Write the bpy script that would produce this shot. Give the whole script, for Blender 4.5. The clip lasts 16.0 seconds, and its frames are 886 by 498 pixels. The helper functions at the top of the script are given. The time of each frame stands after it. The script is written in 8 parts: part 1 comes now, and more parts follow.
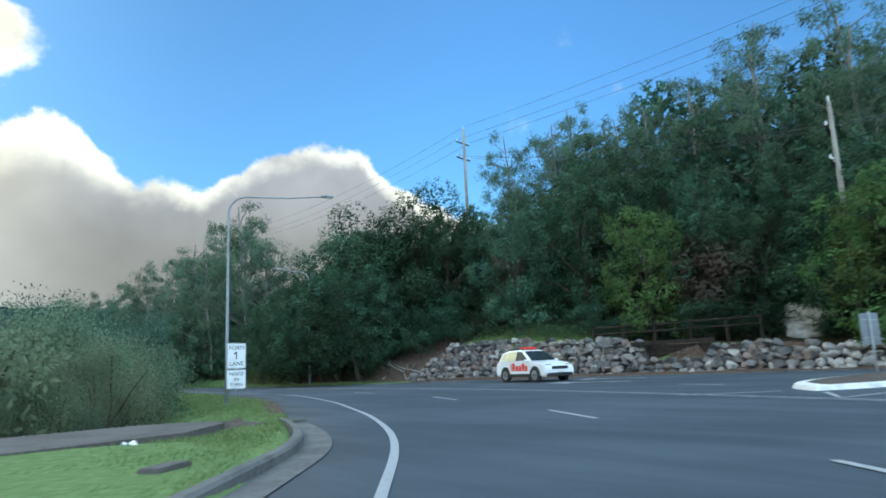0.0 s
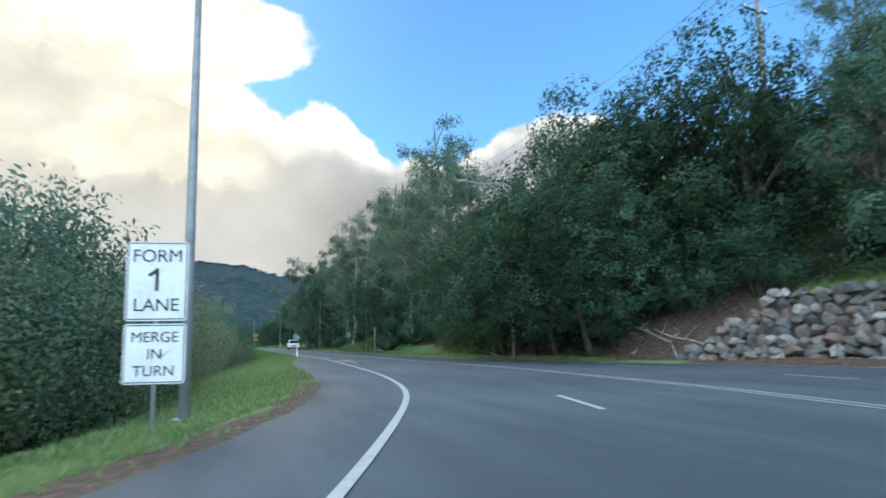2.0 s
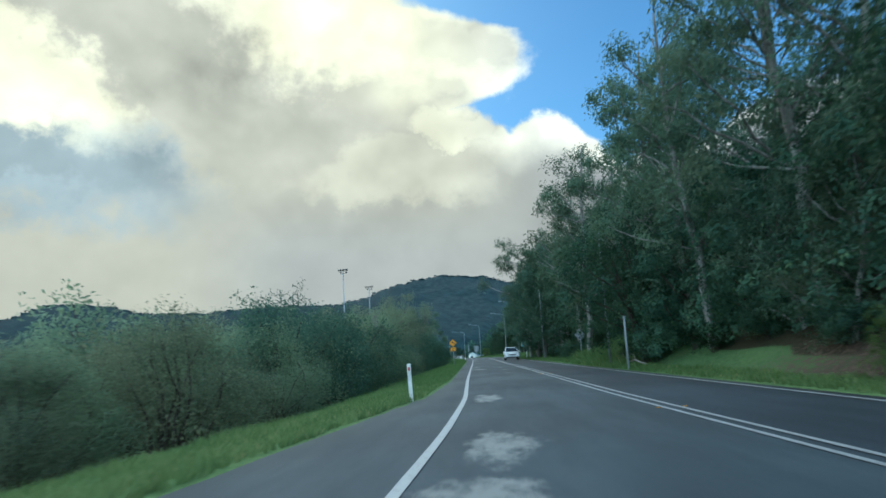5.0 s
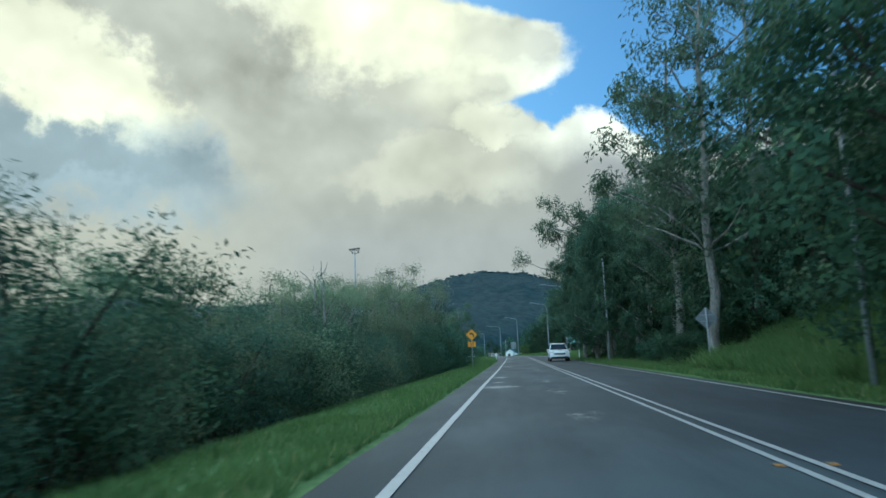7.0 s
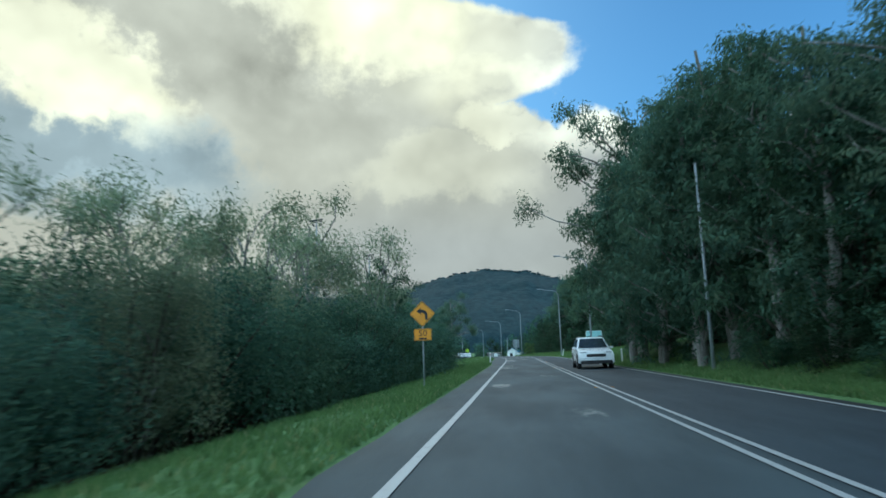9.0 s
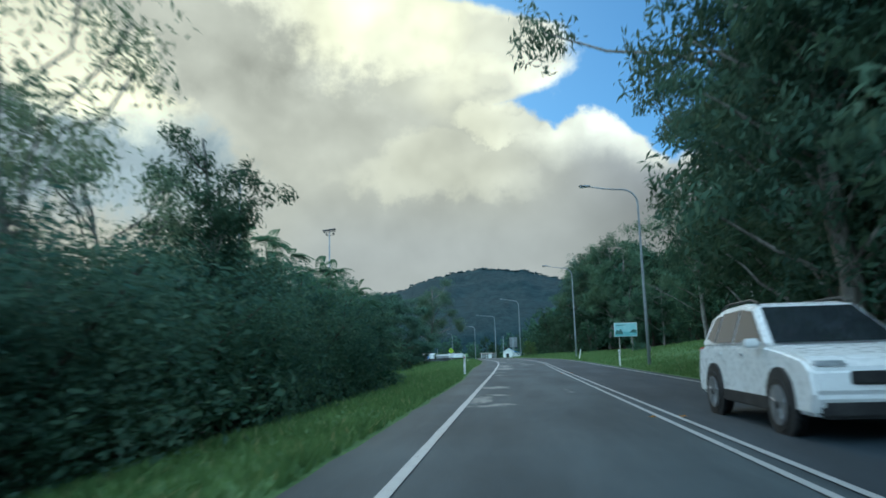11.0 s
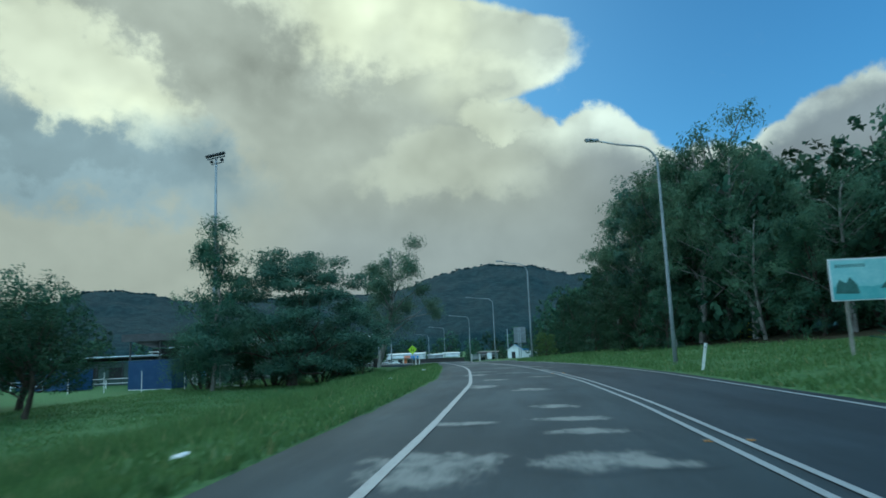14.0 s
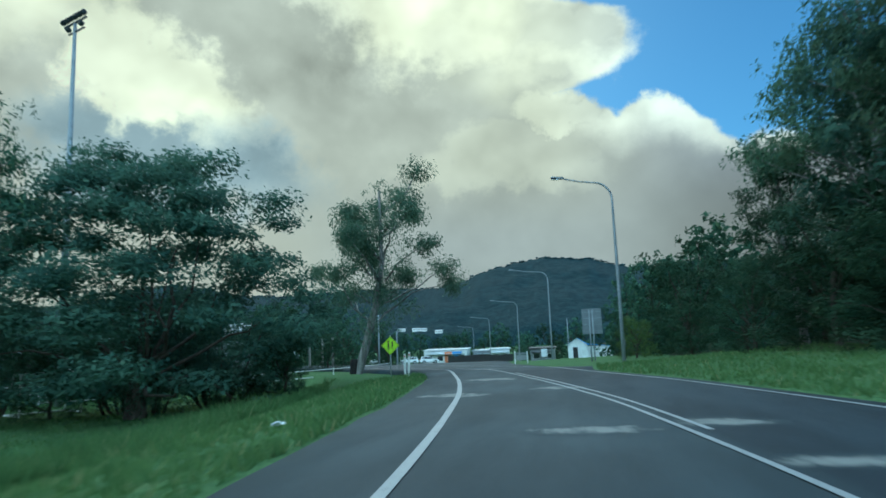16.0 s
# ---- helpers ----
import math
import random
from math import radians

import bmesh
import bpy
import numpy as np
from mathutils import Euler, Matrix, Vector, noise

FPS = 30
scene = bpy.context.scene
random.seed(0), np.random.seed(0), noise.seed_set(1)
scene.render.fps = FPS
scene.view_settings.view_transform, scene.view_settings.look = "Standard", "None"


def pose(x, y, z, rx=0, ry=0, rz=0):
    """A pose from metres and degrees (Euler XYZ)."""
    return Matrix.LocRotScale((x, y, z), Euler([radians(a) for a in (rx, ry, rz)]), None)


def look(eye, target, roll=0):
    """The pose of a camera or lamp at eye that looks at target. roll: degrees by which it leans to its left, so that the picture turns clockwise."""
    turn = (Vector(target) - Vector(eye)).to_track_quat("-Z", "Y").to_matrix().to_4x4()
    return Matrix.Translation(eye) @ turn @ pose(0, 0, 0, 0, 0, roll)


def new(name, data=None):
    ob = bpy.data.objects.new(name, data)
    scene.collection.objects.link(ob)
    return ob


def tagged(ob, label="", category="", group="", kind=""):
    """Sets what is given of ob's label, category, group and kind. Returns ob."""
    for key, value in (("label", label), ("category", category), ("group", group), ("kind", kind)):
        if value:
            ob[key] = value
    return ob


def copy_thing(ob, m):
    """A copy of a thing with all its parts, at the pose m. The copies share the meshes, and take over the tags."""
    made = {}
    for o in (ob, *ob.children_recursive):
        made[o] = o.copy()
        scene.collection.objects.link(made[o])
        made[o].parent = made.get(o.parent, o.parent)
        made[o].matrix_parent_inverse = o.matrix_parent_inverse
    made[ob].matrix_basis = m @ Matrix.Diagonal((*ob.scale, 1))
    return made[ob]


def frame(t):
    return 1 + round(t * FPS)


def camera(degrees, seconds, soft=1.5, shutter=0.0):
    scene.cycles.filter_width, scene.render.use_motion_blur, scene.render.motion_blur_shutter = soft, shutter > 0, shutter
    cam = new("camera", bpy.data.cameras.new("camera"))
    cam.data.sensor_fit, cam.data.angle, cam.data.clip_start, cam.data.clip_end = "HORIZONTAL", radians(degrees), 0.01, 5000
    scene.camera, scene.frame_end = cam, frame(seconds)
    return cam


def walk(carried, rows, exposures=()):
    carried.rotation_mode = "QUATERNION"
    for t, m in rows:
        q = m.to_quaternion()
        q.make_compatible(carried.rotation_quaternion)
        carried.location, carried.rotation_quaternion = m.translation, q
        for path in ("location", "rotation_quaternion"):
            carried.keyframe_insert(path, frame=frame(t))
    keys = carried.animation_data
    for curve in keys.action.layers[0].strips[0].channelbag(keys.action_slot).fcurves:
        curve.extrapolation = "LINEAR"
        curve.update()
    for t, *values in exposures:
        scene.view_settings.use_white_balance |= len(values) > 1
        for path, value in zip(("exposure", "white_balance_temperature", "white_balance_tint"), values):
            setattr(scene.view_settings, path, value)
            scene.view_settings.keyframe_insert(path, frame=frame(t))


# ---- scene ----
cam = camera(67.0, 16.0, 1.65, 0.32)
PATH = [
    (0.0, (0.000, 0.000, 1.115), (6.2087, 7.6464, 2.8430), -2.56),
    (0.5, (3.524, 3.955, 1.142), (9.1721, 12.0504, 2.7423), -2.52),
    (1.0, (6.690, 8.218, 1.127), (11.5441, 16.8503, 2.5154), -1.99),
    (1.5, (9.540, 13.003, 1.105), (13.5483, 22.0630, 2.4657), -1.20),
    (2.0, (12.062, 18.182, 1.076), (15.1345, 27.6011, 2.4359), -0.98),
    (2.5, (14.003, 23.309, 1.118), (16.2491, 32.9543, 2.5069), -1.93),
    (3.0, (15.539, 28.473, 1.127), (17.0952, 38.2419, 2.5892), -1.98),
    (3.5, (16.761, 33.722, 1.123), (17.6486, 43.5652, 2.6462), -2.20),
    (4.0, (17.664, 39.193, 1.119), (18.0154, 49.0742, 2.6127), -1.94),
    (4.5, (18.327, 44.892, 1.120), (18.2781, 54.7694, 2.6785), -2.75),
    (7.0, (19.595, 76.449, 1.116), (18.6329, 86.2816, 2.6605), -2.20),
    (7.5, (19.594, 83.172, 1.118), (18.6111, 93.0083, 2.6270), -2.00),
    (8.0, (19.630, 89.969, 1.123), (18.6311, 99.8053, 2.6256), -1.77),
    (8.5, (19.659, 96.806, 1.111), (18.6535, 106.6383, 2.6296), -2.02),
    (9.0, (19.700, 103.691, 1.106), (18.6864, 113.5215, 2.6330), -1.88),
    (11.5, (19.706, 138.984, 1.100), (18.7455, 148.8208, 2.6225), -1.48),
    (12.0, (19.756, 146.010, 1.105), (18.8039, 155.8445, 2.6453), -1.28),
    (12.5, (19.842, 153.010, 1.104), (18.8794, 162.8469, 2.6203), -1.64),
    (13.0, (19.925, 160.241, 1.080), (18.9218, 170.0762, 2.5815), -1.77),
    (13.5, (19.959, 167.654, 1.126), (18.9186, 177.4876, 2.6129), -2.10),
    (14.0, (19.903, 175.065, 1.117), (18.8188, 184.8932, 2.6133), -2.35),
    (14.5, (19.805, 182.313, 1.117), (18.6391, 192.1320, 2.6068), -2.28),
    (15.0, (19.615, 189.546, 1.103), (18.2562, 199.3410, 2.5871), -2.22),
    (15.5, (19.317, 196.839, 1.116), (17.7306, 206.6026, 2.5848), -2.14),
    (16.0, (18.787, 204.215, 1.119), (16.8858, 213.9256, 2.5677), -2.22),
]
walk(cam, [(t, look(eye, target, roll)) for t, eye, target, roll in PATH],
     exposures=[(0.0, 0.34, 5700, 0), (1.0, 0.56, 5760, 1), (2.5, 0.57, 5900, 6), (3.5, 0.41, 5880, 5), (4.5, 0.14, 5500, -3), (7.0, -0.06, 5350, -7), (9.0, -0.06, 5400, -6), (11.5, -0.11, 5400, -5), (12.5, -0.28, 5250, -8), (13.5, -0.46, 5130, -13), (14.5, -0.37, 5080, -15), (15.5, -0.25, 5080, -15), (16.0, -0.22, 5080, -15)])

# ---- sky, clouds and sun ----
SUN_AZ, SUN_EL = -14.0, 33.0


def nd(tree, kind, **sets):
    n = tree.nodes.new("ShaderNode" + kind)
    for k, v in sets.items():
        if k == "op":
            n.operation = v
        elif k == "clamp":
            n.use_clamp = v
        elif k == "dtype":
            n.data_type = v
        elif k == "blend":
            n.blend_type = v
        else:
            n.inputs[k].default_value = v
    return n


def num(tree, op, a, b=None, c=None, clamp=False):
    """One arithmetic node; arguments are numbers or sockets."""
    n = tree.nodes.new("ShaderNodeMath")
    n.operation, n.use_clamp = op, clamp
    for i, v in enumerate((a, b, c)):
        if v is None:
            continue
        if isinstance(v, (int, float)):
            n.inputs[i].default_value = v
        else:
            tree.links.new(v, n.inputs[i])
    return n.outputs[0]


def ramp(tree, value, stops, mode="LINEAR"):
    n = tree.nodes.new("ShaderNodeValToRGB")
    n.color_ramp.interpolation = mode
    els = n.color_ramp.elements
    while len(els) < len(stops):
        els.new(0.5)
    for e, (p, c) in zip(els, stops):
        e.position = p
        e.color = (c, c, c, 1) if isinstance(c, (int, float)) else (*c, 1)
    tree.links.new(value, n.inputs[0])
    return n.outputs[0]


def smooth(tree, value, lo, hi):
    n = tree.nodes.new("ShaderNodeMapRange")
    n.interpolation_type = "SMOOTHSTEP"
    tree.links.new(value, n.inputs[0])
    n.inputs[1].default_value, n.inputs[2].default_value = lo, hi
    return n.outputs[0]


def fog_noise(tree, vec, scale, detail=6.0, rough=0.55, lac=2.0):
    n = nd(tree, "TexNoise", Scale=scale, Detail=detail, Roughness=rough, Lacunarity=lac)
    tree.links.new(vec, n.inputs["Vector"])
    return n.outputs[0]


def mixc(tree, fac, a, b):
    n = tree.nodes.new("ShaderNodeMix")
    n.data_type = "RGBA"
    for sock, v in ((n.inputs[0], fac), (n.inputs[6], a), (n.inputs[7], b)):
        if isinstance(v, (int, float)):
            sock.default_value = v
        elif isinstance(v, tuple):
            sock.default_value = (*v, 1)
        else:
            tree.links.new(v, sock)
    return n.outputs[2]


def build_sky():
    world = bpy.data.worlds.new("sky")
    scene.world = world
    world.use_nodes = True
    t = world.node_tree
    back = t.nodes["Background"]
    co = t.nodes.new("ShaderNodeTexCoord").outputs["Generated"]
    sep = t.nodes.new("ShaderNodeSeparateXYZ")
    t.links.new(co, sep.inputs[0])
    az = num(t, "MULTIPLY", num(t, "ARCTAN2", sep.outputs[0], sep.outputs[1]), 180 / math.pi)
    el = num(t, "MULTIPLY", num(t, "ARCSINE", sep.outputs[2]), 180 / math.pi)
    big = num(t, "SUBTRACT", fog_noise(t, co, 7.0, 9.0, 0.6), 0.5)
    fine = num(t, "SUBTRACT", fog_noise(t, co, 26.0, 7.0, 0.6), 0.5)
    puff = num(t, "ADD", num(t, "MULTIPLY", big, 5.0), num(t, "MULTIPLY", fine, 3.6))
    # upper bank: its right-hand edge as an azimuth, by elevation (0 to 60 degrees)
    edge = ramp(t, num(t, "DIVIDE", el, 60.0), [(0.0, 0.50), (0.345, 0.50), (0.362, 0.54), (0.385, 0.585), (0.42, 0.595),
                                               (0.445, 0.575), (0.46, 0.52), (0.485, 0.46), (0.56, 0.40), (0.70, 0.30), (1.0, 0.20)])
    edge = num(t, "MULTIPLY_ADD", edge, 80.0, -40.0)
    a_in = num(t, "SUBTRACT", num(t, "ADD", edge, puff), az)
    mask_a = num(t, "MULTIPLY", smooth(t, a_in, -0.9, 1.6), smooth(t, num(t, "ADD", az, 100.0), 0.0, 20.0))
    # lower cumulus: the elevation of its tops, by azimuth (-80 to 80 degrees)
    tops = ramp(t, num(t, "MULTIPLY_ADD", az, 1 / 160, 0.5), [
        (0.0, 0.50), (0.30, 0.60), (0.45, 0.62), (0.487, 0.53), (0.512, 0.52), (0.528, 0.475), (0.542, 0.50), (0.555, 0.49), (0.567, 0.44),
        (0.586, 0.38), (0.606, 0.385), (0.616, 0.365), (0.624, 0.385), (0.648, 0.44), (0.674, 0.475), (0.70, 0.46), (0.718, 0.39), (0.76, 0.30), (0.88, 0.26), (1.0, 0.30)])
    tops = num(t, "MULTIPLY", tops, 40.0)
    b_in = num(t, "SUBTRACT", num(t, "ADD", tops, num(t, "MULTIPLY", puff, 0.62)), el)
    mask_b = smooth(t, b_in, -0.25, 0.55)
    cloud = num(t, "MAXIMUM", mask_a, mask_b)
    # small stray puffs over the blue part
    stray = num(t, "MULTIPLY", num(t, "MULTIPLY", smooth(t, fog_noise(t, co, 11.0, 6.0, 0.55), 0.60, 0.74), smooth(t, fog_noise(t, co, 3.0, 2.0, 0.5), 0.45, 0.6)), 0.32)
    cloud = num(t, "MAXIMUM", cloud, stray)
    # broken cloud added overhead and behind, out of view
    rest = num(t, "MAXIMUM", smooth(t, el, 46.0, 60.0), smooth(t, num(t, "ABSOLUTE", az), 78.0, 100.0))
    rest = num(t, "MULTIPLY", rest, smooth(t, fog_noise(t, co, 2.6, 6.0, 0.55), 0.40, 0.52))
    cloud = num(t, "MAXIMUM", cloud, num(t, "MULTIPLY", rest, smooth(t, el, -4.0, 2.0)))
    # how bright the cloud is: sunlit tops, a glow round the veiled sun, grey undersides
    body = fog_noise(t, co, 3.4, 5.0, 0.45)
    warp = nd(t, "VectorMath", op="MULTIPLY")
    t.links.new(co, warp.inputs[0])
    warp.inputs[1].default_value = (1.0, 1.0, 1.5)
    folds = fog_noise(t, warp.outputs[0], 6.0, 6.0, 0.48)
    rim = num(t, "SUBTRACT", 1.0, smooth(t, num(t, "MULTIPLY", b_in, num(t, "MULTIPLY_ADD", smooth(t, az, 9.0, 17.0), 1.1, 1.0)), 0.4, 4.8))
    rim = num(t, "MULTIPLY", rim, num(t, "MULTIPLY_ADD", smooth(t, az, 8.0, 14.0), -0.3, smooth(t, az, -14.0, 2.0)))

    wa = num(t, "ADD", az, num(t, "ADD", num(t, "MULTIPLY", num(t, "SUBTRACT", body, 0.5), 12.0), num(t, "ADD", num(t, "MULTIPLY", big, 8.0), num(t, "MULTIPLY", fine, 5.0))))
    we = num(t, "ADD", el, num(t, "ADD", num(t, "MULTIPLY", num(t, "SUBTRACT", fog_noise(t, warp.outputs[0], 4.1, 6.0, 0.5), 0.5), 10.0), num(t, "MULTIPLY", fine, 5.5)))

    def glow(a, e, ra, re, turn=0.0):
        """A soft oval of cloud light, in degrees of azimuth and elevation."""
        c, q = math.cos(radians(turn)), math.sin(radians(turn))
        dx, dy = num(t, "SUBTRACT", wa, a), num(t, "SUBTRACT", we, e)
        u = num(t, "DIVIDE", num(t, "MULTIPLY_ADD", dx, c, num(t, "MULTIPLY", dy, q)), ra)
        v = num(t, "DIVIDE", num(t, "MULTIPLY_ADD", dy, c, num(t, "MULTIPLY", dx, -q)), re)
        d = num(t, "SQRT", num(t, "ADD", num(t, "MULTIPLY", u, u), num(t, "MULTIPLY", v, v)))
        return num(t, "SUBTRACT", 1.0, smooth(t, d, 0.58, 1.22))
    veil = num(t, "MAXIMUM", glow(-11.0, 28.5, 12.5, 5.6, -8.0), num(t, "MULTIPLY", glow(-35.5, 21.8, 9.5, 3.7, -32.0), 1.0))
    veil = num(t, "MAXIMUM", veil, num(t, "MULTIPLY", glow(1.0, 25.0, 6.5, 3.4), 0.55))
    veil = num(t, "MAXIMUM", veil, num(t, "MULTIPLY", glow(-1.0, 18.6, 4.2, 2.0), 0.7))
    veil = num(t, "MAXIMUM", veil, num(t, "MULTIPLY", glow(-6.0, 15.5, 9.0, 2.2), 0.22))
    veil = num(t, "MAXIMUM", veil, num(t, "MULTIPLY", glow(-50.0, 30.0, 12.0, 7.0, -20.0), 0.8))
    veil = num(t, "MULTIPLY", veil, num(t, "MULTIPLY_ADD", smooth(t, folds, 0.34, 0.60), 0.38, 0.62))
    light = num(t, "MAXIMUM", veil, num(t, "MULTIPLY", rim, smooth(t, folds, 0.28, 0.55)))

    def relief(scale, step, detail, rough):
        """Billows lit from the sun's side: the field here less the field a step towards the sun."""
        near = fog_noise(t, co, scale, detail, rough)
        move = nd(t, "VectorMath", op="ADD")
        t.links.new(co, move.inputs[0])
        move.inputs[1].default_value = tuple(step * c for c in (-0.12, 0.10, 1.0))
        return num(t, "SUBTRACT", near, fog_noise(t, move.outputs[0], scale, detail, rough))
    billow = num(t, "ADD", num(t, "MULTIPLY", relief(5.5, 0.05, 3.0, 0.42), 1.25), num(t, "MULTIPLY", relief(14.0, 0.02, 2.5, 0.4), 0.5))
    # flatter towards the horizon
    lofty = num(t, "MULTIPLY_ADD", smooth(t, el, 9.0, 19.0), 0.65, 0.35)
    billow = num(t, "MULTIPLY", billow, lofty)
    mid = num(t, "MULTIPLY_ADD", num(t, "MULTIPLY", num(t, "SUBTRACT", body, 0.5), lofty), 0.30, 0.535)
    mid = num(t, "ADD", mid, num(t, "MULTIPLY", num(t, "MULTIPLY", num(t, "SUBTRACT", folds, 0.5), lofty), 0.22))
    mid = num(t, "ADD", mid, num(t, "MULTIPLY", fine, 0.08))
    shade = num(t, "ADD", num(t, "MULTIPLY", glow(-27.0, 25.8, 8.0, 3.6, -22.0), 0.07), num(t, "MULTIPLY", glow(-19.0, 20.3, 10.0, 3.0, -14.0), 0.04))
    shade = num(t, "ADD", shade, num(t, "MULTIPLY", glow(-33.0, 15.6, 9.5, 2.8, -12.0), 0.12))
    shade = num(t, "ADD", shade, num(t, "MULTIPLY", glow(8.0, 13.0, 8.0, 3.4), 0.03))
    mid = num(t, "MULTIPLY", num(t, "MAXIMUM", num(t, "SUBTRACT", mid, shade), 0.16), num(t, "MULTIPLY_ADD", smooth(t, az, 1.0, 14.0), -0.32, 1.0))
    low = num(t, "MULTIPLY", smooth(t, az, 1.0, 14.0), num(t, "SUBTRACT", 1.0, smooth(t, el, 9.0, 15.0)))
    mid = num(t, "MULTIPLY", mid, num(t, "MULTIPLY_ADD", low, -0.16, num(t, "MULTIPLY_ADD", smooth(t, el, 11.0, 19.0), 0.07, 0.93)))
    grey = mixc(t, smooth(t, az, -2.0, 16.0), (1.30, 1.14, 0.90), (1.08, 1.02, 1.02))
    grey = mixc(t, num(t, "MULTIPLY", glow(-33.0, 15.0, 12.0, 4.5, -10.0), 0.8), grey, (0.84, 0.96, 1.02))
    grey = mixc(t, num(t, "MULTIPLY", num(t, "SUBTRACT", 1.0, smooth(t, el, 8.0, 16.0)), smooth(t, az, -26.0, -14.0)), grey, (1.07, 0.98, 0.87))
    dim = t.nodes.new("ShaderNodeVectorMath")
    dim.operation = "SCALE"
    t.links.new(grey, dim.inputs[0])
    t.links.new(mid, dim.inputs["Scale"])
    lit = mixc(t, smooth(t, az, -4.0, 9.0), (1.40, 1.20, 0.82), (1.40, 1.26, 1.02))
    tone = mixc(t, light, dim.outputs[0], lit)
    swell = t.nodes.new("ShaderNodeVectorMath")
    swell.operation = "SCALE"
    t.links.new(tone, swell.inputs[0])
    t.links.new(num(t, "ADD", 1.0, num(t, "MAXIMUM", num(t, "MINIMUM", num(t, "MULTIPLY", billow, 0.95), 0.25), -0.26)), swell.inputs["Scale"])
    tone = swell.outputs[0]
    # unseen cloud overhead and behind is boosted and blued as fill light
    behind = smooth(t, num(t, "ABSOLUTE", az), 85.0, 125.0)
    fill_tone = mixc(t, behind, (1.35, 1.66, 1.98), (2.05, 2.55, 3.0))
    tone = mixc(t, rest, tone, fill_tone)
    # blue sky
    sky = t.nodes.new("ShaderNodeTexSky")
    sky.sky_type, sky.sun_disc = "NISHITA", False
    sky.sun_elevation, sky.sun_rotation = radians(SUN_EL), radians(SUN_AZ)
    sky.air_density, sky.dust_density, sky.ozone_density = 1.0, 0.3, 2.0
    blue = t.nodes.new("ShaderNodeVectorMath")
    blue.operation = "MULTIPLY"
    t.links.new(sky.outputs[0], blue.inputs[0])
    blue.inputs[1].default_value = (0.060, 0.088, 0.104)
    # paler and hazier away from the bank
    haze = nd(t, "VectorMath", op="SCALE")
    t.links.new(blue.outputs[0], haze.inputs[0])
    t.links.new(num(t, "MULTIPLY_ADD", smooth(t, az, 14.0, 55.0), 0.55, 1.0), haze.inputs["Scale"])
    both = mixc(t, cloud, haze.outputs[0], tone)
    t.links.new(both, back.inputs[0])
    back.inputs[1].default_value = 1.0


build_sky()
sun_data = bpy.data.lights.new("sun", "SUN")
sun_data.energy, sun_data.angle, sun_data.color = 0.8, radians(24), (1.0, 0.93, 0.82)
sun_way = Vector((math.sin(radians(SUN_AZ)) * math.cos(radians(SUN_EL)), math.cos(radians(SUN_AZ)) * math.cos(radians(SUN_EL)), math.sin(radians(SUN_EL))))
new("sun", sun_data).matrix_world = look(sun_way * 50, (0, 0, 0))


# ---- materials ----
def surface(name, rough=0.8, metal=0.0, spec=0.4):
    m = bpy.data.materials.new(name)
    m.use_nodes = True
    t = m.node_tree
    b = t.nodes["Principled BSDF"]
    b.inputs["Roughness"].default_value = rough
    b.inputs["Metallic"].default_value = metal
    b.inputs["Specular IOR Level"].default_value = spec
    return m, t, b


def coords(t, which="Object"):
    return t.nodes.new("ShaderNodeTexCoord").outputs[which]


def world_pos(t):
    return t.nodes.new("ShaderNodeNewGeometry").outputs["Position"]


def bumped(t, b, height, strength=0.3, dist=0.02):
    n = nd(t, "Bump", Strength=strength, Distance=dist)
    t.links.new(height, n.inputs["Height"])
    t.links.new(n.outputs[0], b.inputs["Normal"])


def weathered(name, base, worn, rough=0.7, metal=0.0, scale=3.0, bump=0.15, spec=0.4, lo=0.42, hi=0.66):
    """Paint, metal or plastic with stains at two scales."""
    m, t, b = surface(name, rough, metal, spec)
    p = coords(t)
    n1 = fog_noise(t, p, scale, 6.0, 0.6)
    n2 = fog_noise(t, p, scale * 9.0, 4.0, 0.6)
    mix = num(t, "MULTIPLY_ADD", n2, 0.35, num(t, "MULTIPLY", n1, 0.65))
    t.links.new(mixc(t, smooth(t, mix, lo, hi), base, worn), b.inputs["Base Color"])
    t.links.new(num(t, "MULTIPLY_ADD", n2, 0.25, rough - 0.12), b.inputs["Roughness"])
    bumped(t, b, n2, bump, 0.01)
    return m


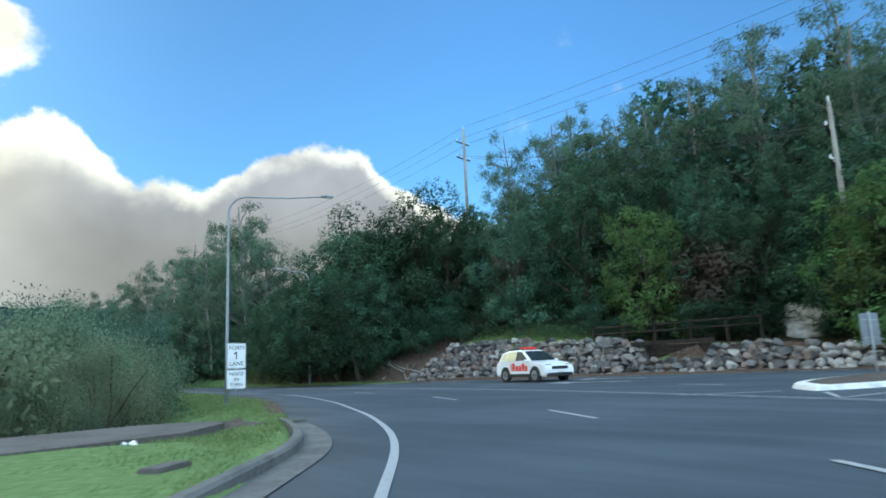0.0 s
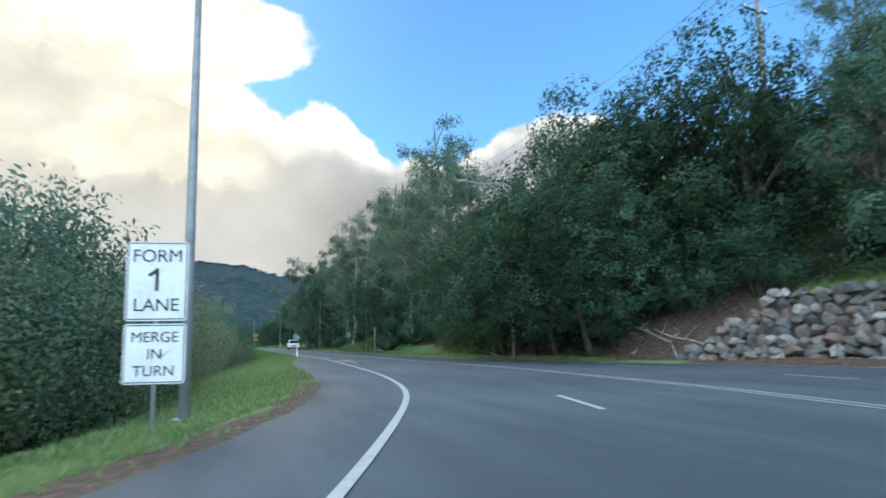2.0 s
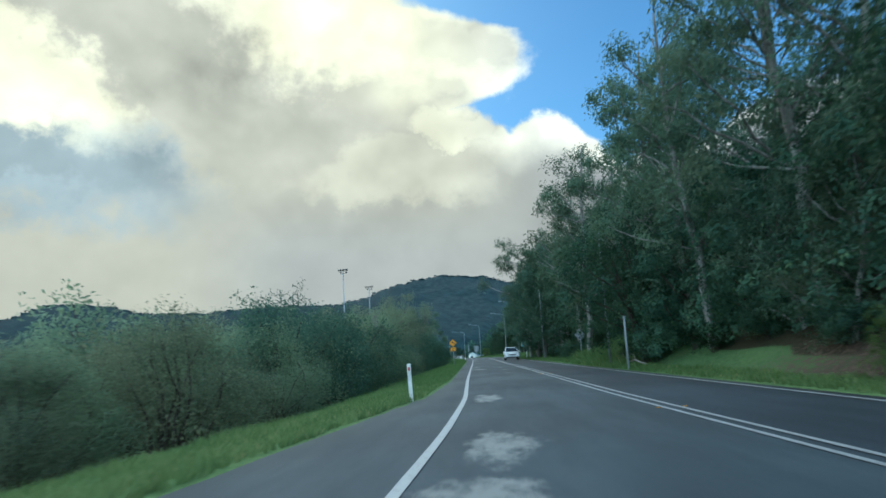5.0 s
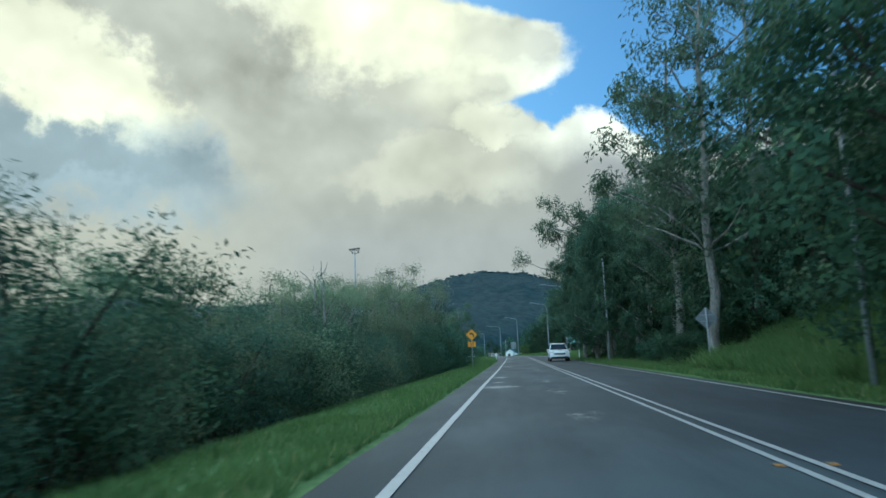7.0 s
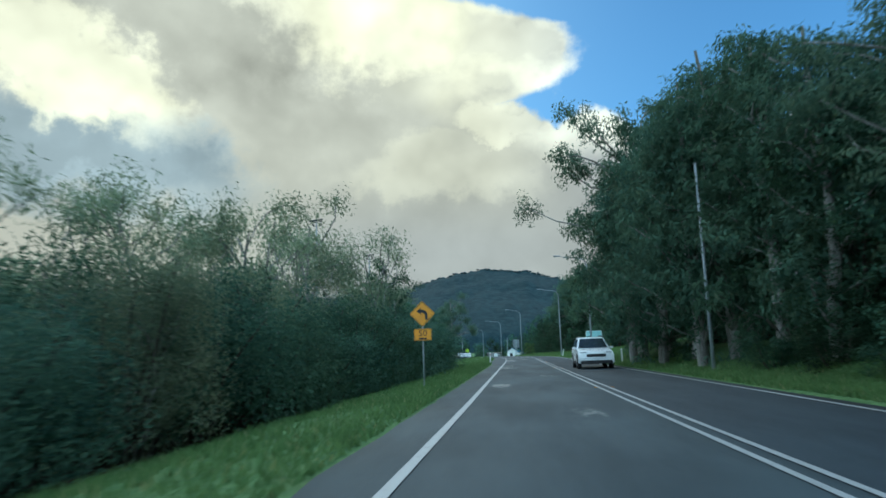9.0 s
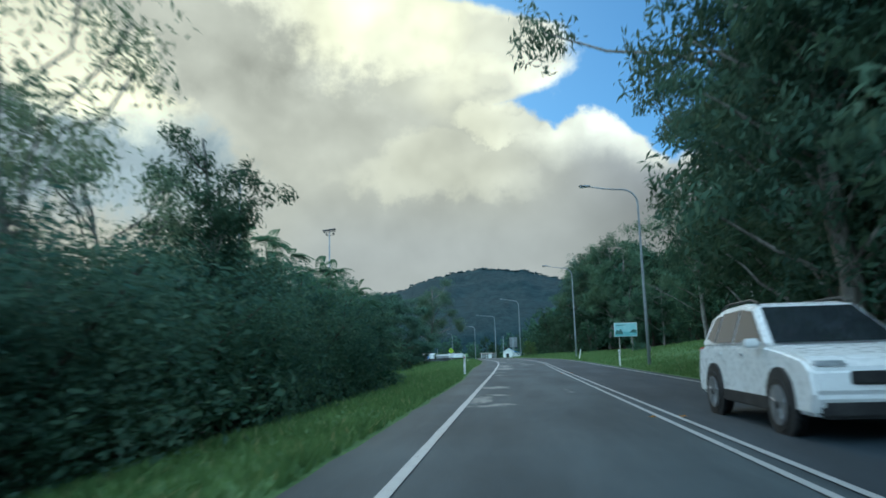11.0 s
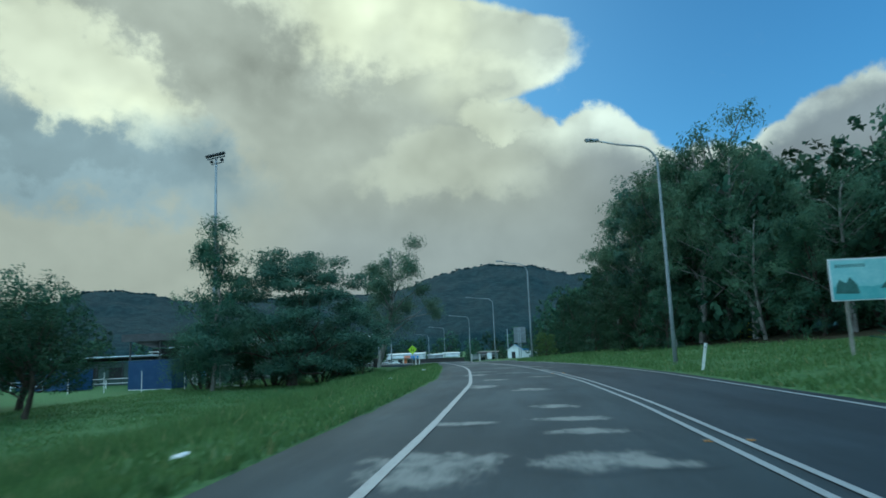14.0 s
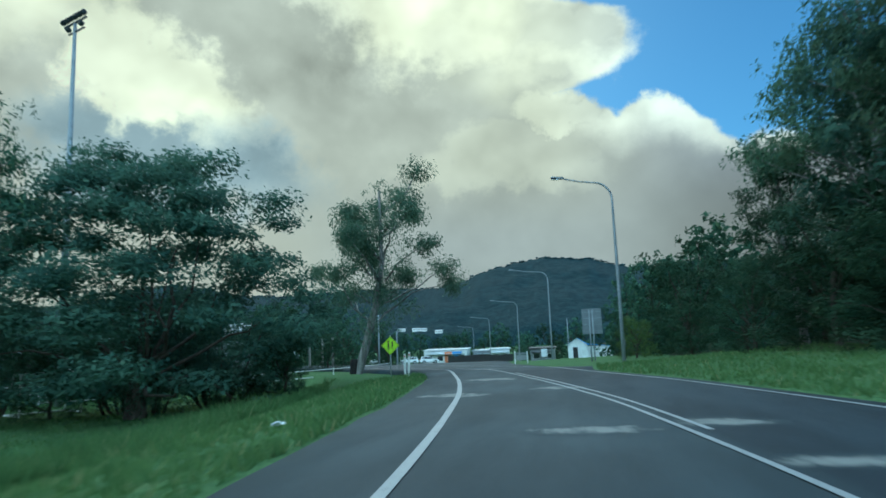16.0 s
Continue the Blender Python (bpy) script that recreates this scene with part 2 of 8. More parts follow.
def asphalt_colour(t, p):
    stretch = nd(t, "VectorMath", op="MULTIPLY")
    t.links.new(p, stretch.inputs[0])
    stretch.inputs[1].default_value = (1.0, 0.16, 1.0)
    lane = fog_noise(t, stretch.outputs[0], 0.9, 5.0, 0.6)
    large = fog_noise(t, p, 0.16, 5.0, 0.55)
    grain = fog_noise(t, p, 55.0, 3.0, 0.7)
    k = num(t, "MULTIPLY_ADD", lane, 0.5, num(t, "MULTIPLY", large, 0.5))
    col = mixc(t, smooth(t, k, 0.40, 0.62), (0.009, 0.017, 0.026), (0.021, 0.034, 0.047))
    col = mixc(t, num(t, "MULTIPLY", smooth(t, grain, 0.48, 0.72), 0.5), col, (0.050, 0.070, 0.088))
    sep = t.nodes.new("ShaderNodeSeparateXYZ")
    t.links.new(p, sep.inputs[0])
    # lighter tone round the first bend
    bend_tone = mixc(t, smooth(t, k, 0.38, 0.64), (0.033, 0.044, 0.057), (0.056, 0.072, 0.090))
    bend_tone = mixc(t, num(t, "MULTIPLY", smooth(t, grain, 0.48, 0.72), 0.4), bend_tone, (0.088, 0.106, 0.126))
    side = t.nodes.new("ShaderNodeAttribute")
    side.attribute_name = "offset"
    far_side = smooth(t, num(t, "MULTIPLY_ADD", num(t, "SUBTRACT", lane, 0.5), 0.25, side.outputs["Fac"]), -0.05, 0.15)
    # lighter tone for the near lane, darker on the far side
    worn = mixc(t, smooth(t, k, 0.38, 0.64), (0.018, 0.029, 0.037), (0.040, 0.059, 0.072))
    worn = mixc(t, num(t, "MULTIPLY", smooth(t, grain, 0.48, 0.72), 0.5), worn, (0.071, 0.096, 0.112))
    col = mixc(t, far_side, worn, col)
    seam = num(t, "MULTIPLY_ADD", num(t, "SUBTRACT", large, 0.5), 14.0, sep.outputs[1])
    col = mixc(t, smooth(t, seam, 40.0, 66.0), bend_tone, col)
    return col, lane, grain


def make_asphalt():
    m, t, b = surface("asphalt", 0.8, 0, 0.3)
    col, lane, grain = asphalt_colour(t, world_pos(t))
    t.links.new(col, b.inputs["Base Color"])
    t.links.new(num(t, "MULTIPLY_ADD", lane, -0.2, 0.88), b.inputs["Roughness"])
    bumped(t, b, grain, 0.5, 0.006)
    return m


def make_patch():
    m, t, b = surface("bleached_seal", 0.8, 0, 0.3)
    p = world_pos(t)
    col, lane, grain = asphalt_colour(t, p)
    stretch = nd(t, "VectorMath", op="MULTIPLY")
    t.links.new(p, stretch.inputs[0])
    stretch.inputs[1].default_value = (1.7, 0.75, 1.0)
    n = fog_noise(t, stretch.outputs[0], 2.0, 8.0, 0.68)
    at = t.nodes.new("ShaderNodeAttribute")
    at.attribute_name = "wear"
    k = num(t, "MULTIPLY", smooth(t, num(t, "MULTIPLY_ADD", num(t, "SUBTRACT", n, 0.5), 2.6, at.outputs["Fac"]), 0.25, 1.05), smooth(t, at.outputs["Fac"], 0.0, 0.35))
    t.links.new(mixc(t, num(t, "MULTIPLY", k, 0.85), col, (0.25, 0.25, 0.235)), b.inputs["Base Color"])
    t.links.new(num(t, "MULTIPLY_ADD", lane, -0.2, 0.88), b.inputs["Roughness"])
    bumped(t, b, grain, 0.5, 0.006)
    return m


def make_road_paint():
    m, t, b = surface("road_paint", 0.6, 0, 0.4)
    p = world_pos(t)
    n = fog_noise(t, p, 9.0, 6.0, 0.7)
    g = fog_noise(t, p, 60.0, 3.0, 0.7)
    k = num(t, "MULTIPLY_ADD", g, 0.4, num(t, "MULTIPLY", n, 0.6))
    t.links.new(mixc(t, smooth(t, k, 0.50, 0.68), (0.32, 0.327, 0.335), (0.13, 0.13, 0.13)), b.inputs["Base Color"])
    bumped(t, b, g, 0.4, 0.004)
    return m


def make_ground():
    m, t, b = surface("ground_cover", 0.95, 0, 0.15)
    p = world_pos(t)
    sep = t.nodes.new("ShaderNodeSeparateXYZ")
    t.links.new(p, sep.inputs[0])
    n1 = fog_noise(t, p, 0.35, 6.0, 0.6)
    n2 = fog_noise(t, p, 6.0, 5.0, 0.65)
    n3 = fog_noise(t, p, 30.0, 3.0, 0.65)
    lush = smooth(t, num(t, "MULTIPLY_ADD", num(t, "SUBTRACT", n1, 0.5), 60.0, sep.outputs[1]), 42.0, 92.0)
    grass = mixc(t, lush, (0.095, 0.152, 0.052), (0.060, 0.118, 0.044))
    grass = mixc(t, smooth(t, n2, 0.35, 0.66), grass, mixc(t, lush, (0.155, 0.222, 0.080), (0.112, 0.190, 0.072)))
    grass = mixc(t, num(t, "MULTIPLY", smooth(t, n1, 0.56, 0.72), 0.3), grass, (0.16, 0.155, 0.06))
    soil = mixc(t, smooth(t, n2, 0.36, 0.64), (0.050, 0.036, 0.027), (0.128, 0.088, 0.066))
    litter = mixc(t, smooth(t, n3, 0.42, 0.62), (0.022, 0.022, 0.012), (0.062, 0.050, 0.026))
    at = t.nodes.new("ShaderNodeAttribute")
    at.attribute_name = "cover"
    cov = t.nodes.new("ShaderNodeSeparateColor")
    t.links.new(at.outputs["Color"], cov.inputs[0])
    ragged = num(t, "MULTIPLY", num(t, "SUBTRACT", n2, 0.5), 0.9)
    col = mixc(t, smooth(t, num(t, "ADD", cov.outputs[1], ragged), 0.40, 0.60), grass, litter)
    col = mixc(t, smooth(t, num(t, "ADD", cov.outputs[0], ragged), 0.42, 0.60), col, soil)
    t.links.new(col, b.inputs["Base Color"])
    bumped(t, b, num(t, "ADD", n2, num(t, "MULTIPLY", n3, 0.5)), 0.6, 0.06)
    return m


def make_leaf(name, dark, light, tip, through_amount=0.42, rough=0.75, spread=0.45):
    m, t, b = surface(name, rough, 0, 0.12)
    isl = t.nodes.new("ShaderNodeNewGeometry").outputs["Random Per Island"]
    obj = t.nodes.new("ShaderNodeObjectInfo").outputs["Random"]
    p = coords(t)
    n = fog_noise(t, p, 0.55, 4.0, 0.6)
    k = num(t, "ADD", num(t, "MULTIPLY", isl, 0.16), num(t, "MULTIPLY", n, 0.84))
    col = mixc(t, smooth(t, k, 0.25, 0.72), dark, light)
    col = mixc(t, num(t, "MULTIPLY", smooth(t, isl, 0.93, 1.0), 0.6), col, tip)
    hsv = t.nodes.new("ShaderNodeHueSaturation")
    t.links.new(col, hsv.inputs["Color"])
    t.links.new(num(t, "MULTIPLY_ADD", obj, 0.06, 0.462), hsv.inputs["Hue"])
    t.links.new(num(t, "MULTIPLY_ADD", obj, spread, 1.0 - 0.5 * spread), hsv.inputs["Value"])
    t.links.new(hsv.outputs[0], b.inputs["Base Color"])
    tr = t.nodes.new("ShaderNodeBsdfTranslucent")
    t.links.new(hsv.outputs[0], tr.inputs[0])
    mx = nd(t, "MixShader")
    mx.inputs[0].default_value = through_amount
    t.links.new(b.outputs[0], mx.inputs[1])
    t.links.new(tr.outputs[0], mx.inputs[2])
    t.links.new(mx.outputs[0], t.nodes["Material Output"].inputs[0])
    return m


def make_grass():
    """Blades: dry-tipped and yellowish by the first bend, deeper green down the road."""
    m, t, b = surface("grass_blade", 0.75, 0, 0.12)
    isl = t.nodes.new("ShaderNodeNewGeometry").outputs["Random Per Island"]
    p = world_pos(t)
    sep = t.nodes.new("ShaderNodeSeparateXYZ")
    t.links.new(p, sep.inputs[0])
    n1 = fog_noise(t, p, 0.35, 5.0, 0.6)
    lush = smooth(t, num(t, "MULTIPLY_ADD", num(t, "SUBTRACT", n1, 0.5), 60.0, sep.outputs[1]), 42.0, 92.0)
    k = num(t, "ADD", num(t, "MULTIPLY", isl, 0.3), num(t, "MULTIPLY", fog_noise(t, p, 1.1, 4.0, 0.6), 0.7))
    dark = mixc(t, lush, (0.130, 0.196, 0.076), (0.085, 0.155, 0.056))
    light = mixc(t, lush, (0.228, 0.300, 0.128), (0.150, 0.240, 0.088))
    col = mixc(t, smooth(t, k, 0.28, 0.70), dark, light)
    col = mixc(t, num(t, "MULTIPLY", smooth(t, isl, 0.90, 1.0), 0.7), col, (0.32, 0.31, 0.16))
    t.links.new(col, b.inputs["Base Color"])
    tr = t.nodes.new("ShaderNodeBsdfTranslucent")
    t.links.new(col, tr.inputs[0])
    mx = nd(t, "MixShader")
    mx.inputs[0].default_value = 0.5
    t.links.new(b.outputs[0], mx.inputs[1])
    t.links.new(tr.outputs[0], mx.inputs[2])
    t.links.new(mx.outputs[0], t.nodes["Material Output"].inputs[0])
    return m


def make_bark(name, dark, light, scale=2.5):
    m, t, b = surface(name, 0.85, 0, 0.2)
    p = coords(t)
    s = nd(t, "VectorMath", op="MULTIPLY")
    t.links.new(p, s.inputs[0])
    s.inputs[1].default_value = (1.6, 1.6, 0.35)
    n = fog_noise(t, s.outputs[0], scale, 6.0, 0.65)
    f = fog_noise(t, s.outputs[0], scale * 9, 4.0, 0.6)
    t.links.new(mixc(t, smooth(t, num(t, "MULTIPLY_ADD", f, 0.35, num(t, "MULTIPLY", n, 0.65)), 0.38, 0.62), dark, light), b.inputs["Base Color"])
    bumped(t, b, f, 0.5, 0.03)
    return m


def make_rock():
    m, t, b = surface("rock", 0.85, 0, 0.25)
    p = world_pos(t)
    r = t.nodes.new("ShaderNodeObjectInfo").outputs["Random"]
    n = fog_noise(t, p, 2.2, 7.0, 0.65)
    f = fog_noise(t, p, 14.0, 5.0, 0.65)
    base = ramp(t, r, [(0.0, (0.11, 0.11, 0.11)), (0.25, (0.185, 0.18, 0.172)), (0.42, (0.215, 0.155, 0.128)), (0.56, (0.130, 0.130, 0.130)), (0.72, (0.27, 0.255, 0.235)), (0.86, (0.20, 0.145, 0.118)), (0.95, (0.40, 0.385, 0.36))])
    col = mixc(t, smooth(t, n, 0.46, 0.66), base, (0.072, 0.068, 0.062))
    col = mixc(t, num(t, "MULTIPLY", smooth(t, f, 0.56, 0.72), 0.5), col, (0.27, 0.26, 0.245))
    t.links.new(col, b.inputs["Base Color"])
    bumped(t, b, num(t, "ADD", n, f), 0.7, 0.05)
    return m


def glass(name, tint=(0.02, 0.025, 0.03)):
    m, t, b = surface(name, 0.06, 0, 0.8)
    n = fog_noise(t, coords(t), 4.0, 4.0)
    t.links.new(mixc(t, smooth(t, n, 0.4, 0.7), tint, tuple(c * 1.7 for c in tint)), b.inputs["Base Color"])
    return m


ASPHALT, PATCH, PAINT, GROUND = make_asphalt(), make_patch(), make_road_paint(), make_ground()
ROCK = make_rock()
STAINED = weathered("stained_concrete", (0.125, 0.122, 0.117), (0.065, 0.063, 0.060), 0.92, scale=1.4, bump=0.35)
GALV = weathered("galvanised_steel", (0.30, 0.32, 0.335), (0.20, 0.215, 0.23), 0.6, 0.3, scale=1.2)
SIGN_WHITE = weathered("sign_white", (0.72, 0.73, 0.74), (0.60, 0.61, 0.62), 0.45, scale=2.0, bump=0.03)
SIGN_BLACK = weathered("sign_black", (0.012, 0.012, 0.013), (0.03, 0.03, 0.03), 0.5, bump=0.03)
SIGN_AMBER = weathered("sign_amber", (0.72, 0.30, 0.012), (0.60, 0.24, 0.02), 0.45, scale=2.0, bump=0.03)
SIGN_LIME = weathered("sign_lime", (0.52, 0.78, 0.01), (0.42, 0.66, 0.02), 0.45, scale=2.0, bump=0.03)
SIGN_BACK = weathered("sign_back", (0.20, 0.22, 0.235), (0.14, 0.155, 0.17), 0.6, 0.2, scale=1.5)
POST_WHITE = weathered("post_white", (0.74, 0.74, 0.72), (0.50, 0.49, 0.45), 0.6, scale=3.0)
RED = weathered("reflector_red", (0.40, 0.015, 0.015), (0.28, 0.02, 0.02), 0.3)
TIMBER = make_bark("weathered_timber", (0.014, 0.011, 0.010), (0.048, 0.036, 0.029), 3.0)
POLE_WOOD = make_bark("pole_wood", (0.17, 0.155, 0.135), (0.34, 0.32, 0.28), 2.0)
STEEL_DARK = weathered("dark_steel", (0.05, 0.055, 0.06), (0.10, 0.10, 0.10), 0.6, 0.5)
WIRE = weathered("cable", (0.05, 0.05, 0.055), (0.08, 0.08, 0.08), 0.6)
RUBBER = weathered("tyre_rubber", (0.016, 0.016, 0.017), (0.035, 0.034, 0.033), 0.8, scale=6.0)
RIM = weathered("wheel_alloy", (0.42, 0.43, 0.45), (0.24, 0.24, 0.25), 0.35, 0.8)
GLASS = glass("dark_glass")
WHITE_CAR = weathered("white_car_paint", (0.78, 0.79, 0.80), (0.70, 0.71, 0.71), 0.28, scale=1.0, bump=0.0, spec=0.6)
DARK_TRIM = weathered("dark_trim", (0.018, 0.018, 0.02), (0.04, 0.04, 0.04), 0.6)
RED_VINYL = weathered("red_vinyl", (0.66, 0.05, 0.03), (0.52, 0.05, 0.03), 0.4, bump=0.0)
HEADLAMP = weathered("headlamp_lens", (0.55, 0.57, 0.60), (0.32, 0.34, 0.36), 0.15, 0.3, bump=0.0)
LEAF_FOREST = make_leaf("forest_leaf", (0.026, 0.063, 0.044), (0.070, 0.128, 0.070), (0.15, 0.21, 0.09), 0.28, 0.7, 1.0)
LEAF_GUM = make_leaf("gum_leaf", (0.076, 0.136, 0.094), (0.165, 0.236, 0.152), (0.22, 0.27, 0.17), 0.52)
LEAF_LAWN = make_leaf("lawn_gum_leaf", (0.064, 0.128, 0.086), (0.155, 0.240, 0.142), (0.21, 0.28, 0.16), 0.5)
LEAF_SCRUB = make_leaf("scrub_leaf", (0.102, 0.160, 0.104), (0.290, 0.352, 0.215), (0.32, 0.35, 0.24), 0.6)
LEAF_SHADE = make_leaf("shade_leaf", (0.046, 0.096, 0.074), (0.105, 0.178, 0.116), (0.15, 0.21, 0.13), 0.5)
LEAF_DEEP = make_leaf("deep_scrub_leaf", (0.040, 0.092, 0.070), (0.118, 0.196, 0.128), (0.16, 0.23, 0.14), 0.52)
LEAF_HANGING = make_leaf("hanging_leaf", (0.046, 0.098, 0.072), (0.112, 0.180, 0.118), (0.15, 0.19, 0.11), 0.46)
LEAF_FEATHER = make_leaf("feather_leaf", (0.060, 0.140, 0.090), (0.125, 0.225, 0.125), (0.17, 0.26, 0.13), 0.55)
LEAF_YELLOW = make_leaf("yellow_leaf", (0.055, 0.112, 0.036), (0.140, 0.225, 0.075), (0.22, 0.25, 0.07), 0.42)
LEAF_DRY = make_leaf("dry_leaf", (0.050, 0.050, 0.034), (0.115, 0.096, 0.062), (0.17, 0.13, 0.08), 0.2)
GRASS = make_grass()
BARK_PALE = make_bark("pale_bark", (0.10, 0.092, 0.080), (0.30, 0.285, 0.26))
BARK_DARK = make_bark("dark_bark", (0.030, 0.024, 0.019), (0.095, 0.078, 0.062))


# ---- helpers for meshes ----
def link(name, me, mat, parent=None, label="", smooth_faces=False):
    if mat is not None:
        me.materials.append(mat)
    if smooth_faces:
        me.polygons.foreach_set("use_smooth", [True] * len(me.polygons))
    ob = new(name, me)
    ob.parent = parent
    if label:
        ob["label"] = label
    return ob


def part(name, bm, mat, parent=None, label="", smooth_faces=False):
    me = bpy.data.meshes.new(name)
    bm.to_mesh(me)
    bm.free()
    return link(name, me, mat, parent, label, smooth_faces)


def raw(name, verts, faces, mat, parent=None, label="", smooth_faces=False, normals=None):
    """A mesh from numpy arrays: verts (n, 3), faces (m, 3 or 4), with shading normals where given."""
    verts, faces = np.asarray(verts, np.float32), np.asarray(faces, np.int32)
    me = bpy.data.meshes.new(name)
    me.vertices.add(len(verts))
    me.vertices.foreach_set("co", verts.ravel())
    k = faces.shape[1]
    me.loops.add(faces.size)
    me.loops.foreach_set("vertex_index", faces.ravel())
    me.polygons.add(len(faces))
    me.polygons.foreach_set("loop_start", np.arange(0, faces.size, k, dtype=np.int32))
    me.polygons.foreach_set("loop_total", np.full(len(faces), k, np.int32))
    me.update(calc_edges=True)
    me.validate()
    if normals is not None:
        me.polygons.foreach_set("use_smooth", [True] * len(me.polygons))
        me.normals_split_custom_set_from_vertices(np.asarray(normals, np.float32))
    return link(name, me, mat, parent, label, smooth_faces)


def box_bm(size, at=(0, 0, 0), bevel=0.0, rot=None):
    bm = bmesh.new()
    bmesh.ops.create_cube(bm, size=1)
    bmesh.ops.scale(bm, vec=size, verts=bm.verts)
    if bevel:
        bmesh.ops.bevel(bm, geom=bm.edges[:], offset=bevel, segments=2, affect="EDGES")
    if rot is not None:
        bmesh.ops.transform(bm, matrix=rot, verts=bm.verts)
    bmesh.ops.translate(bm, vec=at, verts=bm.verts)
    return bm


def tube(points, radii, sides=8, caps=True):
    """Vertices and quads of a tapered tube along points."""
    pts = [Vector(p) for p in points]
    vs, fs = [], []
    side = None
    for i, p in enumerate(pts):
        d = (pts[min(i + 1, len(pts) - 1)] - pts[max(i - 1, 0)]).normalized()
        if side is None:
            side = d.orthogonal().normalized()
        side = (side - d * side.dot(d)).normalized()
        other = d.cross(side)
        for k in range(sides):
            a = 2 * math.pi * k / sides
            vs.append(p + (side * math.cos(a) + other * math.sin(a)) * radii[i])
    for i in range(len(pts) - 1):
        for k in range(sides):
            fs.append((i * sides + k, i * sides + (k + 1) % sides, (i + 1) * sides + (k + 1) % sides, (i + 1) * sides + k))
    if caps:
        for i, flip in ((0, True), (len(pts) - 1, False)):
            c = len(vs)
            vs.append(pts[i])
            for k in range(sides):
                a, b = i * sides + k, i * sides + (k + 1) % sides
                fs.append((b, a, c, c) if flip else (a, b, c, c))
    return vs, fs


def tubes_bm(items, sides=8):
    """One bmesh of several tubes: items are (points, radii)."""
    bm = bmesh.new()
    for pts, rad in items:
        vs, fs = tube(pts, rad, sides)
        bv = [bm.verts.new(v) for v in vs]
        for f in fs:
            f = list(dict.fromkeys(f))
            bm.faces.new([bv[i] for i in f])
    return bm


def thing(name, at, label, category, group="", turn=0.0, kind=""):
    ob = new(name)
    ob.empty_display_size = 0.3
    ob.matrix_world = pose(*at, 0, 0, turn)
    return tagged(ob, label, category, group, kind)


def lay(points, y):
    """x on a polyline of (x, y), by y."""
    return np.interp(y, [p[1] for p in points], [p[0] for p in points])


# ---- the plan of the road ----
LEFT = [(-8, -6), (-3.5, -0.4), (0, 3.4), (2.4, 6.3), (4.9, 9.9), (5.9, 12.2), (7.6, 15.5), (8.6, 17.8), (10, 21.2), (11.8, 25.4), (13.4, 30.3),
        (14.3, 34.5), (14.7, 38), (15, 45), (15.5, 54), (16.7, 63.5), (17.5, 70), (17.8, 80), (17.8, 130), (17.72, 158), (17.1, 175), (16.9, 190),
        (16.5, 202), (15.8, 209), (14.8, 218.6), (13.3, 228.7), (10.8, 237)]
EDGE = [(-5.5, -7), (0.2, 0.9), (3.6, 5.5), (5.4, 7.8), (7, 10.3), (9.3, 14.7), (10.8, 18.2), (12, 20.8), (13.3, 24.3), (14.7, 28.4), (15.7, 31.7),
        (16.25, 34.4), (17, 40), (17.35, 44.8), (17.9, 53), (18.35, 61), (18.55, 68), (18.5, 80), (18.54, 98), (18.64, 118), (18.66, 166), (18.52, 185), (18.2, 197), (17.8, 202.3), (17.2, 209.6),
        (16.8, 213.5), (16, 219.8), (14.9, 226), (13, 234.7)]
MIDDLE = [(10, -20), (13.9, -2), (16.2, 5.5), (17.9, 11), (20.3, 20), (21.9, 30), (22.6, 42), (22.4, 53), (22.15, 67), (22.15, 90), (22.07, 118), (22.05, 168), (22.13, 188), (21.85, 196),
          (21.3, 203), (20.6, 210), (19.5, 217.5), (18.0, 224), (15.6, 233)]
RIGHT = [(29, -20), (30.2, 0), (30.5, 12), (30.3, 22), (29.6, 30), (28.4, 38), (27.0, 45), (26.2, 52), (25.75, 60), (25.62, 80), (25.62, 188),
         (25.3, 200), (24.6, 208), (23.4, 216), (21.8, 223.5), (19.3, 231.5)]
# beyond this the road swings away to the left: (left edge, edge line, middle, right edge)
SWING = [((10.8, 237), (12.2, 237.6), (14.5, 236.4), (17.6, 237.6)), ((6.8, 245), (8.2, 246), (11, 243.8), (13.9, 246)), ((1, 253.5), (2.2, 254.6), (5.2, 254.2), (8, 256.4)),
         ((-8, 263), (-7, 264.2), (-4.2, 265.4), (-1.5, 268)), ((-22, 273), (-21.2, 274.4), (-19.4, 277), (-17.6, 280)), ((-60, 290), (-59.5, 291.5), (-58.6, 294.5), (-57.5, 298))]


def bank(x, y):
    """Cross-fall of the carriageway: the outside of the first bend is raised."""
    k = np.clip((58 - np.asarray(y, float)) / 22, 0, 1)
    return k * np.clip(np.asarray(x, float) - lay(MIDDLE, y), 0, 12) * 0.022


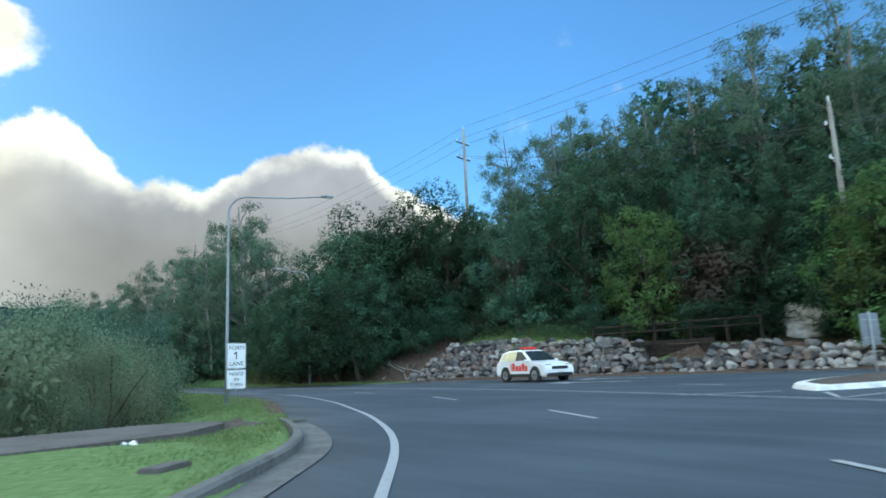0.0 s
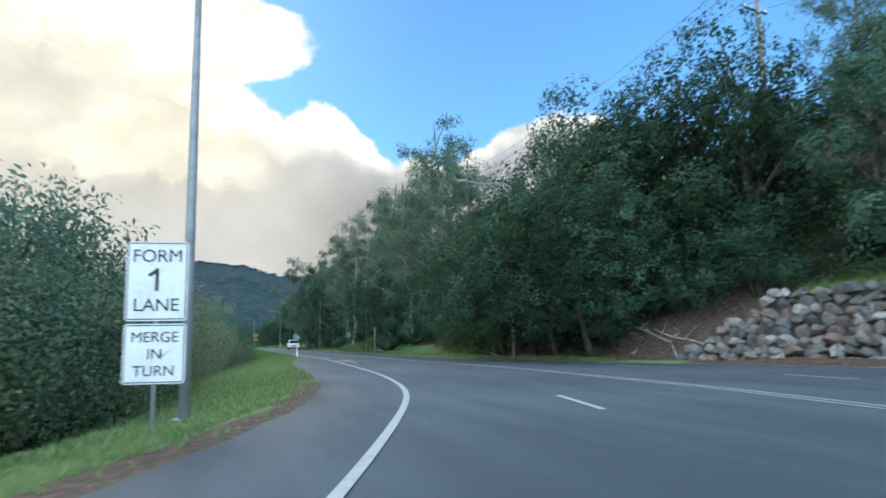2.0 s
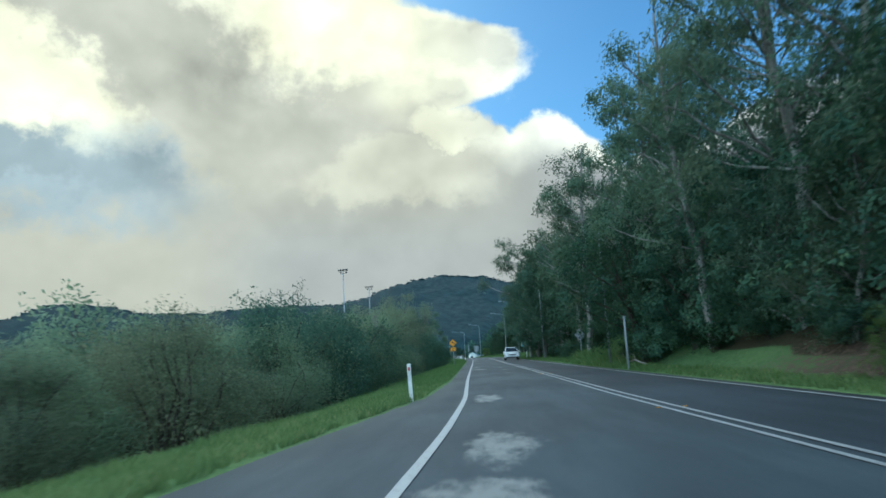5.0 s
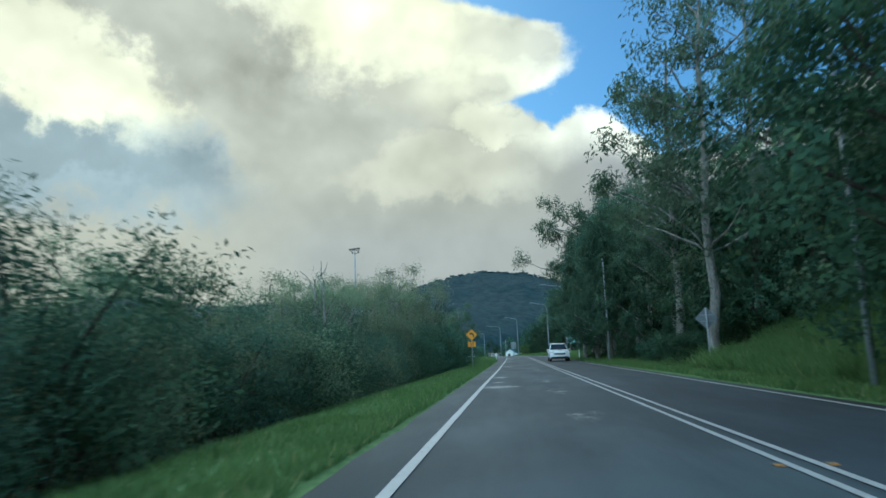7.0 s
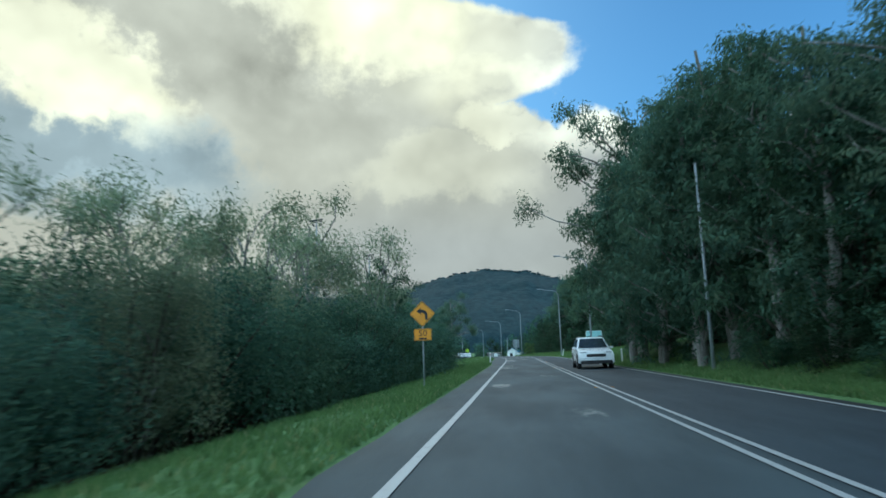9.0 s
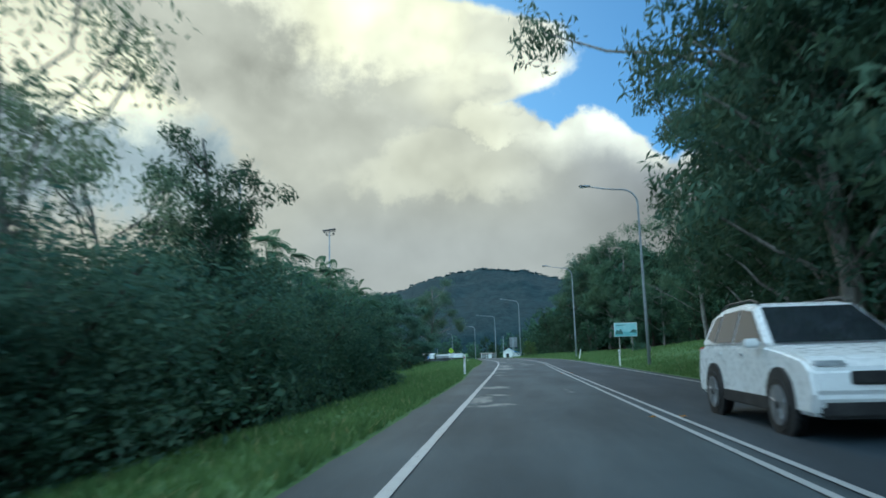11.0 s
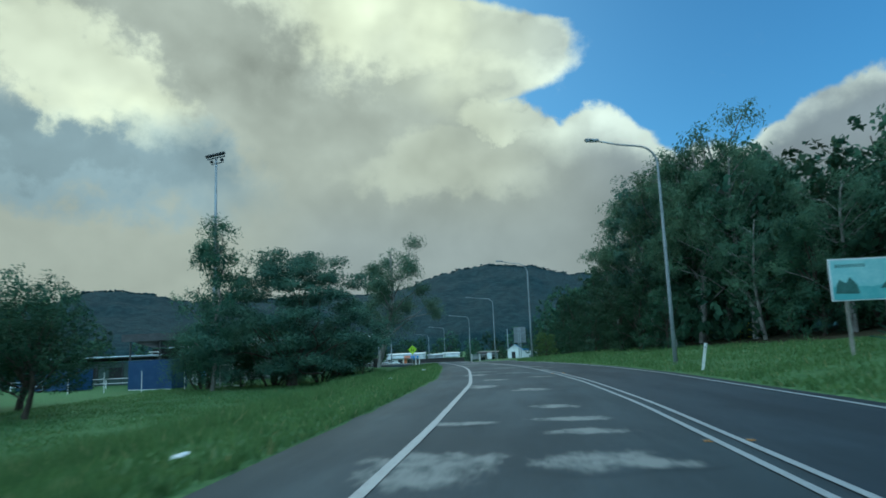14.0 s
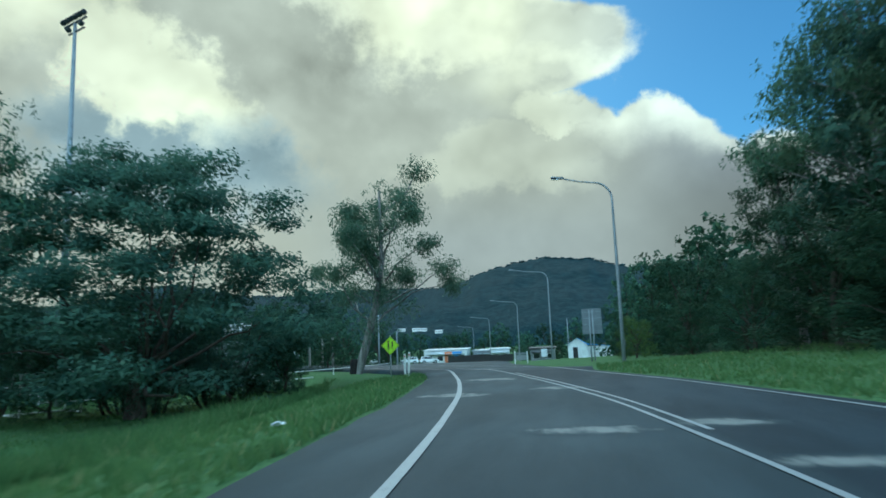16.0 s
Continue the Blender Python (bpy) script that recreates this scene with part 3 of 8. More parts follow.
def land(x, y):
    """Height of the ground."""
    x, y = np.asarray(x, float), np.asarray(y, float)
    yl = np.clip(y, -8, 237)
    dl, dr = lay(LEFT, yl) - x, x - lay(RIGHT, yl)
    near_kerb = np.clip((16 - y) / 5, 0, 1)
    fall = np.interp(dl, [0, 0.4, 2.4, 5, 9, 14, 60], [0, 0.02, -0.18, -0.75, -1.2, -1.3, -1.3])
    fall_k = np.interp(dl, [0, 0.2, 6, 9, 16, 60], [0.0, 0.13, 0.22, 0.05, -1.0, -1.3])
    left = fall * (1 - near_kerb) + fall_k * near_kerb
    steep = np.interp(y, [-60, 20, 45, 75, 100, 125, 150, 165, 185, 205, 240, 300], [0.5, 0.55, 0.62, 0.58, 0.45, 0.30, 0.24, 0.17, 0.175, 0.10, 0.06, 0.05])
    start = np.interp(y, [0, 38, 42, 60, 80, 110, 150, 170], [3.0, 2.6, 1.6, 2.2, 2.6, 2.0, 1.5, 1.0])
    up = np.clip(dr - start, 0, None)
    # terrace behind the stone wall
    wall = np.clip((39.5 - y) / 2.5, 0, 1)
    wtop = np.interp(y, [-20, 8, 14, 20, 27, 33, 38], [0.9, 1.0, 1.4, 1.8, 2.2, 2.55, 2.6])
    hill = steep * np.where(up < 32, up, 32 + (up - 32) * 0.35)
    hill = np.minimum(hill, 34)
    behind = x - (lay(WALL, y) + 0.75)
    hill_w = np.where(behind > 0, wtop + np.clip(behind - 2.5, 0, None) * 0.5, np.where(behind > -0.9, 0.25, 0.2))
    hill_w = np.minimum(hill_w, 34)
    right = hill * (1 - wall) + hill_w * wall + np.clip(dr, 0, 1) * 0.08
    right = right + bank(lay(RIGHT, yl), yl) * np.clip(1 - dr / 6, 0, 1) * (1 - wall)
    z = np.where(dl > 0, left, np.where(dr > 0, right, -0.06))
    # the plain past the bend
    far = np.clip((y - 236) / 14, 0, 1)
    plain = np.interp(x, [-40, -5, 4, 9, 16, 22, 40, 90], [-1.3, -1.1, -0.95, -0.6, -0.3, -0.15, 0.2, 3.0])
    plain = plain - 0.0228 * np.clip(y - np.interp(x, [0, 12], [298, 262]), 0, 130)
    z = z * (1 - far) + plain * far
    out = np.clip((np.hypot(x - 10, y - 100) - 330) / 200, 0, 1)
    return z * (1 - out) - 3.0 * out


# the wide junction past the bend: (y, left edge, right edge)
JUNCTION = [(236.5, 14.0, 18.0), (243, 10.2, 16.4), (250, 6.4, 15.0), (257, 2.0, 13.4), (270, -3.0, 12.0), (290, -6.0, 9.5), (310, -9.0, 6.5), (325, -11.0, 4.5), (340, -13.0, -5.0)]


def junction_z(y):
    return np.interp(y, [236, 250, 262, 345], [-0.015, -0.265, -0.36, -2.15])


WALL = [(35.2, -30), (34.2, -6), (33.6, 8), (33.1, 16), (32.4, 23), (31.8, 28), (31.3, 32), (30.7, 36), (30.0, 39.5), (29.5, 41)]


def build_ground():
    xs = np.unique(np.concatenate([np.arange(-26, 70, 1.0), np.arange(6, 34, 0.5), np.arange(-4, 8, 0.2), -26 - np.geomspace(1, 2400, 22), 70 + np.geomspace(1, 2400, 22)]))
    ys = np.unique(np.concatenate([np.arange(-30, 280, 1.25), np.arange(-1, 14, 0.4), -30 - np.geomspace(1, 2400, 20), 280 + np.geomspace(1.5, 2400, 26)]))
    X, Y = np.meshgrid(xs, ys)
    Z = land(X, Y)
    rough = np.array([noise.noise(Vector((float(a) * 0.35, float(b) * 0.35, 0))) for a, b in zip(X.ravel(), Y.ravel())]).reshape(X.shape)
    inside = (X > lay(LEFT, np.clip(Y, -8, 237)) - 0.5) & (X < lay(RIGHT, np.clip(Y, -8, 237)) + 1.0) & (Y < 236)
    Z = Z + np.where(inside, 0, rough * 0.07)
    # the road bed past the bend stays below the carriageway
    for a, b in zip(SWING[:-1], SWING[1:]):
        for k in np.linspace(0, 1, 20):
            mid = Vector((a[2][0] + (b[2][0] - a[2][0]) * k, a[2][1] + (b[2][1] - a[2][1]) * k))
            d = np.hypot(X - mid.x, Y - mid.y)
            near = np.clip((7.6 - d) / 2.2, 0, 1)
            Z = Z * (1 - near) + (float(np.interp(mid.y, [236, 250, 300], [0.0, -0.25, -0.5])) - 0.16) * near
    jy = [j[0] for j in JUNCTION]
    over = (Y > 235) & (Y < 345) & (X > np.interp(Y, jy, [j[1] for j in JUNCTION]) - 2.0) & (X < np.interp(Y, jy, [j[2] for j in JUNCTION]) + 1.2)
    Z = np.where(over, np.minimum(Z, junction_z(Y) - 0.16), Z)
    n, mrow = len(xs), len(ys)
    idx = np.arange(n * mrow).reshape(mrow, n)
    faces = np.stack([idx[:-1, :-1], idx[:-1, 1:], idx[1:, 1:], idx[1:, :-1]], -1).reshape(-1, 4)
    ob = raw("ground", np.stack([X, Y, Z], -1).reshape(-1, 3), faces, GROUND, smooth_faces=True)
    dl, dr = lay(LEFT, np.clip(Y, -8, 237)) - X, X - lay(RIGHT, np.clip(Y, -8, 237))
    soil = np.where((dr > 0.2) & (Y > 36) & (Y < 82), np.interp(dr, [0.2, 1.2, 2.0, 6, 9], [0.35, 0.5, 0.9, 0.7, 0.2]) * np.interp(Y, [36, 39, 66, 82], [0, 1, 0.8, 0.2]), 0)
    soil = np.maximum(soil, np.where((dr > -1) & (Y < 39) & (X < lay(WALL, Y) + 1.0), 0.75, 0))
    soil = np.maximum(soil, np.where((dl > -0.2) & (dl < 0.7) & (Y > 16) & (Y < 38), 0.66, 0))
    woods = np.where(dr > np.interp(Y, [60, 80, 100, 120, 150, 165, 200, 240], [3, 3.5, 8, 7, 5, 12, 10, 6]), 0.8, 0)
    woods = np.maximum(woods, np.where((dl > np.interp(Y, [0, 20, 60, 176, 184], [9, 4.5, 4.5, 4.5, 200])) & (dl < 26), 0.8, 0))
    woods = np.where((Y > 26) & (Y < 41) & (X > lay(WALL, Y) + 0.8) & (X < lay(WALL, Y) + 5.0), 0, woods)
    soil = np.where((Y > 26) & (Y < 39.5) & (X > lay(WALL, Y) + 0.75) & (X < lay(WALL, Y) + 5.0), 0, soil)
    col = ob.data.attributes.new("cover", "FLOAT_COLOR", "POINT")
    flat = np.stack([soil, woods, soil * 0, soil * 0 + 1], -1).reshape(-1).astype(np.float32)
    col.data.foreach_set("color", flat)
    return tagged(ob, "grass verges, wooded bank and bare soil beside the road", "ground", kind="structure")


build_ground()


def dense(points, step=1.0):
    out = []
    for (x0, y0), (x1, y1) in zip(points[:-1], points[1:]):
        n = max(1, int(math.hypot(x1 - x0, y1 - y0) / step))
        out += [(x0 + (x1 - x0) * k / n, y0 + (y1 - y0) * k / n) for k in range(n)]
    return out + [points[-1]]


def eased(points, step=1.0, rounds=3):
    """A polyline, made dense and rounded off."""
    p = np.array(dense(points, step))
    for _ in range(rounds):
        q = p.copy()
        q[1:-1] = p[:-2] * 0.25 + p[1:-1] * 0.5 + p[2:] * 0.25
        p = q
    return p


def full(points, k):
    return list(points) + [s[k] for s in SWING]


def road_z(x, y):
    y = np.asarray(y, float)
    return bank(x, y) + np.interp(y, [0, 236, 250, 300], [0.0, 0.0, -0.25, -0.5])


def build_road():
    rows = []
    for y in np.concatenate([np.arange(-6, 236.5, 1.0)]):
        a, b = float(lay(LEFT, y)), float(lay(RIGHT, y))
        rows.append([(a + (b - a) * k / 12, y) for k in range(13)])
    for s in [((SWING[i][0][0] + (SWING[i + 1][0][0] - SWING[i][0][0]) * k, SWING[i][0][1] + (SWING[i + 1][0][1] - SWING[i][0][1]) * k),
               (SWING[i][3][0] + (SWING[i + 1][3][0] - SWING[i][3][0]) * k, SWING[i][3][1] + (SWING[i + 1][3][1] - SWING[i][3][1]) * k))
              for i in range(len(SWING) - 1) for k in (0.0, 0.25, 0.5, 0.75, 1.0)]:
        rows.append([(s[0][0] + (s[1][0] - s[0][0]) * k / 12, s[0][1] + (s[1][1] - s[0][1]) * k / 12) for k in range(13)])
    # the approach behind the first bend
    back = [[(-40 + 71 * k / 12, -60) for k in range(13)], [(-16 + 46 * k / 12, -14) for k in range(13)]]
    rows = back + rows
    v = np.array(rows).reshape(-1, 2)
    z = road_z(v[:, 0], v[:, 1])
    n = len(rows)
    jit = np.array([[noise.noise(Vector((0.0, float(r) * 0.9, 5.0))) for _ in (0,)] for r in range(n)])[:, 0] * 0.12
    v = v.reshape(n, 13, 2)
    v[2:, 0, 0] += jit[2:]
    v = v.reshape(-1, 2)
    verts = np.concatenate([v, z[:, None]], 1)
    idx = np.arange(n * 13).reshape(n, 13)
    faces = np.stack([idx[:-1, :-1], idx[:-1, 1:], idx[1:, 1:], idx[1:, :-1]], -1).reshape(-1, 4)
    # a thin skirt so that the seal has an edge
    low = verts.copy()
    low[:, 2] -= 0.25
    k = len(verts)
    sk = [[idx[i, 0], idx[i + 1, 0], idx[i + 1, 0] + k, idx[i, 0] + k] for i in range(n - 1)] + [[idx[i + 1, 12], idx[i, 12], idx[i, 12] + k, idx[i + 1, 12] + k] for i in range(n - 1)]
    ob = raw("road", np.concatenate([verts, low]), np.concatenate([faces, np.array(sk)]), ASPHALT)
    offs = ob.data.attributes.new("offset", "FLOAT", "POINT")
    rel = verts[:, 0] - lay(MIDDLE, np.clip(verts[:, 1], -20, 233))
    rel = np.where(verts[:, 1] > 233, -1.0, rel)
    offs.data.foreach_set("value", np.concatenate([rel, rel]).astype(np.float32))
    return tagged(ob, "grey asphalt road bending left past wooded verges", "road", kind="structure")


build_road()


def build_junction():
    """The seal that opens out between the bend and the shops."""
    rows = []
    for y in np.arange(236.5, 340.1, 2.5):
        a, b = (float(np.interp(y, [j[0] for j in JUNCTION], [j[k] for j in JUNCTION])) for k in (1, 2))
        w = 0.5 * noise.noise(Vector((0.0, y * 0.2, 9.0)))
        rows.append([(a + w + (b - a) * k / 8, y, float(junction_z(y))) for k in range(9)])
    v = np.array(rows)
    n = len(rows)
    idx = np.arange(n * 9).reshape(n, 9)
    f = np.stack([idx[:-1, :-1], idx[:-1, 1:], idx[1:, 1:], idx[1:, :-1]], -1).reshape(-1, 4)
    v = v.reshape(-1, 3)
    k = len(v)
    sk = [[idx[i, 0], idx[i + 1, 0], idx[i + 1, 0] + k, idx[i, 0] + k] for i in range(n - 1)] + [[idx[i + 1, 8], idx[i, 8], idx[i, 8] + k, idx[i + 1, 8] + k] for i in range(n - 1)]
    ob = raw("road_junction", np.concatenate([v, v - (0, 0, 0.3)]), np.concatenate([f, np.array(sk)]), ASPHALT)
    offs = ob.data.attributes.new("offset", "FLOAT", "POINT")
    offs.data.foreach_set("value", np.full(2 * k, -1.0, np.float32))
    return tagged(ob, "wide grey asphalt junction before the shops", "road", kind="structure")


build_junction()


def stripe(name, pts, width, label, z=0.012, kind="structure", mat=None):
    """A painted line along points, on the carriageway."""
    p = np.array(pts, float)
    d = np.gradient(p, axis=0)
    d /= np.linalg.norm(d, axis=1)[:, None]
    nrm = np.stack([d[:, 1], -d[:, 0]], 1)
    wob = np.array([noise.noise(Vector((a * 2.1, b * 2.1, 3.0))) for a, b in p])[:, None] * 0.006
    a, b = p - nrm * (width / 2 + wob), p + nrm * (width / 2 + wob)
    v = np.concatenate([a, b])
    zz = road_z(v[:, 0], v[:, 1]) + z
    n = len(p)
    f = np.array([[i, i + n, i + n + 1, i + 1] for i in range(n - 1)])
    ob = raw(name, np.concatenate([v, zz[:, None]], 1), f, mat or PAINT)
    return tagged(ob, label, "road marking", kind=kind)


def off(points, d):
    p = np.array(points, float)
    t = np.gradient(p, axis=0)
    t /= np.linalg.norm(t, axis=1)[:, None]
    return p + np.stack([t[:, 1], -t[:, 0]], 1) * d


edge_path = eased(full(EDGE, 1), 0.7, 8)
mid_path = eased(full(MIDDLE, 2), 0.7, 8)
right_path = eased(full(RIGHT, 3), 0.7, 8)
stripe("edge_line", edge_path, 0.12, "solid white edge line along the lane")
stripe("centre_line", off(mid_path, -0.13), 0.085, "white centre line on the asphalt")
stripe("centre_line", off(mid_path[mid_path[:, 1] < 209], 0.13), 0.085, "white centre line on the asphalt")
stripe("centre_line", off(mid_path[(mid_path[:, 1] > 213) & (mid_path[:, 1] < 231)], 0.13), 0.085, "white centre line on the asphalt")
stripe("edge_line", off(right_path, -0.42), 0.11, "white edge line along the far shoulder")


def dash(a, b, w, label, group):
    p = np.array([a, ((a[0] + b[0]) / 2, (a[1] + b[1]) / 2), b], float)
    return tagged(stripe("lane_dash", p, w, label, 0.012, "structure"), group=group)


for a, b in (((5.6, 0.4), (7.45, 3.05)), ((10.5, 8.5), (11.9, 11.0)), ((14.55, 17.6), (15.75, 20.4)), ((17.55, 27.3), (18.15, 29.9))):
    dash(a, b, 0.13, "white lane dash on the merging lanes", "lane dashes")
far_lane = off(mid_path, 3.55)
far_lane = far_lane[(far_lane[:, 1] > 2) & (far_lane[:, 1] < 50)]
for i in range(2, len(far_lane) - 6, 12):
    dash(tuple(far_lane[i]), tuple(far_lane[i + 3]), 0.10, "white lane dash on the oncoming side", "lane dashes")


def turn_arrow(at, turn):
    """A painted straight arrow: shaft and head."""
    m = pose(at[0], at[1], 0, 0, 0, turn)
    bm = bmesh.new()
    pts = [(-0.13, 0), (0.13, 0), (0.13, 3.0), (0.52, 3.0), (0, 4.6), (-0.52, 3.0), (-0.13, 3.0)]
    vs = []
    for x, y in pts:
        q = m @ Vector((x, y, 0))
        vs.append(bm.verts.new((q.x, q.y, float(road_z(q.x, q.y)) + 0.02)))
    bm.faces.new(vs)
    bmesh.ops.triangulate(bm, faces=bm.faces[:])
    tagged(part("lane_arrow", bm, PAINT), "white painted turn arrow on the asphalt", "road marking", "lane arrows", "structure")


turn_arrow((25.0, 18.2), 6)
turn_arrow((27.6, 19.2), 4)

# bleached patches in the wheel tracks
rnd = random.Random(4)
lift = iter(range(1000))


def road_patch(x, y, w, l, pale):
    bm = bmesh.new()
    wear = bm.verts.layers.float.new("wear")
    n = 22
    s = rnd.random() * 50
    up = 0.0015 + 0.0008 * (next(lift) % 3)
    rows = [[bm.verts.new((x, y, float(road_z(x, y)) + up))]]
    rows[0][0][wear] = pale
    for q in (0.5, 1.0):
        vs = []
        for k in range(n):
            a = 2 * math.pi * k / n
            r = q * (1 + 0.38 * noise.noise(Vector((math.cos(a) * 1.7 + s, math.sin(a) * 1.7, s))))
            px, py = x + math.cos(a) * w * 0.85 * r, y + math.sin(a) * l * 0.85 * r
            v = bm.verts.new((px, py, float(road_z(px, py)) + up))
            v[wear] = 0.75 * pale if q < 0.9 else 0.0
            vs.append(v)
        rows.append(vs)
    for k in range(n):
        bm.faces.new((rows[0][0], rows[1][k], rows[1][(k + 1) % n]))
        bm.faces.new((rows[1][k], rows[2][k], rows[2][(k + 1) % n], rows[1][(k + 1) % n]))
    tagged(part("worn_patch", bm, PATCH), "pale worn patch in the asphalt", "road patch", "worn patches", "structure")


for x, y, w, l in ((18.8, 56.4, 0.9, 1.3), (19.1, 59.2, 0.8, 2.2), (18.5, 53, 0.25, 1.0), (19.1, 67.9, 0.6, 2.4), (20.7, 88.2, 0.7, 1.6), (20.7, 95.3, 0.6, 2.2), (19.1, 98.1, 1.0, 1.3), (19.0, 101.4, 0.4, 0.7), (19.0, 106, 0.5, 1.2),
                   (20.7, 101.0, 0.4, 2.2), (20.9, 115.8, 0.6, 2.0), (19.2, 125.4, 0.6, 1.8), (21.0, 132.5, 0.6, 2.4), (19.2, 145.9, 0.9, 0.8), (18.95, 147.5, 0.5, 2.0), (19.1, 149.0, 0.9, 0.6), (19.1, 152.5, 0.8, 1.2), (21.1, 150.1, 0.25, 2.0),
                   (19.1, 162.7, 0.6, 0.5), (19.0, 166.2, 0.7, 0.5), (19.15, 173.2, 1.0, 3.6), (19.1, 178.2, 0.8, 2.6), (18.9, 181.8, 1.1, 1.7), (20.7, 181.9, 1.2, 0.9), (20.7, 184.2, 0.9, 0.5), (20.6, 185.8, 1.0, 0.5), (19.0, 185.5, 0.8, 0.5), (20.5, 188.0, 0.7, 0.7),
                   (20.1, 193.2, 0.8, 1.0), (18.7, 195.3, 0.8, 1.6), (18.9, 199.4, 0.9, 0.7), (20.5, 200.8, 0.9, 0.5), (17.9, 204.3, 1.0, 1.3), (19.6, 205.3, 1.4, 0.5), (17.9, 208.0, 1.2, 0.7), (18.9, 213.2, 1.2, 0.6), (21.0, 210.8, 1.0, 0.5), (20.6, 213.9, 0.9, 0.7),
                   (15.9, 219.8, 1.2, 1.0), (15.9, 226.6, 1.4, 1.2), (18.2, 221.5, 1.0, 0.9), (14.2, 236.5, 1.6, 1.4)):
    road_patch(x, y, w, l, 1.0 if x < 19.8 or y > 175 else 0.5)


def road_stud(x, y):
    """A raised reflector: a low bevelled block with a lens on each sloping face."""
    ob = thing("road_stud", (x, y, float(road_z(x, y)) + 0.004), "small raised amber reflector on the centre line", "road stud", "road studs")
    bm = box_bm((0.09, 0.09, 0.018), (0, 0, 0.009), 0)
    for v in bm.verts:
        if v.co.z > 0.015:
            v.co.y *= 0.55
    part("body", bm, STAINED, ob)
    part("lens", box_bm((0.08, 0.006, 0.012), (0, -0.042, 0.009), 0, Matrix.Rotation(radians(-20), 4, "X")), SIGN_AMBER, ob, "amber lens")


for y in (43, 63, 83, 103, 123, 143, 163, 183, 203):
    for dx in (-0.23, 0.23):
        road_stud(float(lay(MIDDLE, y)) + dx, y)


# ---- plants ----
CHAR = make_bark("charred_bark", (0.008, 0.008, 0.008), (0.028, 0.025, 0.023))

def unit(v):
    return v / np.maximum(np.linalg.norm(v, axis=-1, keepdims=True), 1e-6)


def leaf_cloud(rng, clumps, per, radius, size, aspect, droop=0.3, out=0.6, middle=None, face=0.0):
    """Diamond leaves, a little folded, round the given clump centres."""
    c = np.repeat(np.asarray(clumps, float), per, axis=0)
    n = len(c)
    offs = np.clip(rng.normal(size=(n, 3)), -1.7, 1.7) * radius * 0.55
    p = c + offs
    d = rng.normal(size=(n, 3)) * 0.7 + unit(offs) * out
    if middle is not None:
        d += unit(p - middle) * out
    d[:, 2] -= droop
    d = unit(d)
    if face:
        # blades spread like roof tiles over their clump, so that its top catches the sky
        up = unit(rng.normal(size=(n, 3)) * 0.62 + unit(p - middle) * face + np.array([0, 0, 0.35 * face]))
        d = unit(d - up * np.sum(d * up, axis=1, keepdims=True))
        s = np.cross(up, d)
    else:
        s = unit(np.cross(d, rng.normal(size=(n, 3))))
        up = np.cross(d, s)
    ln = size * rng.uniform(0.6, 1.35, (n, 1))
    w = ln * aspect
    a, b = p - d * ln * 0.5, p + d * ln * 0.5
    # blades face outwards and share the roundness of their clump
    centre = np.mean(np.asarray(clumps, float), axis=0) - (0, 0, 0.4) if middle is None else np.asarray(middle, float)
    round_ = unit(p - centre)
    flip = np.sign(np.sum(up * round_, axis=1, keepdims=True))
    flip[flip == 0] = 1
    up, s = up * flip, s * flip
    m = p - d * ln * 0.05 + up * w * 0.25
    v = np.stack([a, m - s * w * 0.5, b, m + s * w * 0.5], 1).reshape(-1, 3)
    f = np.arange(n * 4).reshape(-1, 4)
    nrm = unit(up * 0.45 + round_ * 0.75 + np.array([0, 0, 0.12]))
    return v, f, np.repeat(nrm, 4, axis=0)


def shell(rng, centre, radii, n, low=0.55):
    d = unit(rng.normal(size=(n, 3)))
    return np.asarray(centre) + d * np.asarray(radii) * rng.uniform(low, 1.0, (n, 1))


def limb_mesh(name, items, mat, parent, sides=7):
    """Trunk and limbs as one mesh: each limb grows out of the nearest point of what stands already."""
    vs, fs, drawn = [], [], []
    for n, (pts, rad) in enumerate(items):
        v, f = tube(pts, rad, sides, False)
        k = len(vs)
        root = None
        if n:
            root = drawn[int(np.argmin(((np.array([vs[i] for i in drawn]) - np.array(pts[0])) ** 2).sum(1)))]
        drawn += range(k + (sides if n else 0), k + len(v))
        vs += [tuple(q) for q in v]
        for q in f:
            q = [root if (root is not None and i < sides) else i + k for i in q]
            if len(set(q)) == 4:
                fs += [(q[0], q[1], q[2]), (q[0], q[2], q[3])]
            else:
                q = list(dict.fromkeys(q))
                if len(q) == 3:
                    fs.append(tuple(q))
    used = sorted({i for f in fs for i in f})
    back = {i: n for n, i in enumerate(used)}
    return raw(name, [vs[i] for i in used], [[back[i] for i in f] for f in fs], mat, parent, smooth_faces=True)


def crooked(rng, a, b, bend, n=6):
    a, b = np.array(a, float), np.array(b, float)
    ks = np.linspace(0, 1, n)
    w = np.cumsum(rng.normal(size=(n, 3)) * bend, axis=0) * np.sin(ks * math.pi)[:, None]
    return [tuple(a + (b - a) * k + q) for k, q in zip(ks, w)]


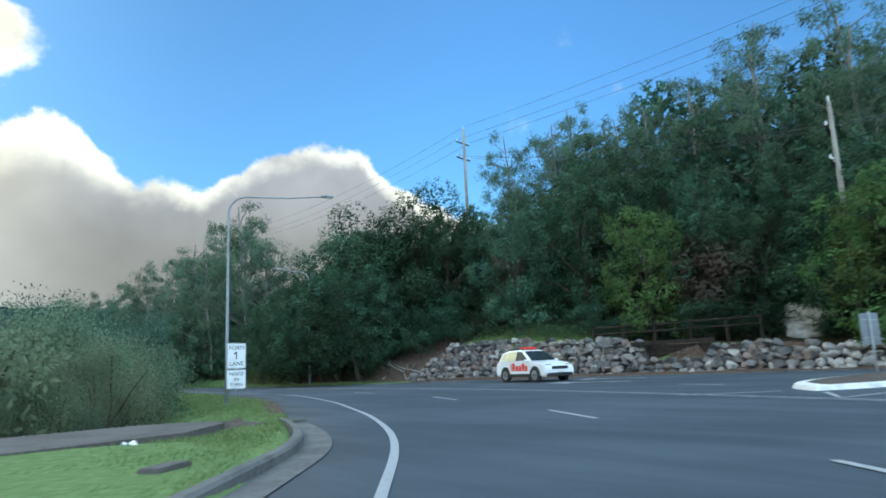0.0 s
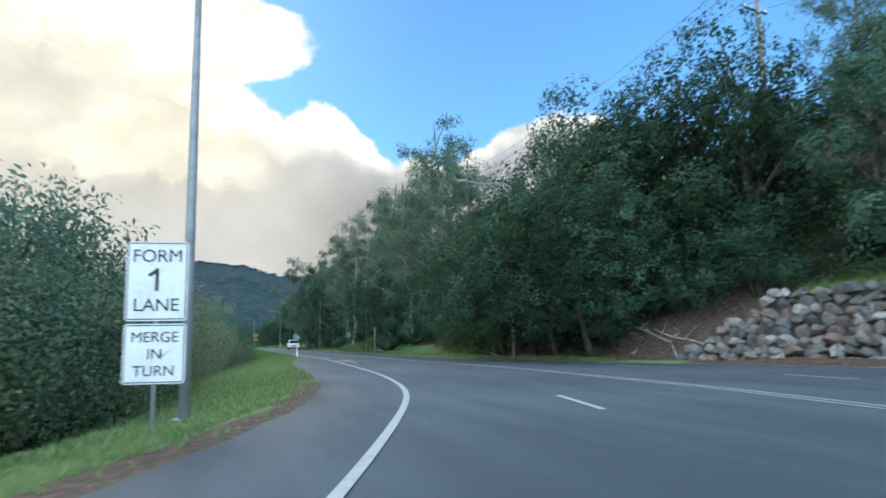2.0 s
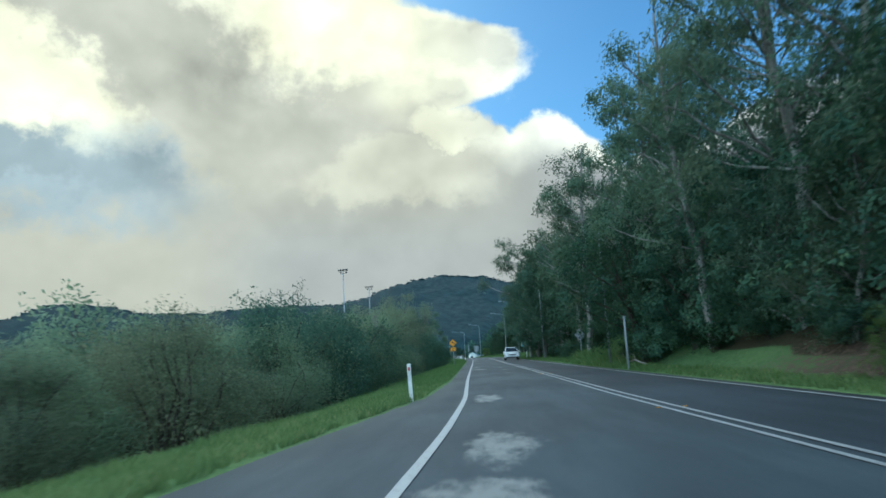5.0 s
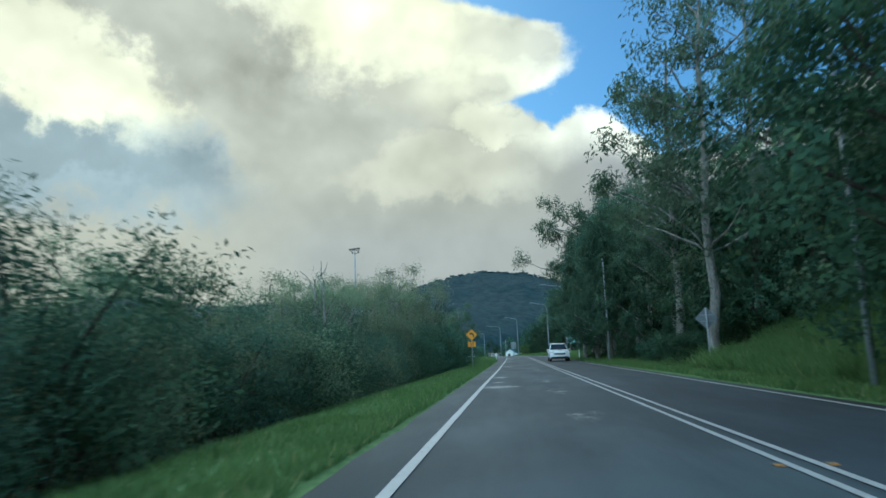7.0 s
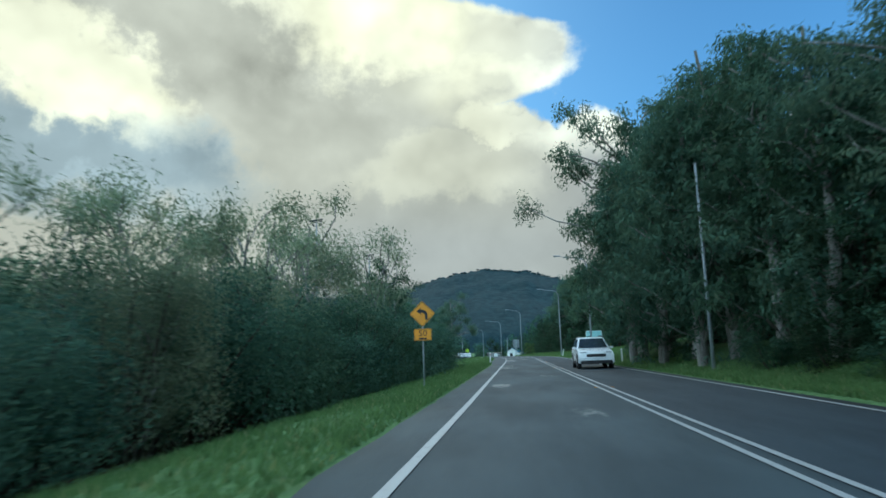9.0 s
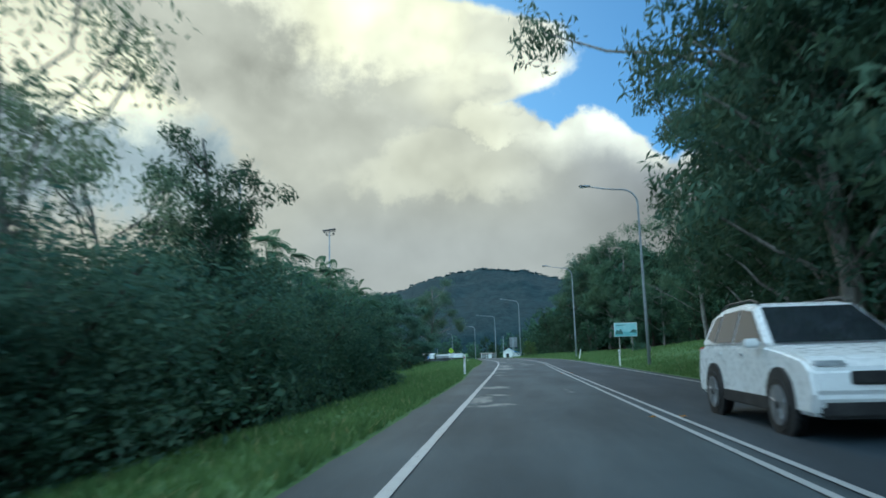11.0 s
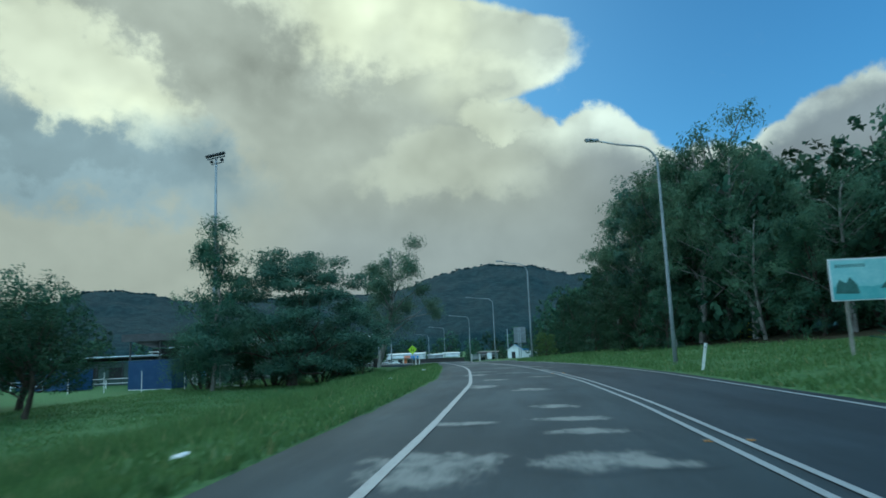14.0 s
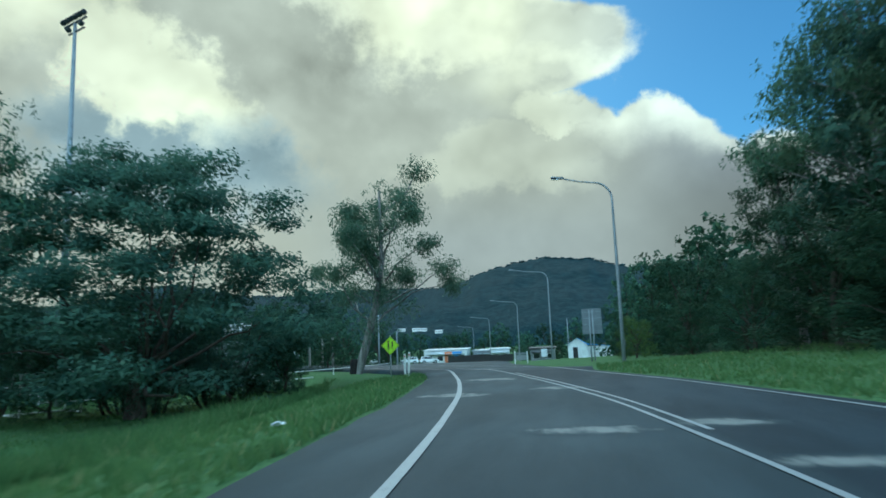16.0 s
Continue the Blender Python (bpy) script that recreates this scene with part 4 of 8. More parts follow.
def forest_tree(seed, H=10.5, R=3.6, lobes=15, per_lobe=40, per=16, size=0.225, leaf=None, label="dense dark green rainforest tree draped in creepers", name="forest_tree", low=0.06, aspect=0.55, lean=0.0):
    rng = np.random.default_rng(seed)
    ob = thing(name, (0, 0, 0), label, "tree", "roadside trees")
    limbs = [(crooked(rng, (0, 0, -0.5), (rng.normal() * 0.4 - lean * 0.8, rng.normal() * 0.4, H * 0.6), 0.12, 8), list(np.linspace(0.24, 0.07, 8)))]
    vs, fs, ns, k = [], [], [], 0
    for i in range(lobes):
        h = low + (1 - low) * ((i + rng.random()) / lobes)
        a = i * 2.4 + rng.normal() * 0.4
        r = R * rng.uniform(0.5, 0.98) * math.sqrt(max(0.05, 1 - 0.85 * h * h))
        c = np.array([math.cos(a) * r - lean * min(1.0, h * 2), math.sin(a) * r, h * (H - 1.6) + rng.normal() * 0.3])
        rad = np.array([1, 1, 0.72]) * rng.uniform(0.34, 0.56) * R
        cl = shell(rng, c, rad, per_lobe, 0.8)
        cl = cl[cl[:, 2] > 0.1]
        v, f, nn = leaf_cloud(rng, cl, per, 0.36, size, aspect, 0.35, 0.5, c, 1.2)
        vs.append(v)
        ns.append(nn)
        fs.append(f + k)
        k += len(v)
        if h > 0.25:
            base = (c[0] * 0.1, c[1] * 0.1, max(0.5, c[2] * 0.55))
            limbs.append((crooked(rng, base, tuple(c), 0.1, 5), list(np.linspace(0.09, 0.03, 5))))
    limb_mesh("trunk", limbs, BARK_DARK, ob)
    raw("crown", np.concatenate(vs), np.concatenate(fs), leaf or LEAF_FOREST, ob, normals=np.concatenate(ns))
    return ob


def gum_tree(seed, H=22.0, spread=4.2, bare=0.36, tips=22, per_tip=15, per=15, size=0.27, label="tall eucalypt with a pale trunk and open drooping crown", r0=0.23, leaf=None, name="gum_tree", lean=0.8, clump=0.9, inner=1.0, tilt=None):
    rng = np.random.default_rng(seed)
    ob = thing(name, (0, 0, 0), label, "tree", "roadside trees")
    top = np.array([rng.normal() * lean, rng.normal() * lean, H * 0.70])
    if tilt:
        top[:2] = tilt
    spine = crooked(rng, (0, 0, -0.6), tuple(top), 0.16, 10)
    limbs = [(spine, list(np.linspace(r0, r0 * 0.22, 10)))]
    vs, fs, ns, k = [], [], [], 0
    for i in range(tips):
        h = bare + (1 - bare) * (i + rng.random() * 0.8) / tips
        j = min(9, max(1, int(h * 8.2)))
        a = i * 2.4 + rng.normal() * 0.5
        reach = spread * rng.uniform(0.45, 1.0) * (1.1 - 0.55 * (h - bare) / (1 - bare))
        b = np.array(spine[j])
        tip = b + np.array([math.cos(a) * reach, math.sin(a) * reach, rng.uniform(0.6, 2.4) + 0.25 * reach])
        limbs.append((crooked(rng, tuple(b), tuple(tip), 0.14, 6), list(np.linspace(r0 * 0.26, 0.02, 6))))
        mid = (b + tip) / 2 + rng.normal(size=3) * 0.5
        for c, n in ((tip, per_tip), (mid, max(1, int(per_tip * 0.67 * inner))), (b + rng.normal(size=3) * 0.9, max(1, int(per_tip * 0.25 * inner)))):
            cl = shell(rng, c, np.array([1.0, 1.0, 0.75]) * clump * rng.uniform(0.7, 1.25), n, 0.25)
            v, f, nn = leaf_cloud(rng, cl, per, 0.36, size, 0.30, 0.9, 0.3, c, 0.7)
            vs.append(v)
            ns.append(nn)
            fs.append(f + k)
            k += len(v)
    limb_mesh("trunk", limbs, BARK_PALE, ob, 8)
    raw("crown", np.concatenate(vs), np.concatenate(fs), leaf or LEAF_GUM, ob, normals=np.concatenate(ns))
    return ob


def scrub(seed, H=3.6, R=2.3, stems=9, per_stem=26, per=16, size=0.17, leaf=None, label="bushy olive green roadside shrub with thin stems", aspect=0.42, name="shrub"):
    rng = np.random.default_rng(seed)
    ob = thing(name, (0, 0, 0), label, "shrub", "roadside scrub")
    limbs, vs, fs, ns, k = [], [], [], [], 0
    for i in range(stems):
        a = i * 2.4 + rng.normal() * 0.3
        r = R * rng.uniform(0.15, 0.85)
        tip = np.array([math.cos(a) * r, math.sin(a) * r, H * rng.uniform(0.55, 1.0) * (1 - 0.25 * r / R)])
        pts = crooked(rng, (math.cos(a) * 0.15, math.sin(a) * 0.15, -0.3), tuple(tip), 0.08, 6)
        limbs.append((pts, list(np.linspace(0.05, 0.012, 6))))
        cl = shell(rng, tip - (0, 0, 0.3), np.array([0.9, 0.9, 0.8]) * R * 0.42, per_stem, 0.2)
        cl2 = shell(rng, (tip[0], tip[1], tip[2] * 0.45), np.array([1.0, 1.0, 0.9]) * R * 0.42, per_stem * 2 // 3, 0.3)
        cl = np.concatenate([cl, cl2])
        cl = cl[cl[:, 2] > 0.05]
        v, f, nn = leaf_cloud(rng, cl, per, 0.3, size, aspect, 0.1, 0.5, tip - (0, 0, 0.6), 0.6)
        vs.append(v)
        ns.append(nn)
        fs.append(f + k)
        k += len(v)
    limb_mesh("stem", limbs, BARK_DARK, ob, 5)
    raw("foliage", np.concatenate(vs), np.concatenate(fs), leaf or LEAF_SCRUB, ob, normals=np.concatenate(ns))
    return ob


def frond_cloud(rng, roots, way, count, length, leaflet):
    """Arching sprays with two rows of narrow leaflets, from each root outwards along way."""
    vs, ns = [], []
    for root, out in zip(roots, way):
        for _ in range(count):
            d = unit(np.asarray(out, float) * np.array([1, 1, 0.35]) + rng.normal(size=3) * np.array([0.75, 0.75, 0.28]))
            side = unit(np.cross(d, (0, 0, 1.0)))
            up = np.cross(side, d)
            ln = length * rng.uniform(0.65, 1.25)
            u = np.linspace(0.08, 1.0, 15)[:, None]
            spine = root + d * ln * u + np.array([0, 0, 1.0]) * ln * (0.22 * u - 0.55 * u * u)
            w = leaflet * np.sin(np.clip(u * 2.6 + 0.45, 0, math.pi)) + 0.03
            for sg in (-1, 1):
                tip = spine + side * sg * w + d * w * 0.35 - np.array([0, 0, 1.0]) * w * 0.22
                half = d * ln * 0.024
                vs.append(np.stack([spine - half * 0.4, tip - half, tip + half, spine + half * 0.4] if sg > 0 else [spine + half * 0.4, tip + half, tip - half, spine - half * 0.4], 1).reshape(-1, 3))
                ns.append(np.repeat(unit(up + rng.normal(size=3) * 0.15 + np.asarray(out) * 0.4)[None], 60, axis=0))
    v = np.concatenate(vs)
    return v, np.arange(len(v)).reshape(-1, 4), np.concatenate(ns)


def feather_tree(seed, H=6.5, R=3.2, label="fine-leaved wattle tree with layered drooping sprays"):
    """Arching limbs that carry flat, drooping sprays of small leaflets."""
    rng = np.random.default_rng(seed)
    ob = thing("wattle_tree", (0, 0, 0), label, "tree", "verge trees")
    limbs, vs, fs, ns, k = [], [], [], [], 0
    for i in range(30):
        h = (i + 0.5) / 30
        a = i * 2.4 + rng.normal() * 0.3
        r = R * float(np.interp(h, [0, 0.25, 0.6, 1], [1.0, 1.1, 0.85, 0.25])) * rng.uniform(0.6, 1.08)
        z = H * (0.10 + 0.88 * h)
        tip = np.array([math.cos(a) * r, math.sin(a) * r, z])
        pts = crooked(rng, (0, 0, -0.3 + 0.3 * z), tuple(tip), 0.1, 6)
        limbs.append((pts, list(np.linspace(0.07, 0.012, 6))))
        p = np.array(pts)
        out = unit(np.array([math.cos(a), math.sin(a), 0.25]))
        for j, n in ((5, 22), (4, 18), (3, 12), (2, 7)):
            v, f, nn = frond_cloud(rng, [p[j]], [out], n, 0.85, 0.15)
            vs.append(v)
            ns.append(nn)
            fs.append(f + k)
            k += len(v)
    limb_mesh("trunk", [([(0, 0, -0.4), (0, 0, H * 0.15), (0.05, 0, H * 0.32)], [0.12, 0.10, 0.07])] + limbs, BARK_DARK, ob, 6)
    raw("crown", np.concatenate(vs), np.concatenate(fs), LEAF_FEATHER, ob, normals=np.concatenate(ns))
    return ob


def layered_tree(seed, H=10.9, R=6.7, label="broad dark tree with a flat layered crown and dark trunk"):
    rng = np.random.default_rng(seed)
    ob = thing("shade_tree", (0, 0, 0), label, "tree", "field trees")
    fork = (0.1, 0.0, 1.7)
    limbs = [([(0, 0, -0.4), (0.05, 0.0, 0.7), fork], [0.42, 0.33, 0.28])]
    vs, fs, ns, k = [], [], [], 0
    for i in range(124):
        h = (i + 0.5) / 124
        a = i * 2.4 + rng.normal() * 0.3
        z = 1.35 + (H - 1.95) * h + rng.normal() * 0.45
        r = R * float(np.interp(h, [0, 0.1, 0.35, 0.6, 0.85, 1], [0.75, 0.95, 1.0, 0.85, 0.6, 0.3])) * rng.uniform(0.2, 1.0) ** 0.6
        tip = np.array([math.cos(a) * r, math.sin(a) * r, z])
        if i % 5 == 0:
            limbs.append((crooked(rng, fork, tuple(np.array(fork) * 0.25 + tip * 0.75), 0.22, 6), list(np.linspace(0.09, 0.02, 6))))
        cl = shell(rng, tip, np.array([1.45, 1.45, 0.32]) * rng.uniform(0.5, 1.25), 26, 0.2)
        v, f, nn = leaf_cloud(rng, cl, 20, 0.36, 0.18, 0.5, 0.25, 0.4, tip - (0, 0, 0.5), 1.0)
        vs.append(v)
        ns.append(nn)
        fs.append(f + k)
        k += len(v)
    limb_mesh("trunk", limbs, BARK_DARK, ob, 8)
    raw("crown", np.concatenate(vs), np.concatenate(fs), LEAF_SHADE, ob, normals=np.concatenate(ns))
    return ob


def bare_tree(seed, H=6.0, label="dead leafless tree with pale crooked branches"):
    rng = np.random.default_rng(seed)
    ob = thing("dead_tree", (0, 0, 0), label, "tree", "dead trees")
    spine = crooked(rng, (0, 0, -0.4), (rng.normal() * 0.5, rng.normal() * 0.5, H), 0.07, 8)
    limbs = [(spine, list(np.linspace(0.11, 0.03, 8)))]
    for i in range(9):
        b = np.array(spine[2 + i % 6])
        a = i * 2.4
        t = b + np.array([math.cos(a), math.sin(a), 0.9 + rng.random()]) * rng.uniform(0.5, 1.3)
        limbs.append((crooked(rng, tuple(b), tuple(t), 0.05, 5), list(np.linspace(0.04, 0.01, 5))))
    limb_mesh("branch", limbs, BARK_PALE, ob, 5)
    return ob


def put(proto, x, y, turn, scale=1.0, tall=1.0, dz=0.0, leaf=None, label=""):
    m = pose(x, y, float(land(x, y)) + dz - 0.15, 0, 0, turn) @ Matrix.Diagonal((scale, scale, scale * tall, 1))
    ob = copy_thing(proto, m)
    if label:
        ob["label"] = label
    return ob


def woods(name, label, spots, mat):
    """Far trees that nobody could count, in one mesh: spots of (tree, x, y, turn, scale, tall)."""
    vs, fs, k = [], [], 0
    for proto, x, y, turn, s, tall in spots:
        me = [c for c in proto.children if c.name.startswith("crown")][0].data
        v = np.empty(len(me.vertices) * 3, np.float32)
        me.vertices.foreach_get("co", v)
        f = np.empty(len(me.loops), np.int32)
        me.loops.foreach_get("vertex_index", f)
        ca, sa = math.cos(radians(turn)), math.sin(radians(turn))
        v = v.reshape(-1, 3) * (s, s, s * tall)
        v = np.stack([v[:, 0] * ca - v[:, 1] * sa + x, v[:, 0] * sa + v[:, 1] * ca + y, v[:, 2] + float(land(x, y)) - 0.6], 1)
        vs.append(v)
        fs.append(f.reshape(-1, 4) + k)
        k += len(v)
    ob = raw(name, np.concatenate(vs), np.concatenate(fs), mat)
    tagged(ob, label, "trees", "", "stuff")
    return ob


def retire(protos):
    """The first of a kind is taken away once its copies stand."""
    for p in protos:
        for c in list(p.children_recursive) + [p]:
            bpy.data.objects.remove(c)


forest = [forest_tree(s, per=20, size=0.19) for s in (11, 12, 13)]
overhang = [forest_tree(s, H=10.5, R=4.0, lobes=20, low=0.17, lean=1.5, per=24, size=0.165, label="leafy tree leaning out over the road edge") for s in (15, 16)]
forest_far = [forest_tree(s, lobes=12, per_lobe=20, per=9, size=0.46) for s in (21, 22)]
yellow = [forest_tree(31, leaf=LEAF_YELLOW, label="yellow-green creeper-covered tree above the stone wall")]
dry = [forest_tree(32, H=6, R=2.2, lobes=9, leaf=LEAF_DRY, label="tree with browned dry foliage on the bank")]
gums = [gum_tree(s, per_tip=15, per=15, size=0.24, clump=0.95, spread=4.7) for s in (41, 42, 43)]
she_oaks = [gum_tree(s, H=20, spread=3.6, bare=0.18, tips=24, per_tip=20, per=16, size=0.30, leaf=LEAF_HANGING, label="tall dark tree with hanging fine foliage", name="hanging_tree", clump=1.35, r0=0.3) for s in (51, 52)]
shrubs = [scrub(s) for s in (61, 62, 63)]
shrubs_back = [scrub(s, stems=10, per_stem=22, per=16, size=0.13) for s in (64, 65)]
shrubs_near = [scrub(s, stems=11, per_stem=38, per=28, size=0.072, H=3.4, R=2.2) for s in (66, 67)]
thin = [gum_tree(s, H=7.0, spread=1.8, bare=0.4, tips=8, per_tip=8, per=9, size=0.17, r0=0.07, label="slender sapling with sparse open foliage", name="sapling", clump=0.6, lean=0.5) for s in (71, 72)]
mids = [gum_tree(s, H=9.0, spread=2.7, bare=0.22, tips=14, per_tip=19, per=16, size=0.15, inner=0.3, r0=0.10, leaf=LEAF_SCRUB, label="slender roadside tree with fine open foliage", name="sapling", clump=0.82, lean=0.5) for s in (73, 74, 75)]
gums_low = [gum_tree(s, H=13.0, spread=3.4, bare=0.20, tips=24, per_tip=17, per=16, size=0.21, r0=0.16, clump=1.05, label="pale-trunked gum leafy almost to the ground") for s in (44, 45)]
shrubs_deep = [scrub(s, stems=11, per_stem=36, per=24, size=0.09, H=3.4, R=2.2, leaf=LEAF_DEEP, label="dense deep green roadside shrub") for s in (76, 77)]
undergrowth = [scrub(s, leaf=LEAF_FOREST, size=0.15, per=18) for s in (68, 69)]
dead = [bare_tree(81)]
rnd = random.Random(9)


def spin():
    return rnd.uniform(0, 360)


# the wooded bank on the hill side, row behind row
def bank_row(y0, y1, step, gap, protos, s0, s1, tall=1.0):
    y = y0
    while y < y1:
        x = float(lay(RIGHT, y)) + gap + rnd.uniform(-0.9, 0.9)
        if not (y < 40 and x < float(lay(WALL, y)) + (3.2 if y > 27 else 2.4)):
            put(rnd.choice(protos), x, y + rnd.uniform(-0.8, 0.8), spin(), rnd.uniform(s0, s1), tall)
        y += step * rnd.uniform(0.85, 1.15)


bank_row(47.5, 60, 3.3, 3.1, overhang, 0.72, 0.9)
bank_row(60, 80, 3.8, 4.6, gums_low, 0.5, 0.72)
for x, y, s in ((28.4, 46.2, 0.86), (28.1, 48.8, 0.95), (28.3, 51.6, 0.95), (28.2, 55.8, 0.9), (28.2, 88.0, 0.9)):
    put(rnd.choice(overhang), x, y, rnd.uniform(-20, 20), s, 1.0)
bank_row(50, 84, 3.4, 5.2, forest, 0.7, 0.88)
bank_row(43, 57, 3.6, 8.2, forest, 1.05, 1.25)
bank_row(57, 84, 3.6, 8.2, forest, 0.62, 0.78)
bank_row(46, 57, 4.2, 12.0, forest_far, 0.75, 0.95)
bank_row(57, 84, 4.2, 12.0, forest_far, 0.45, 0.6)
bank_row(84, 106, 4.2, 11.0, forest_far, 0.65, 0.8)
bank_row(-30, 38, 4.0, 8.6, forest, 0.6, 0.85)
bank_row(-30, 40, 4.4, 12.5, forest, 0.8, 1.05)
bank_row(-30, 36, 5.0, 17.5, forest_far, 0.95, 1.2)
bank_row(38, 57, 5.0, 16.5, forest_far, 0.5, 0.66)
bank_row(57, 84, 5.0, 16.5, forest_far, 0.32, 0.45)
bank_row(86, 108, 5.0, 17.5, forest_far, 0.5, 0.65)
bank_row(-34, 36, 6.4, 24.0, forest_far, 1.0, 1.3)
bank_row(38, 57, 6.4, 24.0, forest_far, 0.45, 0.6)
bank_row(100, 120, 6.4, 25.0, forest_far, 0.5, 0.7)
bank_row(-34, 40, 8.0, 33.0, forest_far, 1.0, 1.3)
bank_row(104, 130, 8.0, 34.0, forest_far, 0.6, 0.8)
bank_row(-34, 60, 9.5, 44.0, forest_far, 0.8, 1.1)
bank_row(83, 92, 2.9, 4.6, forest, 0.5, 0.72)
bank_row(92, 104, 3.2, 8.5, forest, 0.6, 0.8)
bank_row(109, 128, 3.2, 4.8, forest, 0.5, 0.68)
bank_row(100, 112, 3.4, 7.0, forest, 0.6, 0.85)
bank_row(106, 128, 4.4, 11.5, forest_far, 0.7, 0.9)
bank_row(112, 160, 4.0, 6.5, forest, 0.75, 1.0)
bank_row(116, 162, 5.0, 12.0, forest_far, 1.0, 1.2)
bank_row(110, 175, 7.0, 19.0, forest_far, 1.0, 1.3)
for x, y, s, tl in ((30.6, 73.5, 1.25, 1.0), (31.8, 77.8, 1.15, 1.0), (29.6, 81.5, 1.05, 1.0), (30.2, 86.0, 1.1, 1.0), (29.4, 90.0, 1.18, 1.0), (30.6, 94.5, 1.15, 1.0), (28.5, 107.6, 1.15, 1.0), 
                    (31.4, 110.0, 1.1, 1.05), (28.8, 114.8, 1.18, 1.0), (33.5, 91.0, 1.15, 1.05), (29.6, 119.5, 0.82, 1.0), (41.0, 40.5, 0.72, 1.0), (43.0, 36.0, 0.92, 1.0), (45.0, 31.5, 0.85, 1.0), (48.0, 27.0, 0.98, 1.0), (49.0, 16.0, 1.18, 1.0), (52.0, 10.0, 1.24, 1.0), (45.5, 8.0, 1.06, 1.0), (47.0, 20.5, 1.0, 1.0), (50.0, 1.0, 1.1, 1.0), (43.0, 13.5, 1.0, 1.0), (54.0, 24.0, 1.1, 1.0), (44.5, 38.5, 0.85, 1.0), (46.5, 34.5, 0.85, 1.0), (43.0, 42.5, 0.85, 1.05), (47.8, 39.0, 0.95, 1.0), (50.5, 32.0, 0.85, 1.0), (35.0, 62.0, 0.75, 1.0), (35.0, 52.5, 0.7, 1.0)):
    put(rnd.choice(gums), x, y, spin(), s, tl)
for x, y, s in ((29.0, 124.5, 0.76), (29.0, 128.5, 0.86), (28.8, 133.0, 0.97), (28.6, 138.5, 0.98), (28.4, 144.0, 1.0), (28.2, 150.0, 1.0), (29.0, 155.0, 0.85), (30.6, 153.0, 1.08), (31.0, 137.0, 0.95), (29.4, 158.0, 0.95), (33.0, 128.0, 0.72), (34.0, 145.0, 1.1)):
    put(rnd.choice(she_oaks), x, y, spin(), s)
broad_gum = gum_tree(46, H=20.0, spread=6.4, bare=0.42, tips=28, per_tip=22, per=15, size=0.22, inner=0.6, clump=1.15, r0=0.26, label="broad gum tree with rounded clumps of foliage against the sky")
put(broad_gum, 32.6, 70.6, 40, 1.0)
lawn_gum = gum_tree(131, H=16.0, spread=8.0, bare=0.44, tips=27, per_tip=20, per=18, size=0.24, r0=0.34, label="wide gum tree with limbs reaching over the road", lean=0.6)
put(lawn_gum, 31.6, 161.8, 0, 1.0)
put(lawn_gum, 29.5, 149.5, 75, 1.18, 1.18)
for x, y, s in ((27.0, 147.2, 0.92), (27.4, 140.5, 0.9), (27.6, 133.5, 0.9)):
    put(rnd.choice(she_oaks), x, y, spin(), s)
for x, y, s, tl in ((35.9, 24.3, 0.74, 1.2), (35.1, 10.4, 0.8, 1.0), (36.4, 6.2, 0.85, 1.0)):
    put(yellow[0], x, y, spin(), s, tl)
for x, y, s in ((37.2, 11.0, 0.9), (36.8, 7.5, 0.85), (39.5, 5.5, 0.95), (31.5, 50.5, 1.12), (33.2, 53.5, 1.22), (34.6, 48.2, 1.1), (31.2, 55.5, 1.1), (37.0, 30.0, 1.12), (39.5, 28.5, 1.1), (34.9, 34.8, 0.98)):
    put(rnd.choice(forest), x, y, spin(), s)
put(dry[0], 37.7, 20.9, 30, 1.25)
put(dry[0], 44.5, 20.0, 200, 0.9)

for x, y, s in ((27.5, 58.4, 0.20), (28.0, 60.6, 0.24), (27.6, 62.8, 0.18), (28.4, 57.0, 0.22), (27.9, 65.5, 0.2)):
    put(yellow[0], x, y, spin(), s, 0.95, label="lime green shrub at the foot of the bank")
y = 47.0
while y < 128:
    for gap in (2.6, 4.0):
        if 93 < y < 107 or (y < 84 and (gap < 3 or rnd.random() < 0.4)):
            continue
        put(rnd.choice(undergrowth), float(lay(RIGHT, y)) + gap + rnd.uniform(-0.4, 0.4), y, spin(), rnd.uniform(0.38, 0.62), 0.8, label="low green undergrowth at the foot of the bank")
    y += rnd.uniform(2.4, 4.2)

y = -8.0
while y < 39:
    w = 2.6 if y < 28 else 5.6
    if 12.5 < y < 17.5:
        w = 6.5
    put(rnd.choice(undergrowth), float(lay(WALL, y)) + w + rnd.uniform(-0.3, 0.8), y, spin(), rnd.uniform(0.55, 0.85), 0.9, label="dense green undergrowth above the stone wall")
    y += rnd.uniform(1.8, 3.0)

for x, y, s in ((36.9, 17.6, 0.62), (37.0, 14.2, 0.5), (38.4, 16.6, 0.9)):
    put(undergrowth[0], x, y, 40 * x, s, 0.9, label="dense green undergrowth beside the pale rock")

for x, y, s in ((32.6, 43.6, 1.05), (33.9, 41.2, 1.0), (31.4, 46.0, 0.9), (35.2, 43.0, 1.1), (30.2, 47.6, 0.75)):
    put(undergrowth[1], x, y, 70 * x, s, 0.95, label="dense green undergrowth on the dirt slope")

